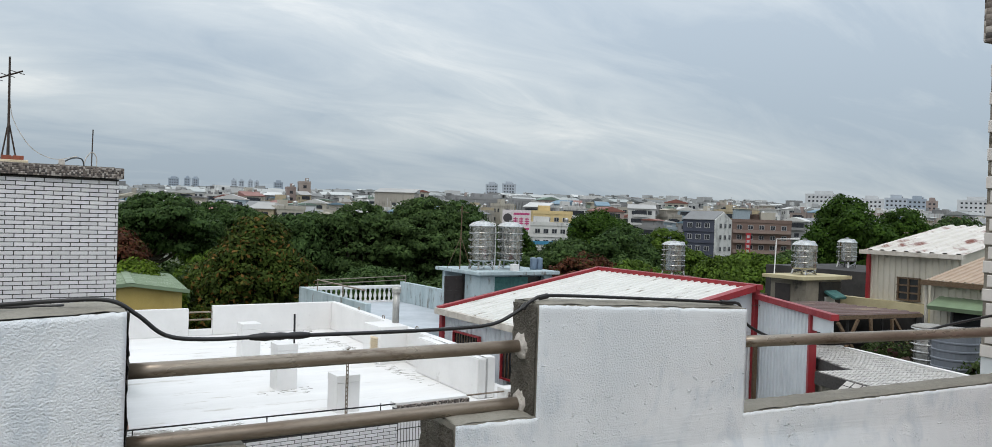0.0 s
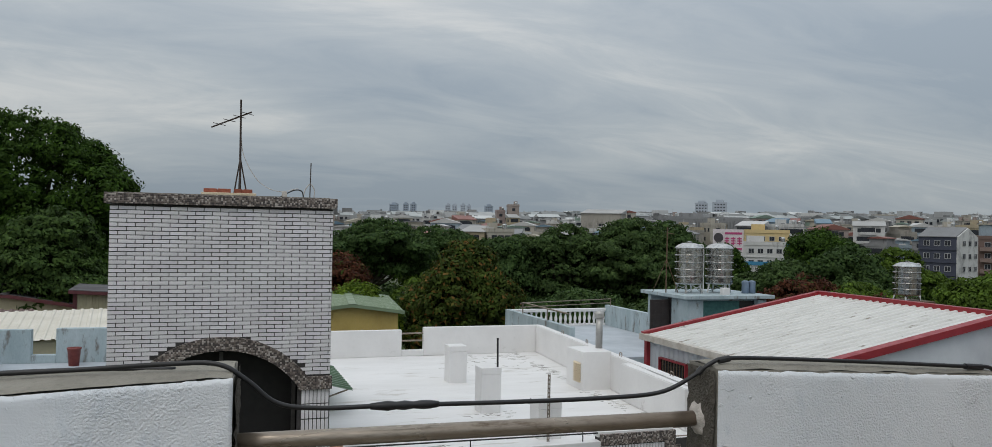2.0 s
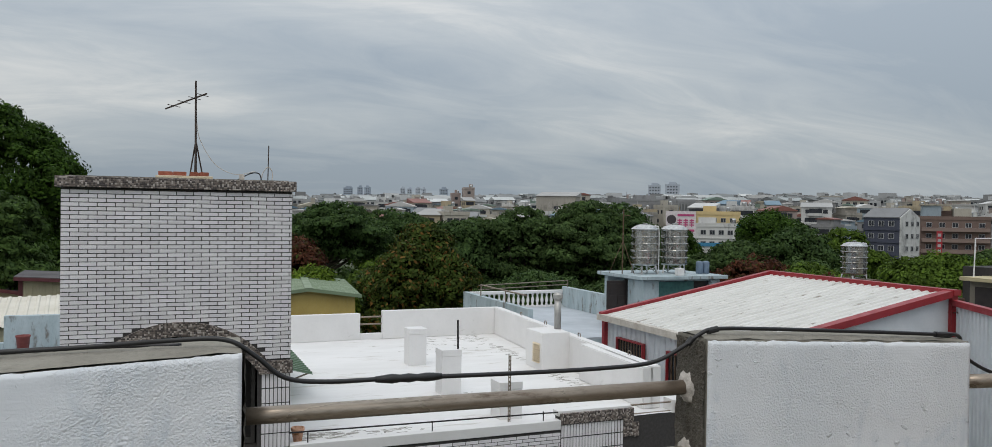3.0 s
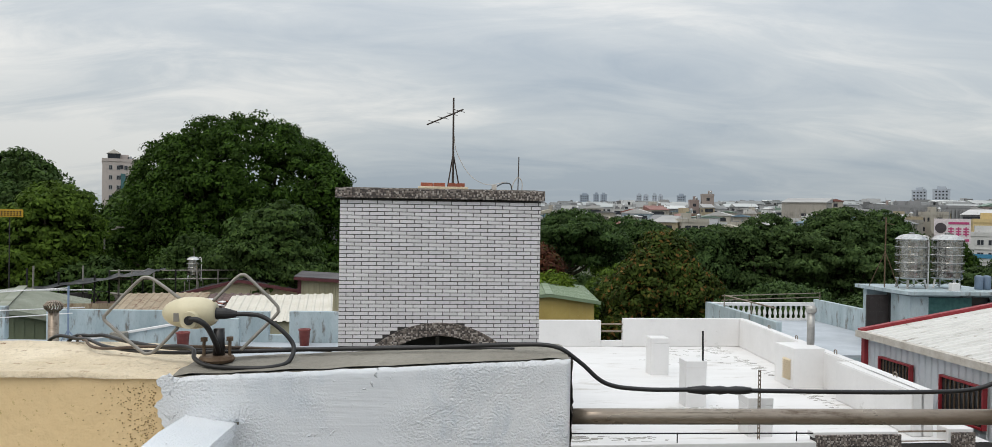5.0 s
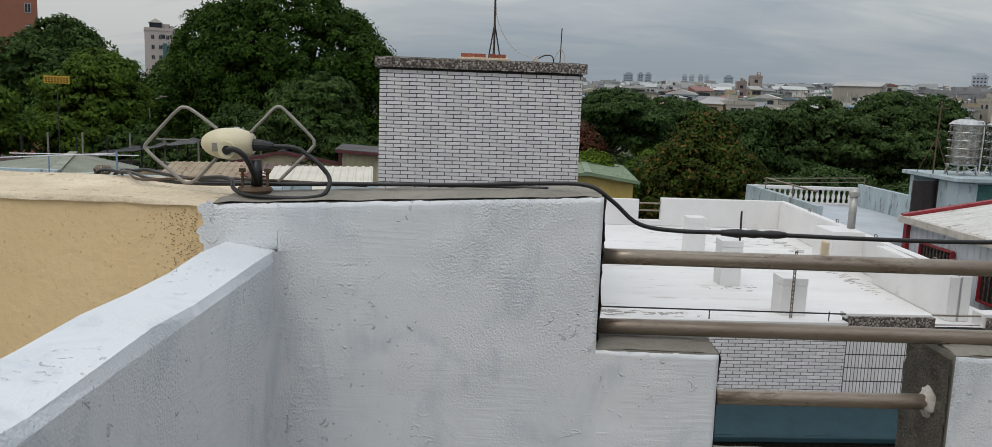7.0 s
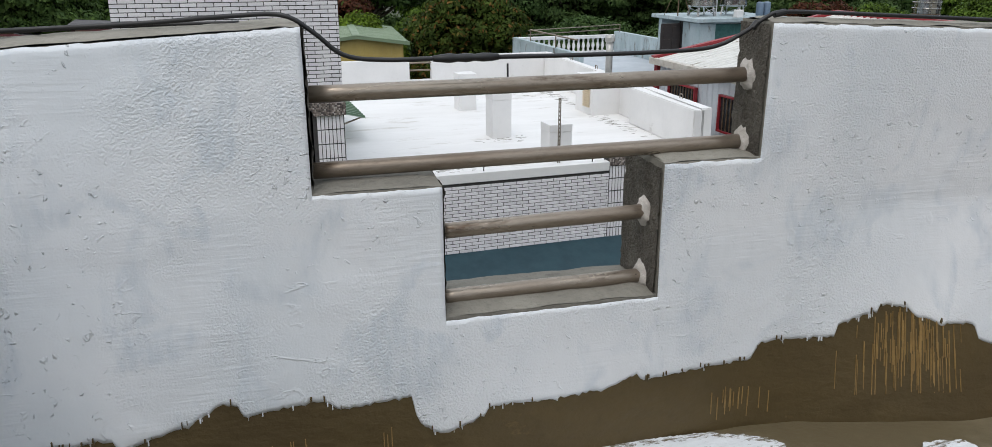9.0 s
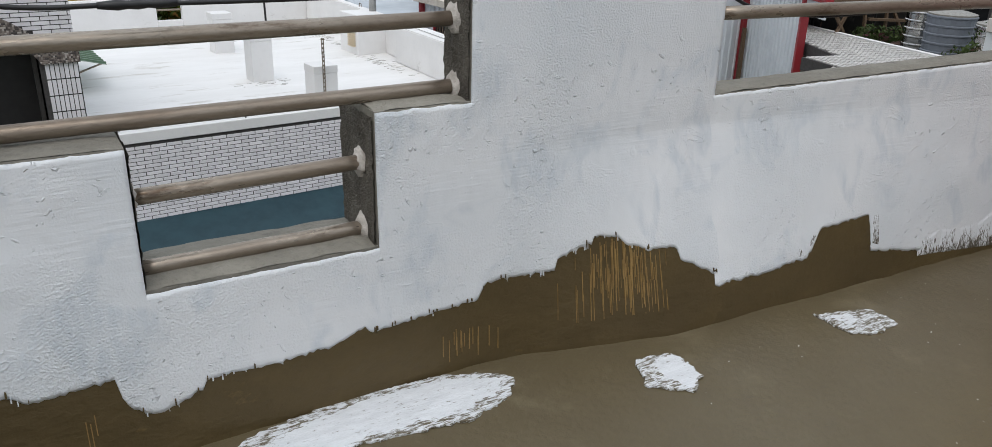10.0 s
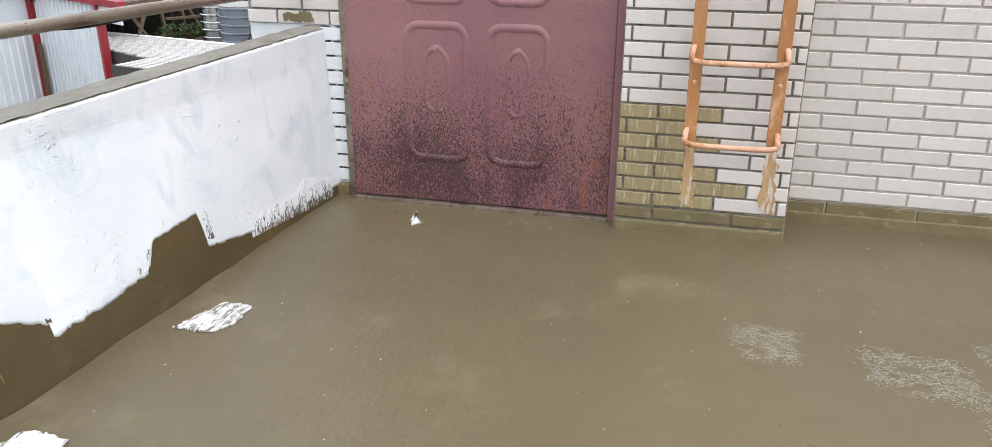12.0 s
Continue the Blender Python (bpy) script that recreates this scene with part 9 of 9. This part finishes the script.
tr_cells = [(-0.65 + i * TR_L, -0.02 - (j + 1) * TR_H) for j in range(31) for i in range(46)]
tr_cells = [c for c in tr_cells if on_roof(*c)]
tr_cells.sort(key=lambda c: math.hypot(c[0] - 4.0, c[1] + 2.5))
v = [(0, 0), (TR_L - 0.030, 0), (TR_L - 0.030, TR_H - 0.028), (0, TR_H - 0.028)]
tr_mesh = raw_mesh("tile", [(x, y, -0.014) for x, y in v] + [(x, y, 0.006) for x, y in v], [(0, 1, 5, 4), (1, 2, 6, 5), (2, 3, 7, 6), (3, 0, 4, 7), (4, 5, 6, 7)], M_TILEROOF)
for x, y in tr_cells[:300]:
    part("tile", tr_mesh, None, tile_house, m=pose(x, y, 0))
tagged(part("tiles", boxes_mesh("tiles", [(x, x + TR_L - 0.030, y, y + TR_H - 0.028, -0.014, 0.006) for x, y in tr_cells[300:]], M_TILEROOF_I), None, tile_house), kind="stuff")
skirt_v, skirt_f = [], []
for j in range(6):
    for i in range(22):
        x, k = 4.4 + i * TR_L, len(skirt_v)
        ya, yb = -2.72 - j * 0.105, -2.72 - j * 0.105 - 0.09
        za, zb = -0.02 - j * 0.078 + 0.008, -0.02 - j * 0.078 - 0.067 + 0.008
        skirt_v += [(x, ya, za), (x + TR_L - 0.030, ya, za), (x + TR_L - 0.030, yb, zb), (x, yb, zb)]
        skirt_f.append((k, k + 1, k + 2, k + 3))
tagged(part("skirt_tiles", raw_mesh("skirt_tiles", skirt_v, skirt_f, M_TILEROOF_I), None, tile_house), kind="stuff")


# ------------------------------------------------------------------ glazed tiles of the stair house
M_TILE_PAINTED = material("tile_under_white_paint", (0.75, 0.77, 0.78), (0.68, 0.71, 0.74), 8, 0.5, fine=0.1, spread=0.02)
M_TILE_MOSS = material("tile_smeared_with_olive_coat", (0.36, 0.295, 0.165), (0.27, 0.215, 0.105), 12, 0.45, fine=0.3, stain=(0.58, 0.54, 0.46), stain_scale=80, stain_from=0.55, stretch=(1.0, 1.6, 0.16))
M_TILE_COAT = material("tile_under_olive_coat", (0.20, 0.165, 0.085), (0.15, 0.12, 0.06), 8, 0.42, fine=0.2, stain=(0.30, 0.25, 0.14), stain_scale=12, stain_from=0.62)
face_west = Matrix.Rotation(radians(-90), 4, "Z")
FW = lambda x, y: Matrix.Translation((x, y, 0)) @ face_west
PIER_L, PIER_H = 0.232, 0.0577
mossy = lambda a, b, z, h: z < 0.47 and a <= 0.20 + 0.14 * math.sin(z * 31) ** 2
M_RUSTRUN = material("rust_run_on_tile", (0.50, 0.36, 0.20), (0.40, 0.22, 0.085), 16, 0.5, fine=0.3, stain=(0.60, 0.56, 0.51), stain_scale=60, stain_from=0.49, stretch=(1, 1.8, 0.14))
tile_wall(stair, FW(2.462, -0.02), 0.187, 0.061, 0.735, M_TILE_PAINTED, M_TILE_PAINTED, module=(0.30, TILE_H), offset=0.04)
tile_wall(stair, FW(2.462, 0.22), 0.427, 0.736, 2.08, M_TILE_OLD, M_TILE_OLD, module=(0.24, TILE_H), offset=0.1)
# joints that the paint has left open
for r in range(1, 12):
    z = 0.061 + r * TILE_H - JOINT
    y = -0.095 - rng.uniform(0, 0.02)
    while y > -0.2:
        end = max(y - rng.uniform(0.02, 0.075), -0.206)
        part("open_joint", boxed(2.4525, 2.4622, end, y, z + 0.0022, z + JOINT - rng.uniform(0.0015, 0.004)), M_JOINT, stair, "open dark joint")
        y = end - rng.uniform(0.004, 0.03)
tile_wall(stair, FW(2.345, -1.39), 0.643, 0.109, 2.08, M_TILE_MOSS, M_TILE_MOSS, module=(PIER_L, PIER_H), offset=0.086, skip=lambda a, b, z, h: not mossy(a, b, z, h))
tile_wall(stair, FW(2.345, -1.39), 0.643, 0.109, 2.08, M_TILE_OLD, M_TILE_OLD, module=(PIER_L, PIER_H), offset=0.086, skip=mossy)
tile_wall(stair, FW(2.345, -1.39), 0.643, 0.0, 0.108, M_TILE_COAT, M_TILE_COAT, module=(0.30, 0.053))
tile_wall(stair, FW(2.612, -2.04), 2.6, 0.098, 2.08, M_TILE_OLD, M_TILE_OLD, keep=290, module=(TILE_L, 0.0595), offset=0.0137, first=lambda c: c[2] + c[0] * 0.4)
tile_wall(stair, FW(2.612, -2.04), 2.6, -0.02, 0.098, M_TILE_COAT, M_TILE_COAT, module=(0.34, 0.0585))
for y0, y1, z0, z1, seed in ((-1.685, -1.635, 0.11, 0.38, 3), (-1.985, -1.925, 0.11, 0.37, 4)):
    bm = prism(bmesh.new(), ragged([(y0, z0), (y1, z0 + 0.03), (y1 - 0.008, z1), (y0 + 0.01, z1)], 0.008, 0.012, seed), 2.3312, 2.334)
    part("rust_run", bm, M_RUSTRUN, stair, "rust run below the ladder", m=Matrix(((0, 1, 0, 0), (1, 0, 0, 0), (0, 0, 1, 0), (0, 0, 0, 1))))
smudge = prism(bmesh.new(), ragged([(-0.085, 0.742), (0.06, 0.745), (0.05, 0.775), (0.0, 0.78), (-0.05, 0.792), (-0.08, 0.775)], 0.006, 0.014, 8), 2.4482, 2.4512)
part("olive_smear", smudge, M_TILE_COAT, stair, "smear of olive coating", m=Matrix(((0, 1, 0, 0), (1, 0, 0, 0), (0, 0, 1, 0), (0, 0, 0, 1))))
part("coated_foot", boxed(2.33, 2.345, -2.02, -1.395, -0.01, 0.04, bevel=0.006), M_TILE_COAT, stair, "foot smeared with olive coating")
part("coated_foot", boxed(2.592, 2.612, -4.6, -2.04, -0.01, 0.045, bevel=0.006), M_TILE_COAT, stair, "foot smeared with olive coating")
part("coated_foot", boxed(2.425, 2.462, -0.208, -0.02, -0.01, 0.05, bevel=0.012), M_TILE_COAT, stair, "foot smeared with olive coating")
